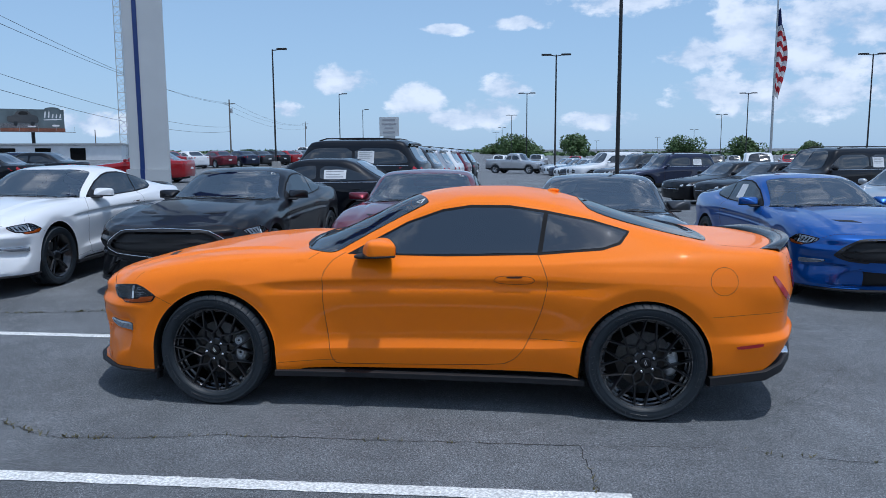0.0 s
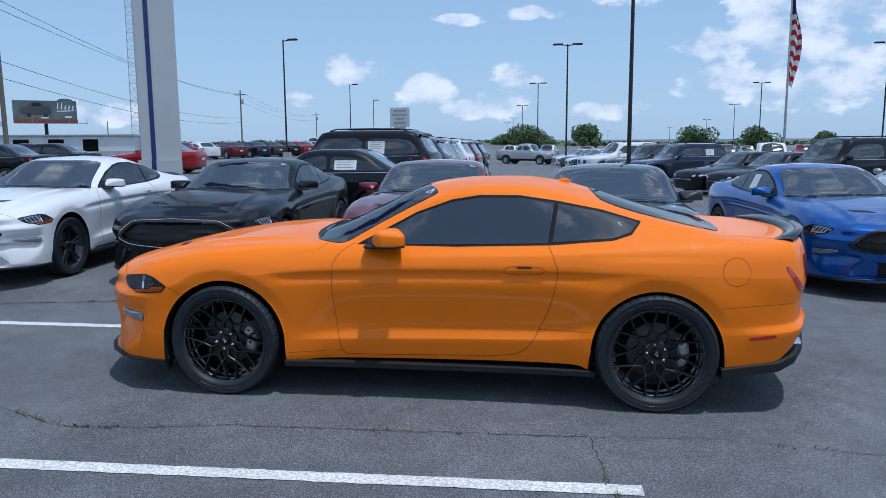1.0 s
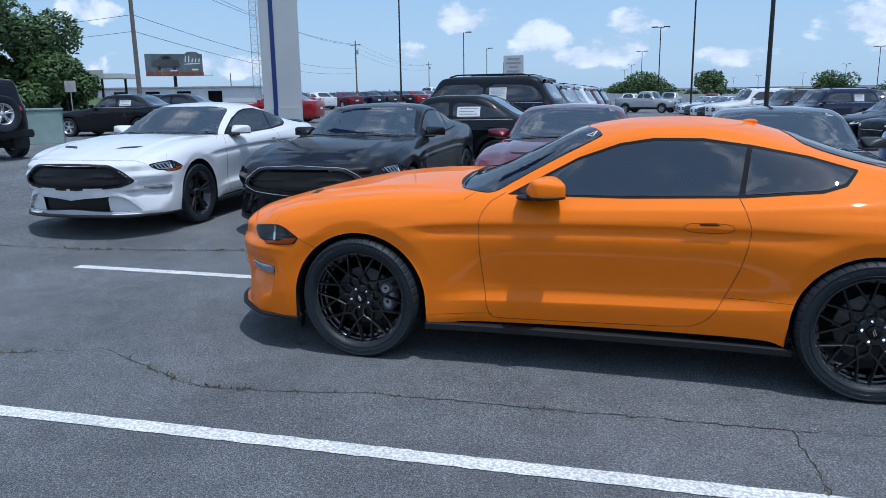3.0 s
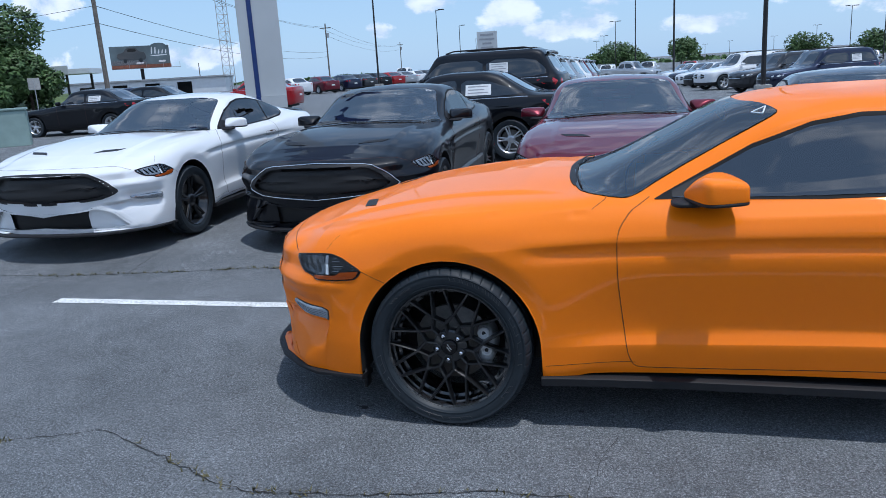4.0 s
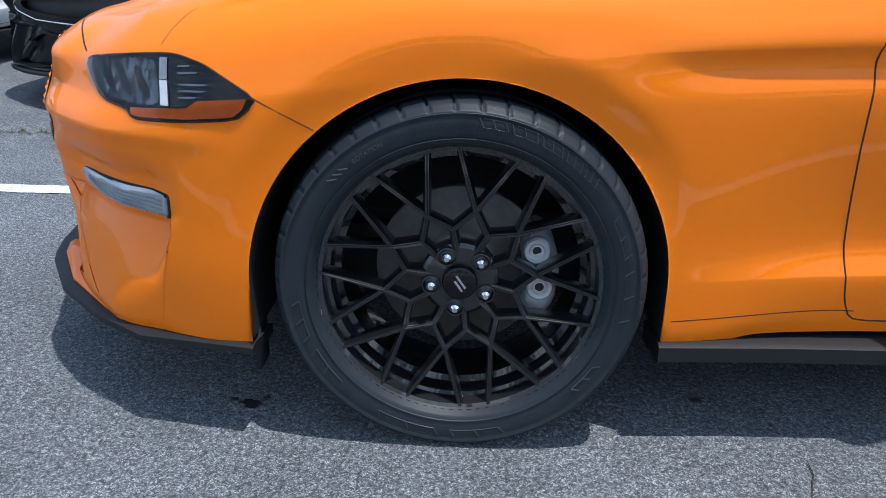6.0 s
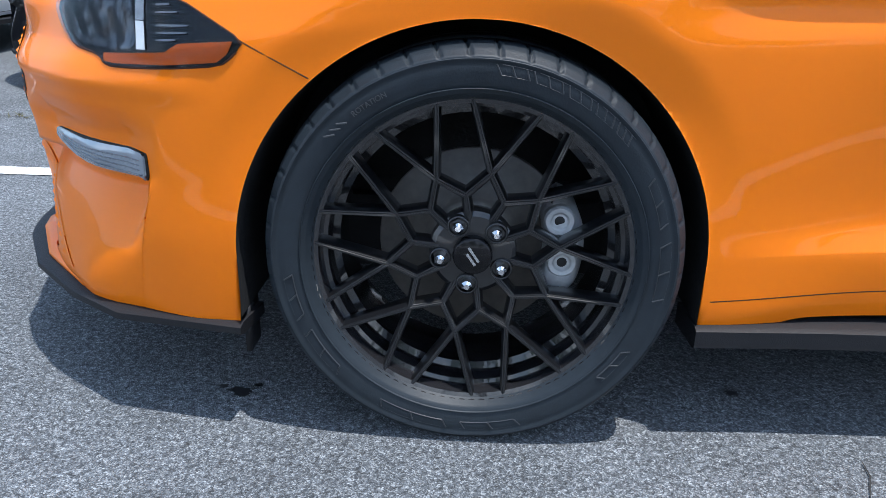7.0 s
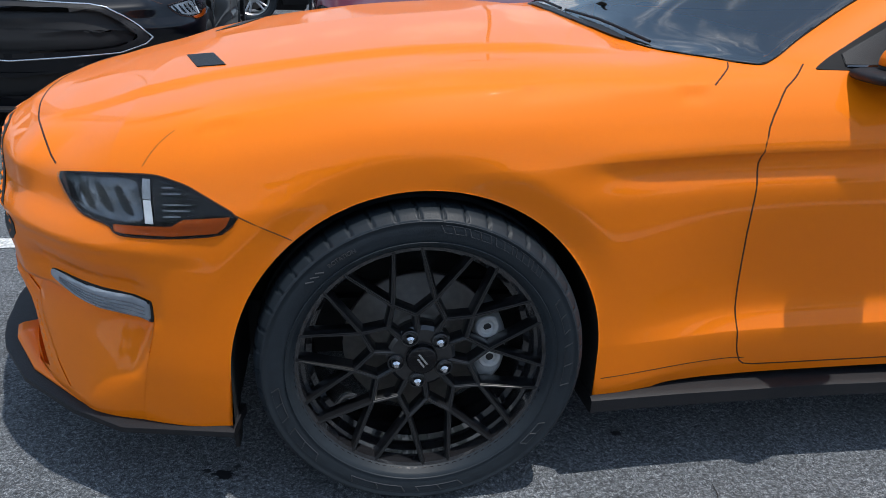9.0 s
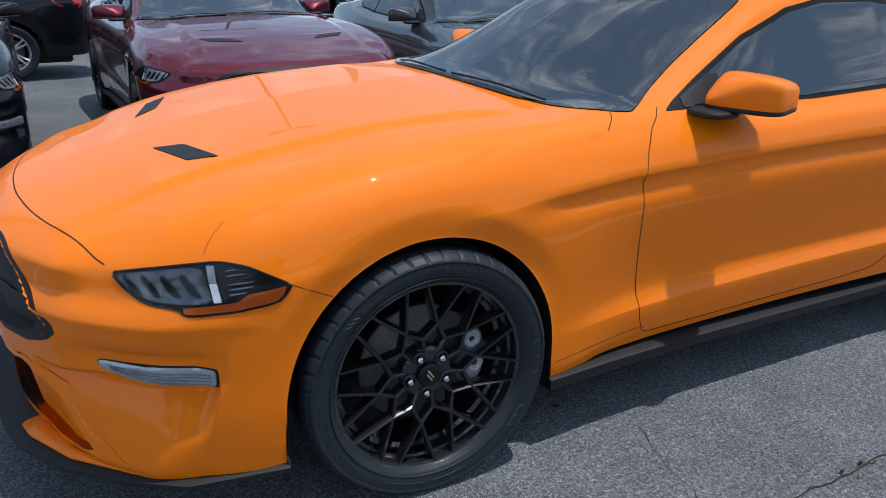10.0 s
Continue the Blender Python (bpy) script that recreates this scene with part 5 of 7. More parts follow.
    part("engine_bay", bm_box(-0.70, 0.45, -0.50, 0.50, 0.4, 0.74, 0.03), INTERIOR, car)
    part("roof_fin", mesh_of("roof_fin", *ellipsoid(2.17, 0.0, s.above(2.17, 0)[0].z + 0.004, 0.045, 0.014, 0.015, 2.0)), coat, car)
    for k in (-1, 1):
        v, f = revolve([(0.036, 0.0), (0.040, 0.004), (0.040, 0.12), (0.034, 0.12), (0.034, 0.0)], 20)
        part("exhaust_tip", mesh_of("exhaust_tip", [(3.615 - p[1], k * 0.60 + p[0], 0.37 + p[2]) for p in v], f, CHROME), None, car, "chrome exhaust tip")
    # mirrors on their arms
    def swung(vf, tip):
        """Turned a little back about the mirror's middle; the housing swells from its leading edge."""
        c, d = math.cos(0.38), math.sin(0.38)
        rise = pchip([(-0.2, 0.05), (0.03, 0.10), (0.12, 0.38), (0.26, 0.78), (0.42, 1.0), (0.60, 0.97), (0.95, 0.78), (1.2, 0.74)])
        out = []
        for p in vf[0]:
            q = (p[0] / 0.096 - p[1] / 0.124) / 2
            swell = float(rise((q + 1) / 2))
            h = 0.996 + max(p[2] - 0.996, 0) * (swell if tip else 1) if tip else p[2]
            out.append((1.091 + c * p[0] - d * p[1], -0.886 + d * p[0] + c * p[1], h))
        return out, vf[1]

    for ob in sides("door_mirror", swung(ellipsoid(0, 0, 1.024, 0.092, 0.120, 0.064, 5.0, None, 48, 32), True), coat, car, "painted door mirror"):
        ob.data.set_sharp_from_angle(angle=radians(50))
    sides("mirror_base", swung(ellipsoid(0.0, 0.0, 0.989, 0.093, 0.121, 0.010, 4.6, None, 40, 12), False), TRIM, car, "black mirror base")
    v, f = ellipsoid(0.992, -0.838, 0.974, 0.066, 0.072, 0.014, 3.0)
    sides("mirror_foot", (v, f), TRIM, car, "black mirror foot")
    sides("mirror_glass", swung(([(0.0945, -0.07, 1.004), (0.0945, 0.06, 1.004), (0.0945, 0.055, 1.045), (0.0945, -0.065, 1.045)], [(0, 1, 2, 3)]), False), CHROME, car)
    sides("mirror_sail", s.patch([(0.892, 0.985), (1.10, 1.088), (1.10, 0.988)], s.side, 0.006, ((1.03, 1.01), (1.05, 1.02)), (0, 1), 0.004, 3, 1), TRIM, car)
    # door handles in outlined hollows; the shade in each cup is a flat dark patch
    sides("handle_recess", s.line([(1.80, 0.843), (1.83, 0.868), (1.93, 0.873), (2.03, 0.868), (2.057, 0.846), (2.03, 0.824), (1.93, 0.818), (1.83, 0.822)], s.side, 0.0022, 0.0014, 2, True), SEAM, car)
    sides("door_handle", s.patch([(1.81, 0.843), (1.84, 0.860), (1.93, 0.864), (2.02, 0.860), (2.048, 0.846), (2.02, 0.831), (1.93, 0.826), (1.84, 0.828)], s.side, 0.007, ((1.87, 0.845), (1.99, 0.845)), (0, 1), 0.007, 3), coat, car, "painted door handle")
    sides("handle_cup", s.patch([(1.88, 0.868), (1.98, 0.869), (1.975, 0.858), (1.885, 0.857)], s.side, 0.0080, ((1.9, 0.863), (1.96, 0.863)), (0, 1), 0.0, 2, 1), SEAM, car)
    # cabin
    dash = bmesh.new()
    box(dash, 0.78, 1.12, -0.72, 0.72, 0.62, 0.985, 0.05)
    part("dashboard", dash, DASH, car, "black dashboard")
    for y0 in (-0.37, 0.37):
        seat = bmesh.new()
        box(seat, 1.30, 1.80, y0 - 0.24, y0 + 0.24, 0.40, 0.60, 0.06)
        back = bmesh.ops.create_cube(seat, size=1.0, matrix=pose(1.90, y0, 0.82, 0, 18, 0) @ Matrix.Diagonal((0.16, 0.46, 0.62, 1)))
        bmesh.ops.bevel(seat, geom=list({e for q in back["verts"] for e in q.link_edges}), offset=0.05, segments=2, affect="EDGES")
        head = bmesh.ops.create_cube(seat, size=1.0, matrix=pose(2.01, y0, 1.16, 0, 14, 0) @ Matrix.Diagonal((0.10, 0.26, 0.16, 1)))
        bmesh.ops.bevel(seat, geom=list({e for q in head["verts"] for e in q.link_edges}), offset=0.035, segments=2, affect="EDGES")
        part("seat", seat, INTERIOR, car, "black bucket seat", smooth=True)
    part("rear_bench", bm_box(2.15, 2.75, -0.55, 0.55, 0.45, 0.85, 0.08), INTERIOR, car)
    ring = [(1.14 + 0.07 * math.sin(t), -0.37 + 0.18 * math.cos(t), 0.90 + 0.17 * math.sin(t)) for t in np.linspace(0, 2 * math.pi, 33)]
    part("steering_wheel", mesh_of("steering_wheel", *tube(ring, 0.014), INTERIOR), None, car)
    part("inside_mirror", bm_box(1.17, 1.19, -0.12, 0.12, 1.235, 1.295, 0.008), INTERIOR, car)
    return car


WELL = 0.812
COUPE = coupe_shell(0.015, 0.015)
ROW_SHELL = coupe_shell(0.030, 0.028)
MESH_WHEEL, BRAKES = mesh_wheel_parts(), brake_parts()
orange_car = build_coupe(COUPE, ORANGE, "bright orange coupe with black wheels parked between white lines", pose(0, 0, 0))
for wx, wy, turn in ((0, -WELL, 0), (2.72, -WELL, 14), (0, WELL, 20), (2.72, WELL, 50)):
    mount_wheel(MESH_WHEEL, orange_car, wx, wy, R_TYRE - 0.006, turn, BRAKES)


def respray(car, old, coat):
    """Another colour on a copy that shares its meshes."""
    for o in car.children_recursive:
        for slot in o.material_slots:
            if slot.material == old:
                slot.link = "OBJECT"
                slot.material = coat


def ground_z(x, y):
    """The lot is level near the orange car and falls away gently beyond it."""
    fall = -0.011 * max(0.0, y - 4.5) * min(max((x + 14) / 10, 0.0), 1.0)
    tilt = min(max((y - 1.1) / 1.2, 0.0), 1.0)
    return fall - 0.016 * min(max(x, -9.0), 8.0) * tilt * tilt * (3 - 2 * tilt)


ROW_WHEEL = five_spoke_parts(WHEEL_BLACK, True, 0.345, 0.245)
ROW = "coupes parked in the row behind"
ROW_FIRST = []


def row_coupe(coat, label, x, y, turn, wheel=ROW_WHEEL):
    at = pose(x, y, ground_z(x, y), 0, 0, turn)
    if not ROW_FIRST:
        car = build_coupe(ROW_SHELL, coat, label, at, ROW, LAMP_GREY)
        ROW_FIRST.append((car, coat))
    else:
        car = copy_thing(ROW_FIRST[0][0], at)
    for o in [c for c in car.children if c.name.startswith("wheel") and not c.name.startswith("wheel_well")]:
        for k in o.children_recursive:
            bpy.data.objects.remove(k)
        bpy.data.objects.remove(o)
    respray(car, ROW_FIRST[0][1], coat)
    tagged(car, label, "car", ROW)
    for wx, wy in ((0, -0.80), (2.72, -0.80), (0, 0.80), (2.72, 0.80)):
        mount_wheel(wheel, car, wx, wy, 0.345, 11 * wx)
    return car


row_coupe(WHITE, "white two-door coupe with black five-spoke wheels", -4.47, 2.70, 92)
black_car = row_coupe(BLACK, "glossy black two-door coupe with a bright-edged grille", -1.95, 3.09, 92)
row_coupe(MAROON, "dark maroon two-door coupe with a scooped bonnet", 0.60, 3.39, 93)
grey_car = row_coupe(GREY, "dark grey two-door coupe with a paper in its windscreen", 2.70, 2.40, 87)
blue_car = row_coupe(BLUE, "deep blue two-door coupe with tinted windows", 5.80, 3.98, 96)
part("grille_edge", mesh_of("grille_edge", *COUPE.line(shrink(GRILLE, -0.012), COUPE.front, 0.006, -0.002, 0, True), CHROME), None, black_car, "bright metal grille edge")
v, f, n = COUPE.patch([(0.98, 0.30), (0.99, 0.52), (1.16, 0.46), (1.15, 0.26)], COUPE.above, -0.015, ((1.05, 0.35), (1.08, 0.42)), (0, 1), 0.002, 2, 0)
part("windscreen_paper", mesh_of("windscreen_paper", v, f, PAPER, normals=n), None, grey_car, "white paper behind the windscreen")
v, f, n = COUPE.patch([(1.62, 1.03), (1.66, 1.22), (1.86, 1.22), (1.84, 1.03)], COUPE.side, 0.006, ((1.7, 1.1), (1.78, 1.15)), (0, 1), 0.002, 2, 0)
part("window_paper", mesh_of("window_paper", [(p[0], -p[1], p[2]) for p in v], f, PAPER, normals=[(q[0], -q[1], q[2]) for q in n]), None, blue_car, "white price sheet in the side window")

# ---------------------------------------------------------------- the lot
def ground_sheet():
    xs = [-3000, -800, -300, -120] + [-60, -50, -40, -32, -26, -20, -16, -12, -9, -6, -3, 0, 3, 6, 8, 12, 18, 26, 36, 48, 60] + [120, 300, 800, 3000]
    ys = [-3000, -300, -60, -20, -8, 0, 1.1, 1.3, 1.5, 1.7, 1.9, 2.1, 2.3, 3.4, 4.5, 8, 12, 16, 20, 26, 34, 46, 60, 90, 130, 300, 800, 3500]
    v = [(x, y, ground_z(x, min(y, 130))) for y in ys for x in xs]
    n = len(xs)
    f = [(j * n + i, j * n + i + 1, (j + 1) * n + i + 1, (j + 1) * n + i) for j in range(len(ys) - 1) for i in range(n - 1)]
    return mesh_of("ground", v, f, ASPHALT)


solid("ground", ground_sheet(), None, "grey asphalt car lot with cracks and faded stains", "ground", kind="structure")


def stripe(x0, y0, x1, y1, width=0.105):
    a, b = Vector((x0, y0, 0)), Vector((x1, y1, 0))
    d = (b - a).normalized()
    s = Vector((-d.y, d.x, 0)) * width / 2
    k = max(2, int((b - a).length / 0.05))
    v, f = [], []
    for i in range(k + 1):
        p = a.lerp(b, i / k)
        z = ground_z(p.x, p.y) + 0.004
        j0, j1 = random.uniform(-0.004, 0.004), random.uniform(-0.004, 0.004)
        v += [p + s * (1 + j0 / width * 2) + Vector((0, 0, z)), p - s * (1 + j1 / width * 2) + Vector((0, 0, z))]
    for i in range(k):
        f.append((2 * i, 2 * i + 1, 2 * i + 3, 2 * i + 2))
    return mesh_of("parking_line", v, f, LINE_PAINT)


for seg in ((-2.6, -2.16, 2.53, -1.98), (-3.52, 0.67, 1.6, 0.70)):
    solid("parking_line", stripe(*seg), None, "worn white painted parking line on asphalt", "parking line", group="parking lines")

# ---------------------------------------------------------------- the other vehicles
DARK_GLASS = material("dark_car_glass", (0.010, 0.012, 0.014), 0.06, coat=1.0, vary=0.2, scale=2, spec=0.8)


def vehicle_spec(kind):
    """Lengths in metres from the front axle: front and rear overhang, wheelbase, half width, heights, and where the glass runs."""
    d = dict(F=0.93, B=2.80, R=1.05, W=0.91, sill=0.24, nose=0.72, hood=0.92, belt=0.98, roof=1.47, deck=1.05, cowl=0.62, r0=1.45, r1=2.55, back=3.30, tyre=0.33, bead=0.225)
    if kind == "suv":
        d.update(F=0.92, B=2.85, R=1.0, W=0.96, sill=0.33, nose=0.88, hood=1.08, belt=1.16, roof=1.80, deck=1.20, cowl=0.60, r0=1.30, r1=3.35, back=3.78, tyre=0.385, bead=0.24)
    if kind == "big_suv":
        d.update(F=0.95, B=3.07, R=1.20, W=1.01, sill=0.34, nose=0.95, hood=1.16, belt=1.22, roof=1.92, deck=1.30, cowl=0.62, r0=1.35, r1=3.75, back=4.18, tyre=0.40, bead=0.25)
    if kind == "pickup":
        d.update(F=1.0, B=3.57, R=1.25, W=1.02, sill=0.42, nose=1.02, hood=1.20, belt=1.28, roof=1.95, deck=1.36, cowl=0.62, r0=1.25, r1=2.30, back=2.62, tyre=0.42, bead=0.24)
    if kind == "jeep":
        d.update(F=0.70, B=2.95, R=0.75, W=0.93, sill=0.50, nose=1.05, hood=1.14, belt=1.22, roof=1.86, deck=1.30, cowl=0.72, r0=0.98, r1=3.45, back=3.64, tyre=0.41, bead=0.23)
    return d


def vehicle_shell(k):
    F, B, R, W = k["F"], k["B"], k["R"], k["W"]
    E = B + R
    plan = [(-F, 0), (-F + 0.02, 0.4 * W), (-F + 0.10, 0.72 * W), (-F + 0.30, 0.92 * W), (0, 0.985 * W), (B * 0.5, W), (B, 0.99 * W), (E - 0.28, 0.93 * W), (E - 0.09, 0.78 * W), (E - 0.02, 0.4 * W), (E, 0)]
    sill, belt = k["sill"], k["belt"]
    mid = sill * 0.5 + belt * 0.5
    lines = [
        ([(0, sill - 0.04), (4, sill - 0.02), (6, sill), (10, sill + 0.06)], [(0, 0.06), (4, 0.05), (6, 0.05), (10, 0.06)]),
        ([(0, sill + 0.10), (10, sill + 0.14)], [(0, 0.01), (5, 0.012), (10, 0.01)]),
        ([(0, mid * 0.92), (10, mid)], [(0, 0.0), (5, 0.004), (10, 0.0)]),
        ([(0, k["nose"] - 0.10), (3, k["nose"] - 0.02), (4, k["hood"] - 0.18), (5, belt - 0.14), (7, k["deck"] - 0.14), (10, k["deck"] - 0.14)], [(0, 0.01), (3, 0.02), (5, 0.0), (10, 0.01)]),
        ([(0, k["nose"]), (3, k["nose"] + 0.05), (4, k["hood"] - 0.05), (5, belt), (6, (belt + k["deck"]) / 2), (7, k["deck"] - 0.02), (10, k["deck"] - 0.02)], [(0, 0.05), (3, 0.07), (4, 0.09), (5, 0.05), (6, 0.06), (10, 0.03)]),
    ]
    c, r0, r1, b = k["cowl"], k["r0"], k["r1"], k["back"]
    upright = 0.84 if k["roof"] > 1.7 else 0.79
    ratio = [
        [(-F, 0.9), (c, 0.92), (c + 0.2, 0.93), (r0, upright), (r1, upright), (b, 0.92), (E + 0.1, 0.92)],
        [(-F, 0.66), (c, 0.72), (c + 0.2, 0.84), (r0, upright - 0.10), (r1, upright - 0.10), (b, 0.78), (E + 0.1, 0.75)],
    ]
    rise = [
        [(-F, 0.3), (c, 0.3), (c + 0.25, 0.30), (r0, 0.84), (r1, 0.84), (b, 0.4), (E + 0.1, 0.4)],
        [(-F, 0.7), (c, 0.6), (c + 0.25, 0.52), (r0, 0.95), (r1, 0.95), (b, 0.75), (E + 0.1, 0.75)],
    ]
    centre = [(-F, k["nose"] + 0.02), (-F + 0.25, k["nose"] * 0.35 + k["hood"] * 0.65), (0, k["hood"]), (c, k["hood"] + 0.07), (r0, k["roof"] - 0.04), (r0 + 0.35, k["roof"]), (r1 - 0.2, k["roof"] - 0.005), (r1, k["roof"] - 0.05), (b, k["deck"] + 0.02), (E + 0.05, k["deck"])]
    t = k["tyre"]
    return Shell(*loft(plan, lines, ratio, rise, centre, 0.07, 0.06, [(0, t, t + 0.055), (B, t, t + 0.055)], 0.02))


SHELLS, WHEELS = {}, {}


def build_vehicle(kind, coat, label, category, at, group="", metal=None, sticker=True):
    if kind not in SHELLS:
        SHELLS[kind] = vehicle_shell(vehicle_spec(kind))
    k, s = vehicle_spec(kind), SHELLS[kind]
    metal = metal or ALLOY
    car = thing(kind if kind != "jeep" else "off_road_car", label, category, at, group)
    E, W, belt = k["B"] + k["R"], k["W"], k["belt"]
    x, z = s.mid[:, 0], s.mid[:, 2]
    low = z < k["sill"] + 0.13
    s.panel("body", ~low, coat, car)
    s.panel("lower_cladding", low, TRIM if kind != "sedan" else coat, car)
    # side glass between the belt and the roof rail
    c, r0, r1, b, top = k["cowl"], k["r0"], k["r1"], k["back"], k["roof"]
    h = top - belt
    split = c + 0.45 + (r1 - c) * 0.45
    tail = min(b - 0.10, E - 0.25)
    y0, y1 = belt + 0.05, belt + h * 0.66
    frontg = [(c + 0.32, y0), (r0 + 0.02, y1 - 0.02), (r0 + 0.30, y1 + 0.02), (split - 0.04, y1 + 0.02), (split - 0.04, y0)]
    rearg = [(split + 0.04, y0), (split + 0.04, y1 + 0.02), (r1 - 0.15, y1), (r1 + (tail - r1) * 0.45, y0 + (y1 - y0) * 0.45), (tail - 0.12, y0 + 0.03)]
    for poly in (frontg, rearg):
        cx = sum(p[0] for p in poly) / len(poly)
        cz = (y0 + y1) / 2
        sides("side_window", s.patch(poly, s.side, 0.006, ((cx - 0.2, cz), (cx + 0.2, cz)), (0, 1), 0.008, 3, 1), DARK_GLASS, car, "dark side glass")
    sides("window_trim", s.line([(c + 0.30, y0 - 0.02), (split, y0 - 0.02), (tail - 0.1, y0 - 0.01)], s.side, 0.010, 0.004, 1), CHROME, car)
    scr = [(c + 0.04, 0), (c + 0.07, -0.4 * W), (c + 0.20, -0.72 * W), (r0 - 0.10, -0.60 * W), (r0 - 0.03, 0), (r0 - 0.10, 0.60 * W), (c + 0.20, 0.72 * W), (c + 0.07, 0.4 * W)]
    v, f, n = s.patch(scr, s.above, 0.006, ((c + 0.4, -0.3), (c + 0.4, 0.3)), (0, 1), 0.008, 5, 2)
    part("windscreen", mesh_of("windscreen", v, f, DARK_GLASS, normals=n), None, car, "dark reflecting windscreen")
    if kind != "jeep":
        bk = [(r1 + 0.03, 0), (r1 + 0.06, -0.55 * W), (b - 0.07, -0.66 * W), (b - 0.03, 0), (b - 0.07, 0.66 * W), (r1 + 0.06, 0.55 * W)]
        v, f, n = s.patch(bk, s.above, 0.006, (((r1 + b) / 2, -0.3), ((r1 + b) / 2, 0.3)), (0, 1), 0.008, 4, 2)
        part("rear_window", mesh_of("rear_window", v, f, DARK_GLASS, normals=n), None, car, "dark rear glass")
    # lamps and grille
    nz = k["nose"]
    hl = [(-0.92 * W, nz - 0.06), (-0.92 * W, nz + 0.02), (-0.55 * W, nz - 0.02), (-0.52 * W, nz - 0.09)]
    sides("headlamp", s.patch(hl, s.front, 0.006, ((-0.8 * W, nz - 0.04), (-0.62 * W, nz - 0.05)), (0, 1), 0.006, 2, 1), LAMP_WHITE, car, "clear headlamp")
    gr = [(-0.5 * W, nz - 0.30), (-0.5 * W, nz - 0.06), (0.5 * W, nz - 0.06), (0.5 * W, nz - 0.30)]
    v, f, n = s.patch(gr, s.front, 0.006, ((-0.3, nz - 0.18), (0.3, nz - 0.18)), (0, 1), 0.006, 3, 1)
    part("grille", mesh_of("grille", v, f, MESH, normals=n), None, car, "black grille")
    part("grille_trim", mesh_of("grille_trim", *s.line([(-0.5 * W, nz - 0.18), (0.0, nz - 0.18), (0.5 * W, nz - 0.18)], s.front, 0.012, 0.0, 0), CHROME), None, car)
    tz = k["deck"] - 0.12
    sides("tail_lamp", s.patch([(-0.95 * W, tz - 0.10), (-0.95 * W, tz + 0.05), (-0.60 * W, tz + 0.03), (-0.62 * W, tz - 0.07)], s.rear, 0.006, ((-0.85 * W, tz - 0.02), (-0.7 * W, tz - 0.02)), (0, 1), 0.006, 2, 1), RED_LENS, car, "red tail lamp")
    part("rear_plate", bm_box(E - 0.02, E + 0.012, -0.16, 0.16, tz - 0.30, tz - 0.20, 0.004), PAPER, car)
    # mirrors, handles, shut lines
    v, f = ellipsoid(c + 0.42, -W - 0.05, belt + 0.08, 0.08, 0.10, 0.065, 2.6, c + 0.47)
    sides("door_mirror", (v, f), coat, car)
    for hx in (split - 0.12, split + 0.75):
        sides("door_handle", s.patch([(hx - 0.10, belt - 0.11), (hx - 0.10, belt - 0.085), (hx + 0.10, belt - 0.08), (hx + 0.10, belt - 0.105)], s.side, 0.02, ((hx - 0.05, belt - 0.095), (hx + 0.05, belt - 0.095)), (0, 1), 0.02, 2, 1), coat, car)
    for sx in (c + 0.30, split + 0.02):
        sides("door_seam", s.line([(sx, y0), (sx - 0.02, belt - 0.2), (sx, k["sill"] + 0.12)], s.side, 0.005, 0.003, 1), SEAM, car)
    part("underbody", bm_box(-F_IN, E - 0.35, -0.70, 0.70, k["sill"] - 0.08, k["sill"] + 0.25, 0.02), INTERIOR, car)
    for arch in ((0, k["tyre"], k["tyre"] + 0.055), (k["B"], k["tyre"], k["tyre"] + 0.055)):
        sides("wheel_well", arch_lip(arch, s), INTERIOR, car)
    if kind in ("suv", "big_suv"):
        for y in (-0.62 * W, 0.62 * W):
            pts = [s.above(xx, y)[0] + Vector((0, 0, zz)) for xx, zz in ((r0 + 0.15, 0.01), (r0 + 0.35, 0.045), ((r0 + r1) / 2, 0.05), (r1 - 0.4, 0.045), (r1 - 0.2, 0.01))]
            part("roof_rail", mesh_of("roof_rail", *tube(pts, 0.018), TRIM), None, car)
        pts = [s.above(r1 + 0.10, y * 0.62 * W)[0] + Vector((0.05, 0, 0.03)) for y in (-1, -0.5, 0, 0.5, 1)]
        part("roof_spoiler", mesh_of("roof_spoiler", *tube(pts, 0.04), coat), None, car)
    if kind == "jeep":
        sp = new("spare_wheel")
        sp.parent = car
        sp.matrix_basis = pose(E + 0.16, 0.05, 1.05, 0, 0, 90)
        WHEELS.setdefault((kind, metal.name), five_spoke_parts(metal, True, k["tyre"], k["bead"]))
        for name, me, lab in WHEELS[(kind, metal.name)]:
            part(name, me, None, sp, lab)
        part("rear_bumper", bm_box(E - 0.05, E + 0.12, -0.80, 0.80, 0.50, 0.68, 0.03), TRIM, car)
        part("number_plate", bm_box(E + 0.10, E + 0.125, -0.75, -0.45, 0.72, 0.87, 0.005), PYLON_BLUE, car)
    if sticker:
        sides("window_sticker", s.patch([(split + 0.12, y0 + 0.04), (split + 0.12, y1 - 0.06), (split + 0.55, y1 - 0.06), (split + 0.55, y0 + 0.04)], s.side, 0.010, ((split + 0.25, y0 + 0.12), (split + 0.4, y0 + 0.12)), (0, 1), 0.002, 2, 0), PAPER, car, "white price sheet in the window", left_only=True)
        for j in range(4):
            zz = y1 - 0.10 - 0.05 * j
            if zz > y0 + 0.06:
                sides("print_line", s.patch([(split + 0.16, zz), (split + 0.16, zz + 0.015), (split + 0.50 - 0.06 * (j % 2), zz + 0.015), (split + 0.50 - 0.06 * (j % 2), zz)], s.side, 0.0125, ((split + 0.25, zz + 0.007), (split + 0.4, zz + 0.007)), (0, 1), 0.0, 1, 0), PAPER_INK, car, left_only=True)
    key = (kind, metal.name)
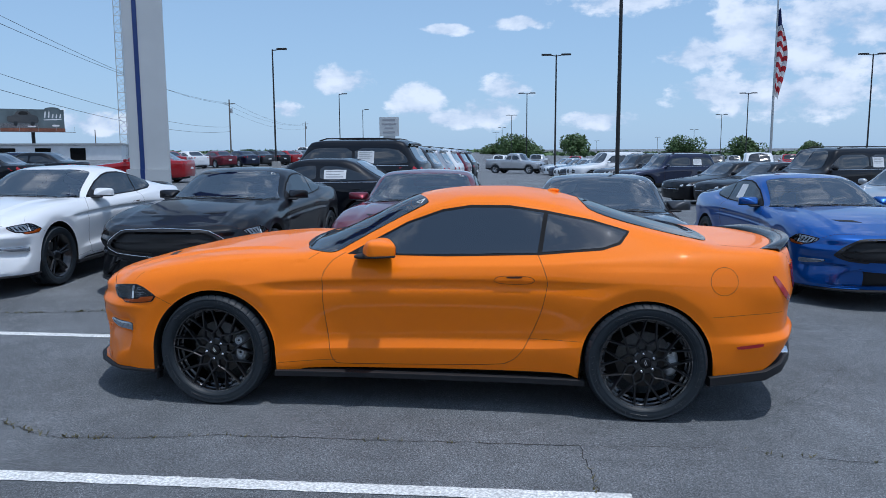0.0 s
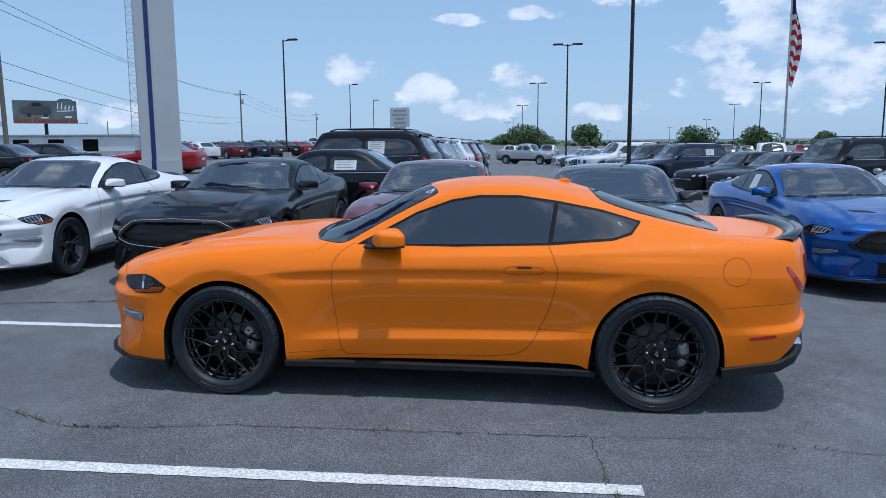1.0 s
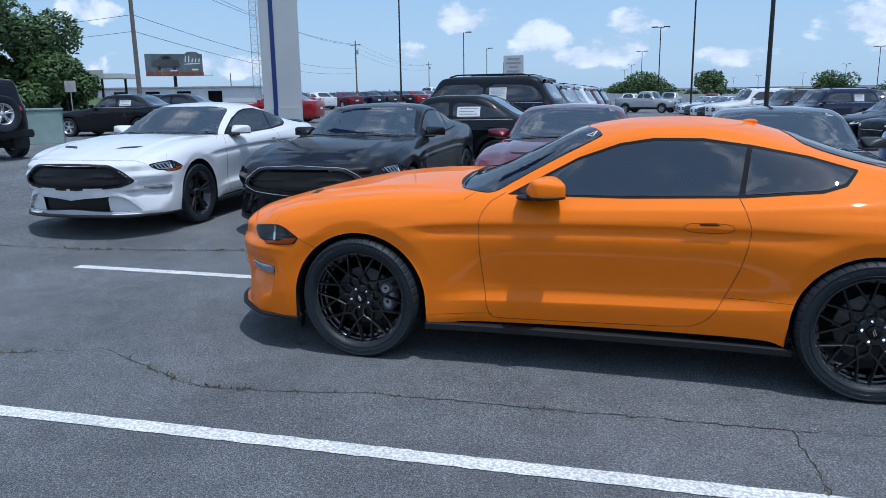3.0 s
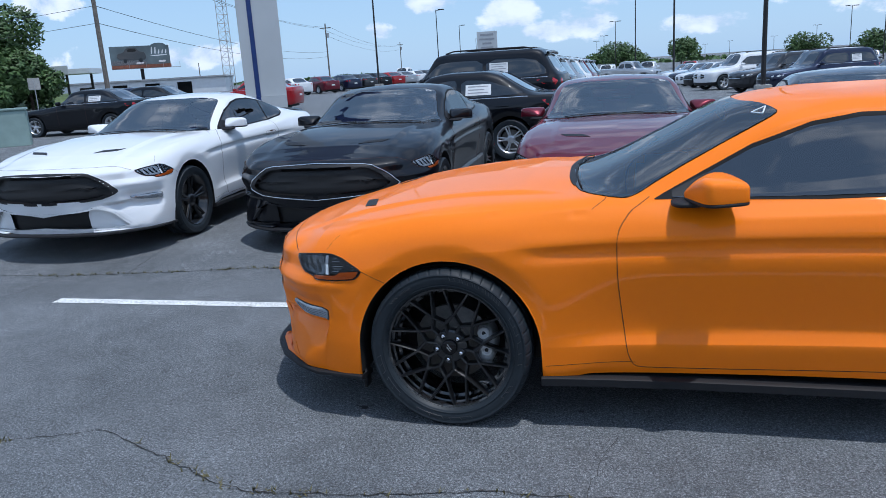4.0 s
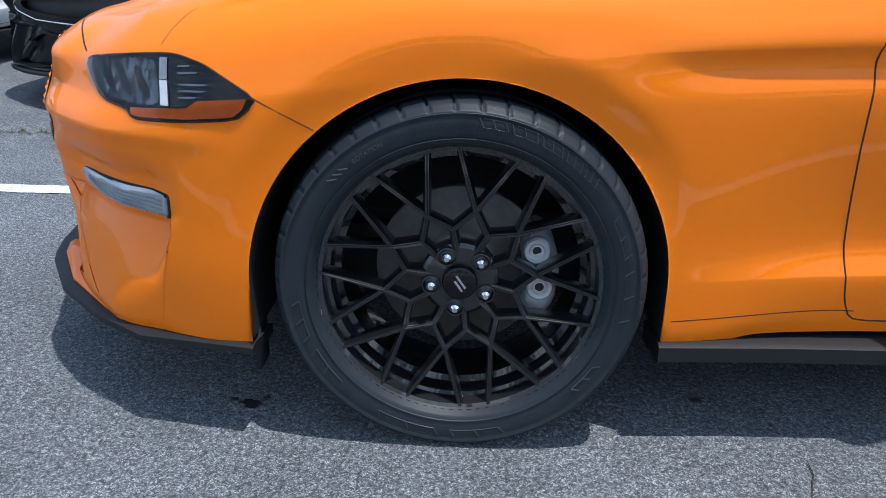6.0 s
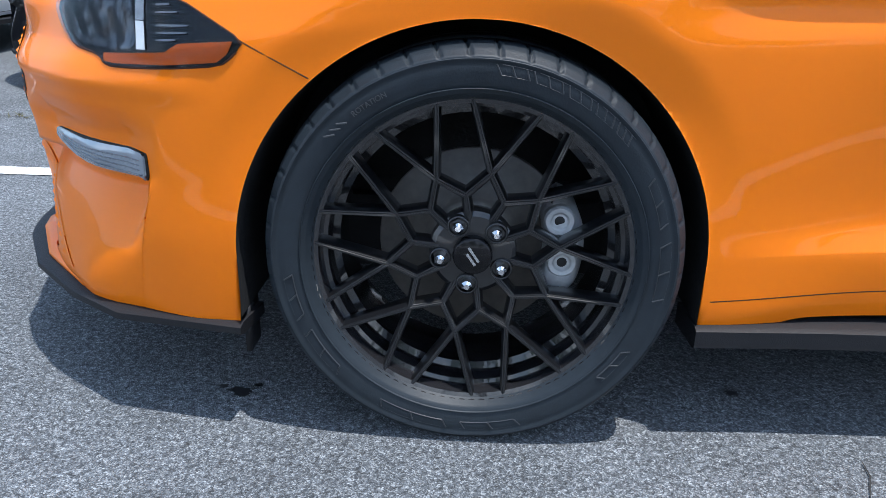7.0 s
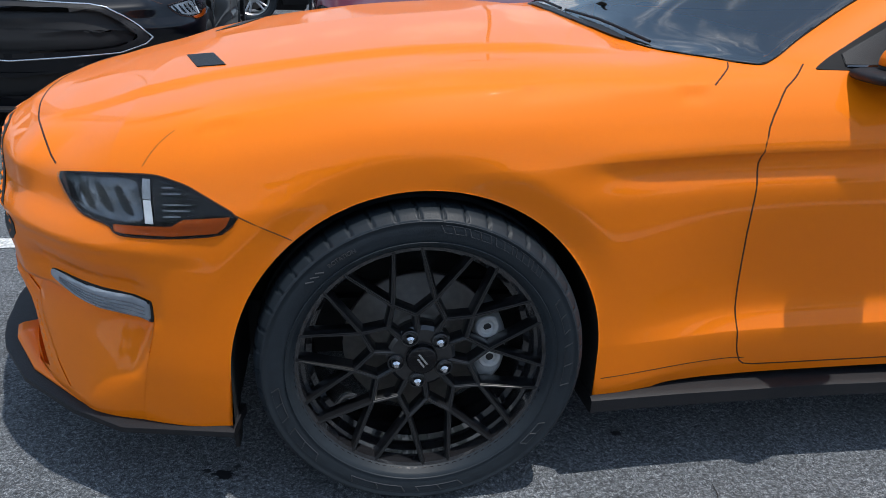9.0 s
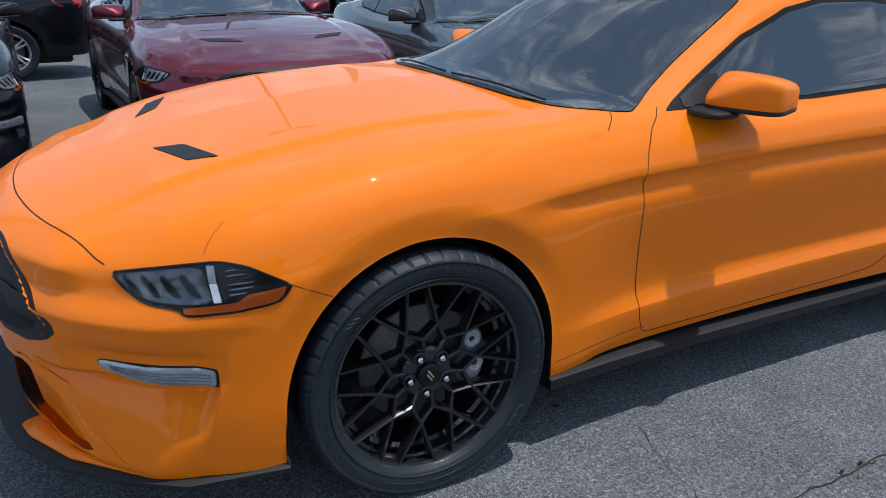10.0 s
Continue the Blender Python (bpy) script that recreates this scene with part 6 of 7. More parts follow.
    if key not in WHEELS:
        WHEELS[key] = five_spoke_parts(metal, True, k["tyre"], k["bead"])
    for wx, wy in ((0, -W + 0.125), (k["B"], -W + 0.125), (0, W - 0.125), (k["B"], W - 0.125)):
        mount_wheel(WHEELS[key], car, wx, wy, k["tyre"], 17 * wx + 9)
    car["coat"] = coat.name
    return car


F_IN = 0.55
FIRST = {}


def park(kind, coat, label, x, y, turn, category="car", group="", sticker=False, metal=None):
    """A vehicle with its front axle at x, y; the nose points to -x, turned by turn degrees."""
    at = pose(x, y, ground_z(x, y), 0, 0, turn)
    key = (kind, sticker, metal.name if metal else "")
    if key not in FIRST:
        FIRST[key] = build_vehicle(kind, coat, label, category, at, group, metal, sticker)
        return FIRST[key]
    car = copy_thing(FIRST[key], at)
    respray(car, bpy.data.materials[FIRST[key]["coat"]], coat)
    return tagged(car, label, category, group)


# close behind the coupes
park("sedan", BLACK, "black four-door sedan with silver wheels and a price sheet", -4.10, 9.40, 0, "car", "", True)
park("big_suv", BLACK, "large black sport utility vehicle with roof rails", -5.1, 14.4, -3, "suv", "", True)
SUVS = "sport utility vehicles in a long row"
for i, (coat, word) in enumerate(((GREY, "dark grey"), (SILVER, "silver"), (OFFWHITE, "white"), (MAROON, "maroon"), (BLACK, "black"))):
    park("suv", coat, word + " sport utility vehicle seen from its tail", -4.75 + 0.02 * i, 17.6 + 2.9 * i, -3, "suv", SUVS)
park("suv", SILVER, "silver sport utility vehicle facing the aisle", -4.9, 67.0, 158, "suv")
park("pickup", SILVER, "silver-grey crew-cab pickup truck facing the aisle", 1.3, 66.5, 155, "pickup truck")
park("suv", OFFWHITE, "pale sport utility vehicle beside the aisle", -10.5, 72.0, 158, "suv")
# the row on the other side of the aisle
AISLE = "vehicles nosed up to the aisle"
for kind, coat, label, a, d, turn, stick in (
    ("sedan", SILVER, "silver sedan in the near end of the row", 0.395, 17.5, 24, False),
    ("big_suv", BLACK, "large black sport utility vehicle with a price sheet", 0.300, 24.5, 24, True),
    ("sedan", BLACK, "black sedan with a chrome grille bar", 0.235, 26.0, 26, False),
    ("sedan", BLACK, "black sedan with a wide dark grille", 0.192, 27.8, 26, False),
    ("suv", NAVY, "navy sport utility vehicle with a price sheet", 0.122, 36.0, 22, True),
    ("suv", GREY, "grey sport utility vehicle with silver wheels", 0.092, 41.0, 26, False),
    ("big_suv", OFFWHITE, "white off-road sport utility vehicle", 0.055, 46.5, 26, False),
    ("sedan", BLACK, "black sedan far along the aisle", 0.043, 51.5, 28, False),
    ("sedan", OFFWHITE, "white sedan far along the aisle", 0.034, 56.0, 28, False),
    ("sedan", NAVY, "navy sedan far along the aisle", 0.026, 60.5, 28, False),
    ("sedan", OFFWHITE, "white sedan far along the aisle", 0.018, 65.0, 28, False),
    ("sedan", SILVER, "silver sedan far along the aisle", 0.012, 70.0, 28, False),
):
    park(kind, coat, label, 2.09 + a * d, -5.41 + d, turn, "car" if kind == "sedan" else "suv", AISLE, stick)
for i in range(9):
    coat, word = ((GREY, "grey"), (OFFWHITE, "white"), (BLACK, "black"))[i % 3]
    park("big_suv" if i % 2 else "suv", coat, word + " sport utility vehicle in the back rows", 13.2 + 3.1 * i, 46 + 1.2 * (i % 2) - 0.9 * i, 80, "suv", "vehicles in the back rows")
for i in range(16):
    coat, word = ((OFFWHITE, "white"), (GREY, "dark grey"), (SILVER, "silver"), (BLACK, "black"), (RED, "red"))[(i * 7) % 5]
    park("suv" if i % 3 else "pickup", coat, word + " vehicle far across the lot", -30 + 5.2 * i, 92 + 6 * (i % 2), 80, "suv" if i % 3 else "pickup truck", "vehicles far across the lot")
# to the left, beyond the pylon
park("sedan", RED, "dark red sedan with a price sheet", -18.4, 28.6, 6, "car", "", True)
LEFT = "cars parked beyond the pylon"
for coat, word, kind, a, d in ((RED, "red", "sedan", -0.522, 42), (OFFWHITE, "white", "sedan", -0.488, 44.5), (MAROON, "dark red", "sedan", -0.446, 48), (NAVY, "navy", "sedan", -0.412, 51.5), (GREY, "dark grey", "sedan", -0.388, 54.5), (BLACK, "black", "sedan", -0.366, 57.5), (RED, "red", "sedan", -0.346, 61), (SILVER, "silver", "sedan", -0.328, 65), (OFFWHITE, "white", "sedan", -0.310, 69), (GREY, "dark grey", "sedan", -0.293, 74), (NAVY, "navy", "sedan", -0.278, 79), (SILVER, "silver", "sedan", -0.264, 84)):
    park(kind, coat, word + " car parked tail towards the aisle", 2.09 + a * (d + 16) - 1.6, -5.41 + (d + 16) + 1.2, -34, "car", LEFT)
park("sedan", BLACK, "black sedan with silver wheels and a price sheet", -19.0, 18.2, 6, "car", "", True)
park("sedan", BLACK, "black sedan at the edge of the lot", -21.0, 24.0, 6, "car")
park("sedan", NAVY, "dark blue sedan at the edge of the lot", -26.5, 30.0, 6, "car")
park("jeep", BLACK, "black boxy off-road car with a spare wheel on its tail", -16.4, 9.6, -15, "off-road car")

# ---------------------------------------------------------------- poles, signs and the distance
def light_pole(x, y, height, arms, radius=0.085):
    z = ground_z(x, y)
    t = thing("light_pole", "tall dark parking lot light pole with flat lamp heads", "light pole", pose(x, y, z), group="parking lot light poles")
    part("base", bm_box(-0.3, 0.3, -0.3, 0.3, -0.1, 0.55, 0.03), CONCRETE, t)
    part("shaft", rod(bmesh.new(), (0, 0, 0.5), (0, 0, height), radius, radius * 0.7, 8), POLE_STEEL, t)
    for s in arms:
        part("arm", rod(bmesh.new(), (0, 0, height - 0.12), (s * 0.5, 0, height - 0.04), 0.04, 0.04, 6), POLE_STEEL, t)
        part("lamp_head", bm_box(min(s * 0.4, s * 1.25), max(s * 0.4, s * 1.25), -0.17, 0.17, height - 0.07, height + 0.07, 0.03), POLE_STEEL, t)
    return t


for a, e, d, arms in ((-0.362, 0.127, 62, (1,)), (-0.271, 0.072, 115, (1,)), (-0.239, 0.052, 155, (1,)), (-0.216, 0.035, 210, (1,)), (0.017, 0.120, 66, (1, -1)), (-0.020, 0.072, 112, (1, -1)), (-0.040, 0.044, 175, (1, -1)), (-0.052, 0.028, 245, (1, -1)), (-0.060, 0.022, 300, (1, -1)), (0.256, 0.066, 118, (1, -1)), (0.225, 0.041, 175, (1, -1)), (0.192, 0.023, 260, (1, -1)), (0.147, 0.014, 330, (1, -1)), (0.400, 0.105, 74, (1, -1)), (0.098, 0.012, 360, (1, -1)), (0.070, 0.010, 380, (1, -1))):
    px, py = 2.09 + a * d, -5.41 + d
    light_pole(px, py, 1.64 + e * d * math.hypot(1, a) - ground_z(px, py), arms)
light_pole(5.35, 28.2, 11.2, (1, -1), 0.095)


def flagpole(x, y):
    t = thing("flagpole", "tall white flagpole with a striped flag hanging limp", "flagpole", pose(x, y, ground_z(x, y)))
    part("pole", rod(bmesh.new(), (0, 0, 0), (0, 0, 20.0), 0.14, 0.07, 10), GALV, t)
    red = material("flag_red", (0.45, 0.02, 0.03), 0.8, vary=0.15, scale=2)
    white = material("flag_white", (0.70, 0.70, 0.70), 0.8, vary=0.08, scale=2)
    navy = material("flag_navy", (0.02, 0.03, 0.12), 0.8, vary=0.15, scale=2)
    # limp cloth: the bands sag across its hanging folds, the canton is at the top
    top, low, n = 16.7, 7.9, 13
    edges = [0.0, 0.20] + [0.20 + 0.80 * (i + 1) / n for i in range(n)]
    for i, (h0, h1) in enumerate(zip(edges, edges[1:])):
        v, f, rows, cols = [], [], 4, 9
        for r in range(rows + 1):
            h = h0 + (h1 - h0) * r / rows
            wide = 0.22 + 0.80 * math.sin(math.pi * min(h * 0.95 + 0.04, 1)) ** 1.4
            for c in range(cols + 1):
                q = c / cols
                sag = 0.75 * q * (1 - h * 0.4) + 0.16 * math.sin(q * 9 + 5 * h)
                v.append((0.10 + wide * q, 0.26 * math.sin(q * 8 + 4 * h) * (0.3 + q), top - (top - low) * h - sag))
        for r in range(rows):
            for c in range(cols):
                a = r * (cols + 1) + c
                f.append((a, a + 1, a + cols + 2, a + cols + 1))
        part("canton" if i == 0 else "stripe", mesh_of("stripe", v, f, navy if i == 0 else (red, white)[i % 2]), None, t)


flagpole(2.09 + 0.286 * 82, -5.41 + 82)


def pylon(x, y):
    t = thing("sign_pylon", "tall pale grey sign pylon with a blue stripe", "sign pylon", pose(x, y, ground_z(x, y), 0, 0, 26))
    part("base", bm_box(-0.62, 0.50, -0.50, 0.50, -0.1, 1.05, 0.01), PYLON_WHITE, t)
    part("left_panel", bm_box(-0.53, -0.27, -0.40, 0.40, 1.05, 9.0, 0.012), PYLON_WHITE, t)
    part("stripe", bm_box(-0.268, -0.152, -0.375, 0.375, 0.95, 9.0, 0.004), PYLON_BLUE, t, "dark blue stripe")
    part("stripe_foot", bm_box(-0.270, -0.150, -0.506, -0.38, 0.3, 1.06, 0.004), PYLON_BLUE, t)
    part("right_panel", bm_box(-0.15, 0.50, -0.40, 0.40, 1.05, 9.0, 0.012), PYLON_WHITE, t)
    part("head", bm_box(-1.6, 1.6, -0.45, 0.45, 9.0, 11.5, 0.03), PYLON_BLUE, t)


pylon(-8.75, 14.5)


def lattice_tower(x, y, width, height):
    t = thing("radio_tower", "tall grey steel lattice radio tower", "tower", pose(x, y, ground_z(x, y), 0, 0, 20))
    h = width / 2
    legs = [(-h, -h * 0.6), (h, -h * 0.6), (0, h)]
    for lx, ly in legs:
        part("leg", rod(bmesh.new(), (lx, ly, 0), (lx * 0.75, ly * 0.75, height), 0.07, 0.06, 6), GALV, t)
    n = int(height / 1.5)
    for i in range(n):
        z0, z1 = height * i / n, height * (i + 1) / n
        k0, k1 = 1 - 0.25 * i / n, 1 - 0.25 * (i + 1) / n
        for j in range(3):
            (ax, ay), (bx, by) = legs[j], legs[(j + 1) % 3]
            part("brace", rod(bmesh.new(), (ax * k0, ay * k0, z0), (bx * k1, by * k1, z1), 0.035, None, 4), GALV, t)
            part("strut", rod(bmesh.new(), (ax * k1, ay * k1, z1), (bx * k1, by * k1, z1), 0.03, None, 4), GALV, t)


lattice_tower(2.09 - 0.579 * 130, -5.41 + 130, 2.1, 42)


def utility_pole(x, y, height, lean=0.0, cross=True):
    t = thing("utility_pole", "weathered wooden utility pole carrying cables", "utility pole", pose(x, y, ground_z(x, y), 0, lean, 0), group="utility poles")
    part("shaft", rod(bmesh.new(), (0, 0, 0), (0, 0, height), 0.17, 0.12, 8), WOOD, t)
    if cross:
        part("crossarm", bm_box(-1.1, 1.1, -0.06, 0.06, height - 0.9, height - 0.75, 0.01), WOOD, t)
        part("transformer", rod(bmesh.new(), (0.35, 0, height - 2.6), (0.35, 0, height - 1.7), 0.25, None, 10), GALV, t)


utility_pole(2.09 - 0.426 * 140, -5.41 + 140, 11.2)
utility_pole(2.09 - 0.319 * 260, -5.41 + 260, 11.5)
utility_pole(2.09 - 0.626 * 200, -5.41 + 200, 7.5, 0, False)
utility_pole(-34.0, 40.5, 11.0, -0.3, False)


def cable(a, b, sag, r=0.018):
    a, b = Vector(a), Vector(b)
    pts = [a.lerp(b, i / 24) - Vector((0, 0, sag * 4 * (i / 24) * (1 - i / 24))) for i in range(25)]
    return solid("overhead_cable", mesh_of("overhead_cable", *tube(pts, r, 5), WIRE), None, "thin black overhead cable between poles", "cable", group="overhead cables")


POLE_A, POLE_B, POLE_C = Vector((2.09 - 0.426 * 140, -5.41 + 140, 0)), Vector((2.09 - 0.319 * 260, -5.41 + 260, 0)), Vector((-34.0, 40.5, 0))
for h, off in ((10.6, -1.0), (10.6, 1.0), (9.2, 0.0)):
    cable(POLE_A + Vector((off, 0, h)), POLE_B + Vector((off, 0, h)), 1.6)
for h0, h1, off in ((11.0, 10.6, -1.0), (10.4, 10.6, 1.0), (5.9, 5.3, 0.0), (7.0, 6.2, 0.2)):
    cable(POLE_C + Vector((0, 0, h0)), POLE_A + Vector((off, 0, h1)), 1.2, 0.018)
    cable(POLE_C + Vector((0, 0, h0)), POLE_C + Vector((-60, 12 + off, h0 + 1.0)), 0.8, 0.015)


def billboard(x, y, width, height, z0):
    t = thing("billboard", "roadside billboard with a dark vehicle picture and pale lettering shapes", "billboard", pose(x, y, 0, 0, 0, 40))
    face = material("billboard_print", (0.10, 0.13, 0.14), 0.6, vary=0.25, scale=0.3, big=0.3, big_scale=0.15)
    part("post", rod(bmesh.new(), (0, 0.6, -1), (0, 0.6, z0), 0.36, 0.36, 12), TRIM, t)
    part("panel", bm_box(-width / 2, width / 2, -0.1, 0.25, z0, z0 + height, 0.04), face, t)
    rust = material("rusty_apron", (0.20, 0.07, 0.04), 0.7, vary=0.25, scale=2.0, big=0.2, big_scale=0.5)
    part("apron", bm_box(-width / 2, width / 2, -0.95, 0.3, z0 - 0.72, z0, 0.04), rust, t, "red-brown apron")
    part("walkway", bm_box(-width / 2, width / 2 + 2.0, -0.9, -0.3, z0 - 0.82, z0 - 0.73, 0.02), GALV, t)
    for i in range(5):
        xx = -width / 2 + (width + 1.8) * i / 4
        part("rail_post", rod(bmesh.new(), (xx, -0.97, z0 - 0.73), (xx, -0.97, z0 + 0.3), 0.03, None, 4), GALV, t)
    # the printed vehicle: body, cabin, wheels, and a sweep of pale script
    def flat(name, pts, mat, lift):
        v = [(-width / 2 + p[0] * width, -0.1 - lift, z0 + p[1] * height) for p in rounded([(*p, 0) for p in pts], 2)]
        part(name, mesh_of(name, v, [tuple(range(len(v)))], mat, smooth=False), None, t)
    flat("printed_road", [(0.0, 0.02), (0.60, 0.02), (0.60, 0.22), (0.0, 0.28)], ASPHALT, 0.01)
    flat("printed_truck", [(0.12, 0.28), (0.11, 0.60), (0.22, 0.66), (0.28, 0.92), (0.44, 0.92), (0.49, 0.70), (0.58, 0.66), (0.60, 0.36), (0.56, 0.24)], GREY, 0.02)
    flat("printed_window", [(0.28, 0.70), (0.31, 0.87), (0.42, 0.87), (0.45, 0.70)], GLOSS_BLACK, 0.03)
    for c in (0.24, 0.50):
        flat("printed_tyre", [(c + 0.035 * math.cos(k), 0.24 + 0.13 * math.sin(k)) for k in (0, 1.05, 2.1, 3.14, 4.2, 5.2)], RUBBER, 0.04)
    for k in range(5):
        c = 0.68 + 0.06 * k
        flat("pale_mark", [(c, 0.55), (c + 0.02, 0.55 + (0.38 if k in (0, 1) else 0.22)), (c + 0.035, 0.55 + (0.36 if k in (0, 1) else 0.22)), (c + 0.025, 0.54)], PAPER, 0.03)
    flat("pale_sweep", [(0.66, 0.47), (0.97, 0.52), (0.95, 0.46), (0.68, 0.42)], PAPER, 0.03)
    flat("pale_bar", [(0.80, 0.10), (0.80, 0.20), (0.92, 0.20), (0.92, 0.10)], PAPER, 0.03)
    flat("pale_bar", [(0.42, 0.06), (0.42, 0.14), (0.55, 0.14), (0.55, 0.06)], PAPER, 0.03)
    v = [(width * 0.32 + 1.5 * math.cos(a), -0.05, z0 + height + 0.5 * math.sin(a)) for a in np.linspace(0, math.pi, 13)]
    v += [(p[0], 0.2, p[2]) for p in v]
    f = [tuple(range(13)), tuple(range(25, 12, -1))] + [(i + 13, i + 14, i + 1, i) for i in range(12)]
    part("crest", mesh_of("crest", v, f, face, smooth=False), None, t)


billboard(2.09 - 0.744 * 145 + 2.75 * math.cos(radians(40)), -5.41 + 145 + 2.75 * math.sin(radians(40)), 12.0, 3.95, 2.35 + 0.023 * 179)


def brand_sign(x, y):
    t = thing("dealer_sign", "square pale dealer sign with rows of dark lettering bars", "sign", pose(x, y, ground_z(x, y)))
    part("post", bm_box(-1.2, 1.2, -0.2, 0.2, 0, 4.2, 0.03), PYLON_WHITE, t)
    part("cabinet", bm_box(-1.95, 1.95, -0.3, 0.3, 4.2, 8.0, 0.05), PYLON_WHITE, t)
    for i, w in enumerate((1.3, 1.5, 0.9, 1.2)):
        part("lettering_bar", bm_box(-w, w, -0.33, -0.30, 7.2 - 0.8 * i, 7.55 - 0.8 * i, 0.0), PAPER_INK, t)


brand_sign(2.09 - 0.203 * 150, -5.41 + 150)


# ---------------------------------------------------------------- trees, bank and buildings
def tree(x, y, height, spread, leaves, seed, leaf=0.34, trunk_h=0.3):
    rnd = random.Random(seed)
    t = thing("tree", "leafy green broad-crowned tree with an uneven outline", "tree", pose(x, y, ground_z(x, y)), group="trees round the lot")
    bm = bmesh.new()
    rod(bm, (0, 0, -0.1), (0, 0, height * 0.55), height * 0.035, height * 0.018, 8)
    centres = []
    for i in range(14):
        a, r = rnd.uniform(0, 6.28), spread * rnd.uniform(0.25, 0.8)
        c = Vector((r * math.cos(a), r * math.sin(a), height * rnd.uniform(trunk_h + 0.08, 0.86)))
        c.x *= 1 - 0.45 * max(0, c.z / height - 0.5)
        centres.append((c, spread * rnd.uniform(0.28, 0.46)))
        rod(bm, (0, 0, height * rnd.uniform(0.2, 0.5)), tuple(c), height * 0.012, 0.02, 5)
    centres.append((Vector((0, 0, height * 0.80)), spread * 0.42))
    part("trunk", bm, BARK, t)
    v, f = [], []
    for i in range(leaves):
        c, r = centres[rnd.randrange(len(centres))]
        d = Vector((rnd.gauss(0, 1), rnd.gauss(0, 1), rnd.gauss(0, 1))).normalized()
        p = c + d * r * rnd.uniform(0.55, 1.0) ** 0.5 * Vector((1, 1, 0.8)).length / 1.62
        if p.z < height * trunk_h * 0.7:
            continue
        u = Vector((rnd.gauss(0, 1), rnd.gauss(0, 1), rnd.gauss(0, 0.6))).normalized()
        w = u.cross(d + Vector((0.01, 0.02, 0.2))).normalized()
        s = leaf * rnd.uniform(0.6, 1.3)
        k = len(v)
        v += [p - u * s, p + w * s * 0.5, p + u * s + d * s * 0.3, p - w * s * 0.5]
        f.append((k, k + 1, k + 2, k + 3))
    part("crown", mesh_of("crown", v, f, LEAF, smooth=False), None, t)


for a, d, e, half, seed in ((-0.038, 210, 0.014, 6.0, 1), (-0.018, 225, 0.006, 4.5, 2), (0.039, 190, 0.017, 4.2, 3), (0.181, 200, 0.011, 5.2, 4), (0.254, 200, 0.010, 5.2, 5), (0.335, 230, 0.004, 4.6, 6), (-0.062, 230, 0.003, 4.0, 9)):
    px, py = 2.09 + a * d, -5.41 + d
    tree(px, py, 1.64 + e * d - ground_z(px, py), half, 3600, seed, 0.34)
for tx, ty, th, ts, seed in ((-62, 49, 13.0, 7.0, 11), (-70, 46, 14.0, 7.5, 12), (-60, 56, 10.5, 5.5, 13), (-57.5, 55, 6.5, 4.0, 14), (-66, 42, 8.0, 5.5, 15), (-56.5, 58, 5.0, 3.2, 16)):
    tree(tx, ty, th, ts, 9000, seed, 0.27, 0.04)


for k in range(11):
    rnd = random.Random(400 + k)
    tree(-52 + 10.5 * k + rnd.uniform(-2, 2), -34 + rnd.uniform(-4, 4), rnd.uniform(6.5, 9.5), rnd.uniform(4.4, 6.0), 420, 500 + k, 0.75)


def grass_bank():
    v, f = [], []
    for i in range(20):
        x = -141 + 5.0 * i
        for j, (y, z) in enumerate(((44, 0.02), (50, 0.5), (60, 1.1), (84, 1.3))):
            v.append((x, y + 0.10 * abs(x + 60), z * (1 + 0.2 * math.sin(i * 1.7 + j)) if x < -58 else -0.3))
    for i in range(19):
        for j in range(3):
            k = i * 4 + j
            f.append((k, k + 4, k + 5, k + 1))
    return mesh_of("grass_bank", v, f, GRASS)


tagged(solid("grass_bank", grass_bank(), None, "low grassy bank beside the lot", "grass"), kind="stuff")


def service_station(x, y):
    t = thing("canopy_shelter", "open canopy on dark posts beside the road", "canopy", pose(x, y, 0.6, 0, 0, 20))
    part("roof", bm_box(-3.4, 3.4, -2.2, 2.2, 3.0, 3.6, 0.04), ROOF_METAL, t)
    part("sign", bm_box(-1.1, 1.1, -2.4, -2.2, 3.0, 4.0, 0.03), PYLON_WHITE, t)
    for px in (-2.8, 0.0, 2.8):
        part("post", bm_box(px - 0.12, px + 0.12, -0.12, 0.12, 0, 3.0, 0.01), POLE_STEEL, t)


service_station(1.72 - 0.855 * 78, -4.87 + 78)


def long_shed(x0, x1, y, height):
    t = thing("warehouse", "long low white metal warehouse", "building", pose((x0 + x1) / 2, y, 0, 0, 0, 25))
    w = (x1 - x0) / 2
    part("wall", bm_box(-w, w, -8, 8, 0, height, 0.05), ROOF_METAL, t)
    part("roof", bm_box(-w - 0.3, w + 0.3, -8.4, 8.4, height, height + 0.3, 0.05), GALV, t)
    for i in range(5):
        px = -w + (i + 0.7) * w / 3
        part("door", bm_box(px - 1.2, px + 1.2, -8.06, -8.0, 0, 2.2, 0.0), GLOSS_BLACK, t)


long_shed(-104, -72, 118, 2.7)


def utility_box(x, y):
    t = thing("utility_box", "pale green metal utility cabinet on the kerb", "utility box", pose(x, y, 0, 0, 0, 40))
    green = material("pale_green_cabinet", (0.30, 0.40, 0.37), 0.5, vary=0.1, scale=3, big=0.08, big_scale=1)
    part("plinth", bm_box(-0.65, 0.65, -0.5, 0.5, 0, 0.12, 0.01), CONCRETE, t)
    part("body", bm_box(-0.58, 0.58, -0.42, 0.42, 0.12, 1.15, 0.03), green, t)
    part("lid", bm_box(-0.61, 0.61, -0.45, 0.45, 1.15, 1.21, 0.02), green, t)


utility_box(-16.9, 14.1)


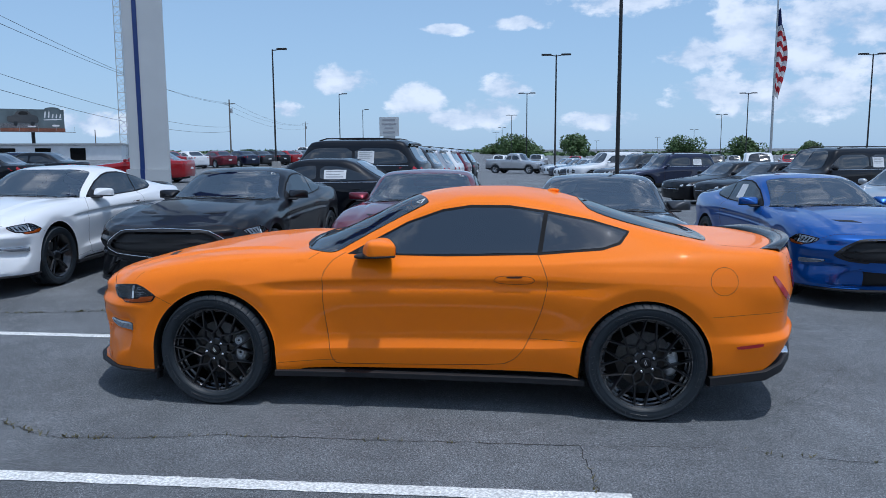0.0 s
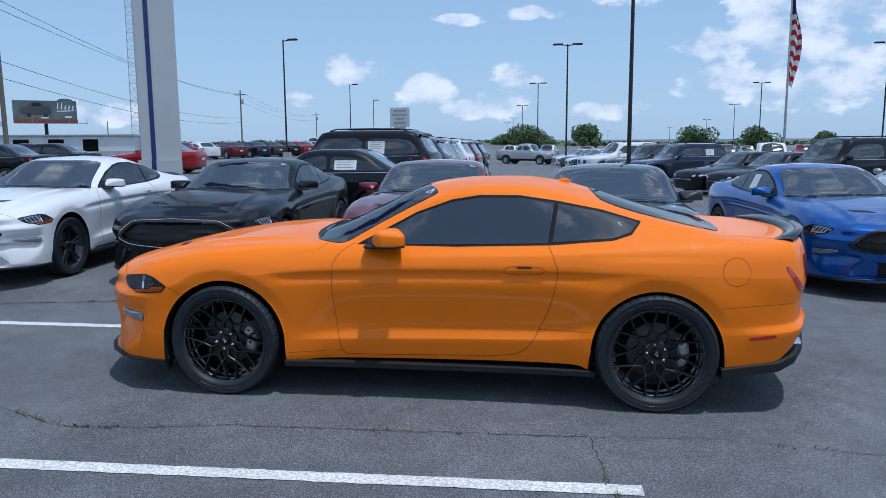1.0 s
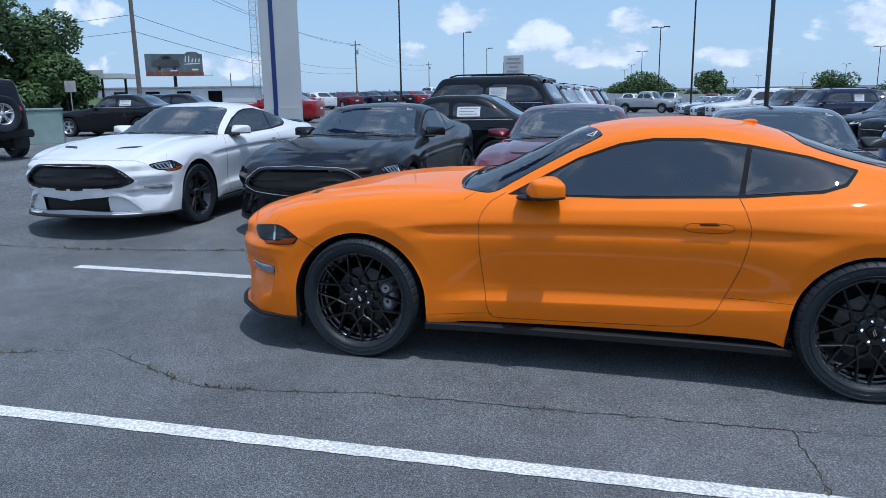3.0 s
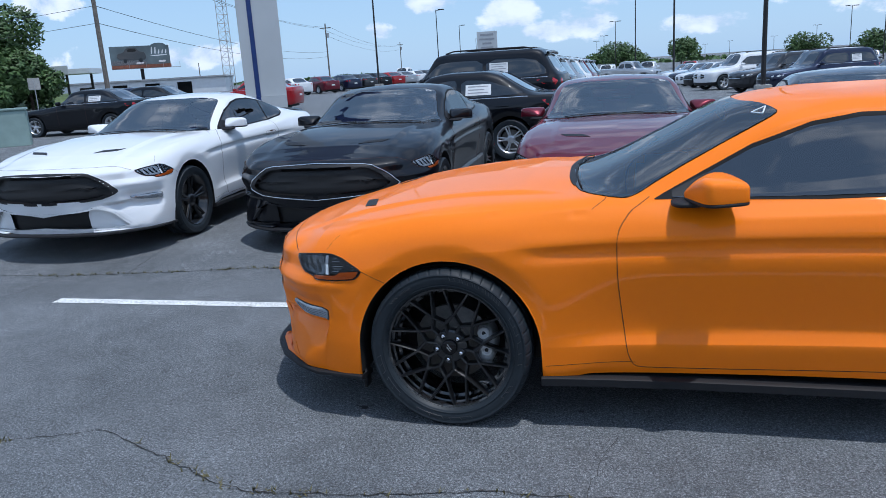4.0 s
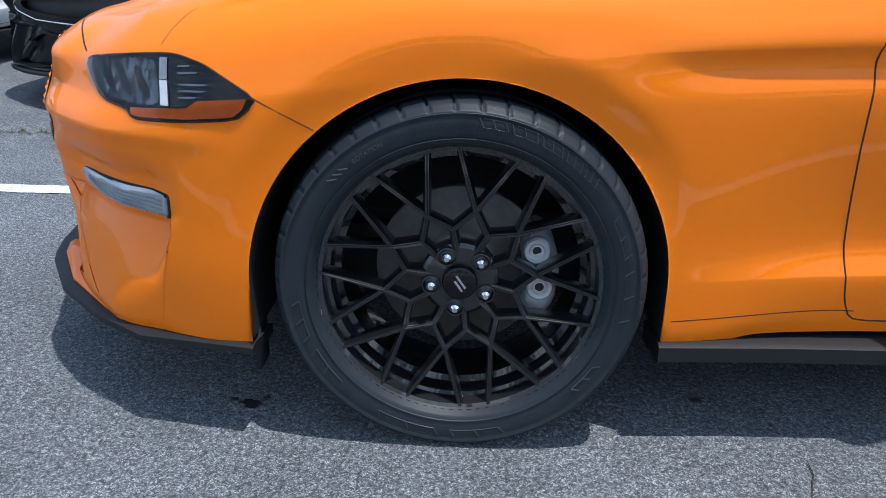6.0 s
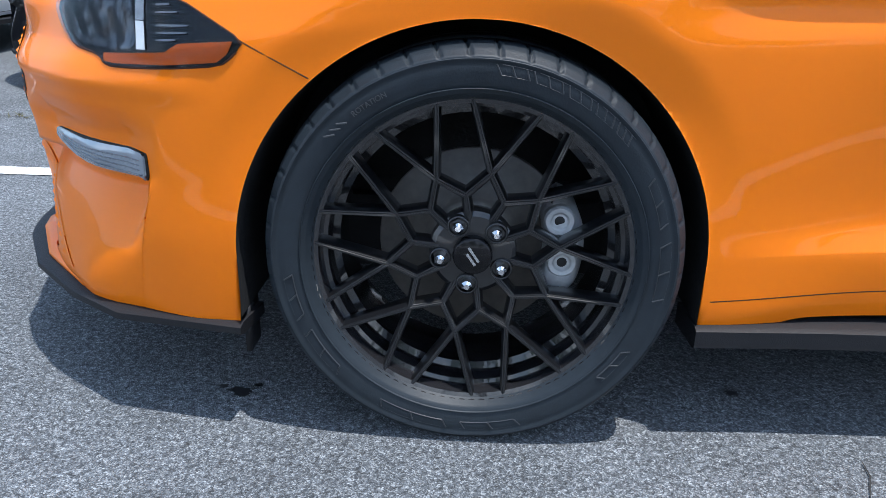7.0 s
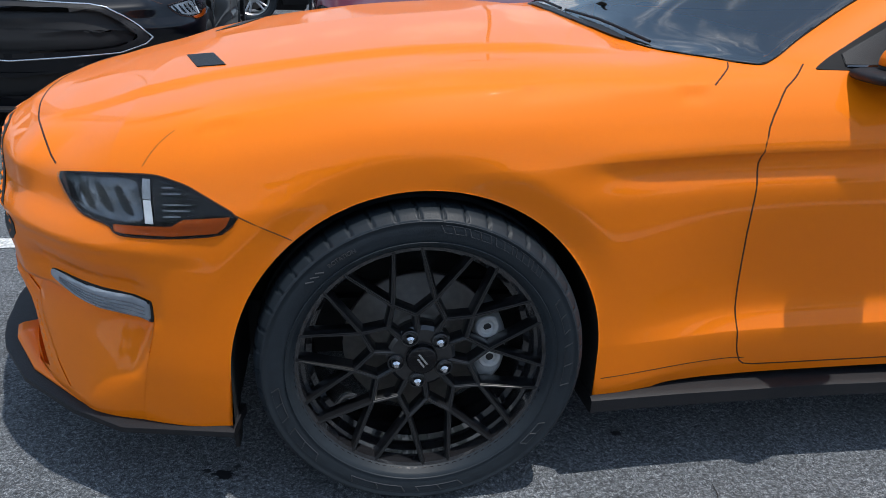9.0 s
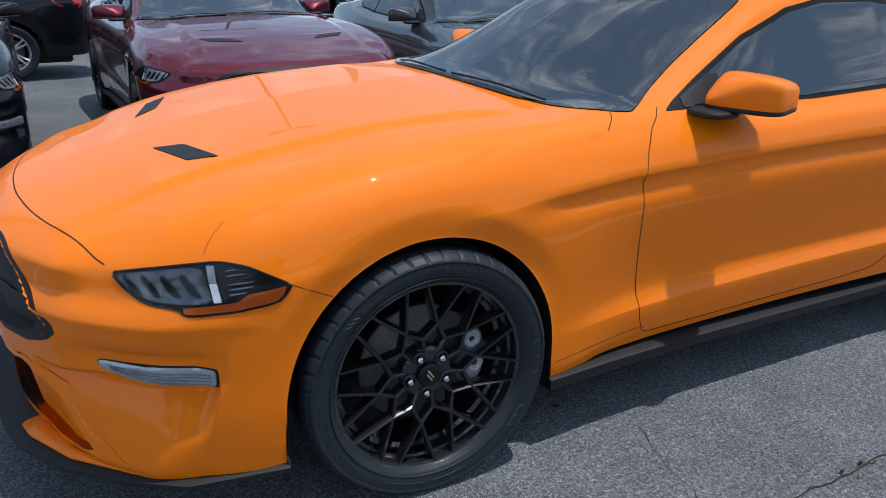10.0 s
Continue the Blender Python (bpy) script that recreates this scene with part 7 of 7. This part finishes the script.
def road_sign(x, y):
    t = thing("road_sign", "small pale sign on a thin post", "sign", pose(x, y, 0, 0, 0, 40))
    part("post", rod(bmesh.new(), (0, 0, 0), (0, 0, 2.6), 0.04, None, 6), GALV, t)
    part("plate", bm_box(-0.4, 0.4, -0.03, -0.01, 1.9, 2.75, 0.01), CONCRETE, t)


road_sign(1.72 - 0.917 * 48, -4.87 + 48)

# ---------------------------------------------------------------- cracks, weeds and stains in the asphalt


def crack(points, width):
    pts = []
    for (ax, ay), (bx, by) in zip(points, points[1:]):
        k = max(2, int(math.hypot(bx - ax, by - ay) / 0.04))
        pts += [(ax + (bx - ax) * i / k + random.uniform(-0.012, 0.012), ay + (by - ay) * i / k + random.uniform(-0.012, 0.012)) for i in range(k)]
    pts.append(points[-1])
    v, f = [], []
    for i, (x, y) in enumerate(pts):
        a, b = pts[max(i - 1, 0)], pts[min(i + 1, len(pts) - 1)]
        d = Vector((b[0] - a[0], b[1] - a[1], 0)).normalized()
        s = Vector((-d.y, d.x, 0)) * width * random.uniform(0.3, 1.0) * 0.5
        z = ground_z(x, y) + 0.0035
        v += [Vector((x, y, z)) + s, Vector((x, y, z)) - s]
    f = [(2 * i, 2 * i + 1, 2 * i + 3, 2 * i + 2) for i in range(len(pts) - 1)]
    return solid("crack", mesh_of("crack", v, f, CRACK), None, "thin dark crack in the asphalt", "crack", group="asphalt cracks", kind="structure")


CRACKS = [
    ([(-3.4, -1.30), (-2.2, -1.43), (-1.6, -1.20), (-1.33, -1.32), (-0.93, -1.50), (-0.68, -1.58), (-0.25, -1.55), (0.22, -1.45), (0.59, -1.43), (1.4, -1.40), (2.31, -1.36)], 0.008),
    ([(2.31, -1.36), (2.34, -1.6), (2.38, -1.97), (2.5, -2.5)], 0.007),
    ([(2.31, -1.36), (3.0, -1.30), (3.8, -1.42), (5.2, -1.35)], 0.005),
    ([(-7.5, 1.2), (-5.09, 1.29), (-4.02, 1.32), (-2.91, 1.48), (-2.34, 1.60), (-1.2, 1.62)], 0.012),
    ([(-4.4, -0.2), (-4.18, 0.43), (-4.04, 0.83), (-4.02, 1.32)], 0.009),
    ([(-3.43, 1.36), (-3.50, 1.8), (-3.56, 2.19), (-3.9, 3.2)], 0.008),
    ([(-1.6, -1.20), (-1.42, -0.7), (-1.25, -0.35)], 0.004),
    ([(0.62, -1.43), (0.66, -1.15), (0.72, -0.95)], 0.003),
    ([(3.3, -0.8), (3.9, -0.3), (4.4, 0.5)], 0.004),
]
for pts, width in CRACKS:
    crack(pts, width)


def weeds():
    rnd = random.Random(5)
    v, f = [], []
    for pts, _ in CRACKS[:4]:
        for (ax, ay), (bx, by) in zip(pts, pts[1:]):
            n = int(math.hypot(bx - ax, by - ay) * (48 if ax < -0.5 else 14))
            for _ in range(n):
                t = rnd.random()
                if noise.noise((ax + (bx - ax) * t, ay * 3, 2)) < -0.05:
                    continue
                x, y = ax + (bx - ax) * t + rnd.gauss(0, 0.014), ay + (by - ay) * t + rnd.gauss(0, 0.014)
                for _ in range(3):
                    a, h = rnd.uniform(0, 6.28), rnd.uniform(0.006, 0.028)
                    dx, dy = math.cos(a) * 0.004, math.sin(a) * 0.004
                    k = len(v)
                    z = ground_z(x, y) + 0.002
                    v += [(x - dx, y - dy, z), (x + dx, y + dy, z), (x + rnd.gauss(0, 0.014), y + rnd.gauss(0, 0.014), z + h)]
                    f.append((k, k + 1, k + 2))
    return mesh_of("weeds", v, f, WEED, smooth=False)


tagged(solid("crack_weeds", weeds(), None, "dry grass and weeds growing in the cracks", "weeds"), kind="stuff")


def stain(x, y, r, seed):
    rnd = random.Random(seed)
    v = [(x, y, 0.0035)]
    for i in range(22):
        a = 2 * math.pi * i / 22
        q = r * rnd.uniform(0.55, 1.15)
        v.append((x + 1.5 * q * math.cos(a), y + q * math.sin(a), 0.0035))
    f = [(0, i + 1, (i + 1) % 22 + 1) for i in range(22)]
    return solid("oil_stain", mesh_of("oil_stain", v, f, OIL), None, "small black oil spot on the asphalt", "stain", group="oil spots", kind="structure")


for i, (x, y, r) in enumerate(((-0.458, -0.816, 0.018), (0.553, -0.734, 0.012), (-0.50, -0.80, 0.008), (-0.43, -0.79, 0.006), (1.9, -2.6, 0.03))):
    stain(x, y, r, 30 + i)


def far_woods():
    """A low band of trees along the horizon."""
    rnd = random.Random(77)
    v, f = [], []
    for i in range(5200):
        a = rnd.uniform(-1.25, 0.9)
        d = rnd.uniform(330, 430)
        x, y = 2.0 + a * d, d
        base = ground_z(x, 130)
        top = 0.6 + 1.5 * noise.noise((a * 14, 0, 4)) + 1.0 * noise.noise((a * 60, 1, 4))
        z = base + rnd.uniform(0, max(top, 0.8))
        s = rnd.uniform(0.8, 1.9)
        u = Vector((rnd.gauss(0, 1), rnd.gauss(0, 1), rnd.gauss(0, 0.7))).normalized() * s
        w = u.cross(Vector((rnd.gauss(0, 1), rnd.gauss(0, 1), 1))).normalized() * s * 0.7
        p, k = Vector((x, y, z)), len(v)
        v += [p - u, p + w, p + u, p - w]
        f.append((k, k + 1, k + 2, k + 3))
    return mesh_of("far_woods", v, f, LEAF, smooth=False)


tagged(solid("far_woods", far_woods(), None, "distant low woods along the horizon", "woods"), kind="stuff")
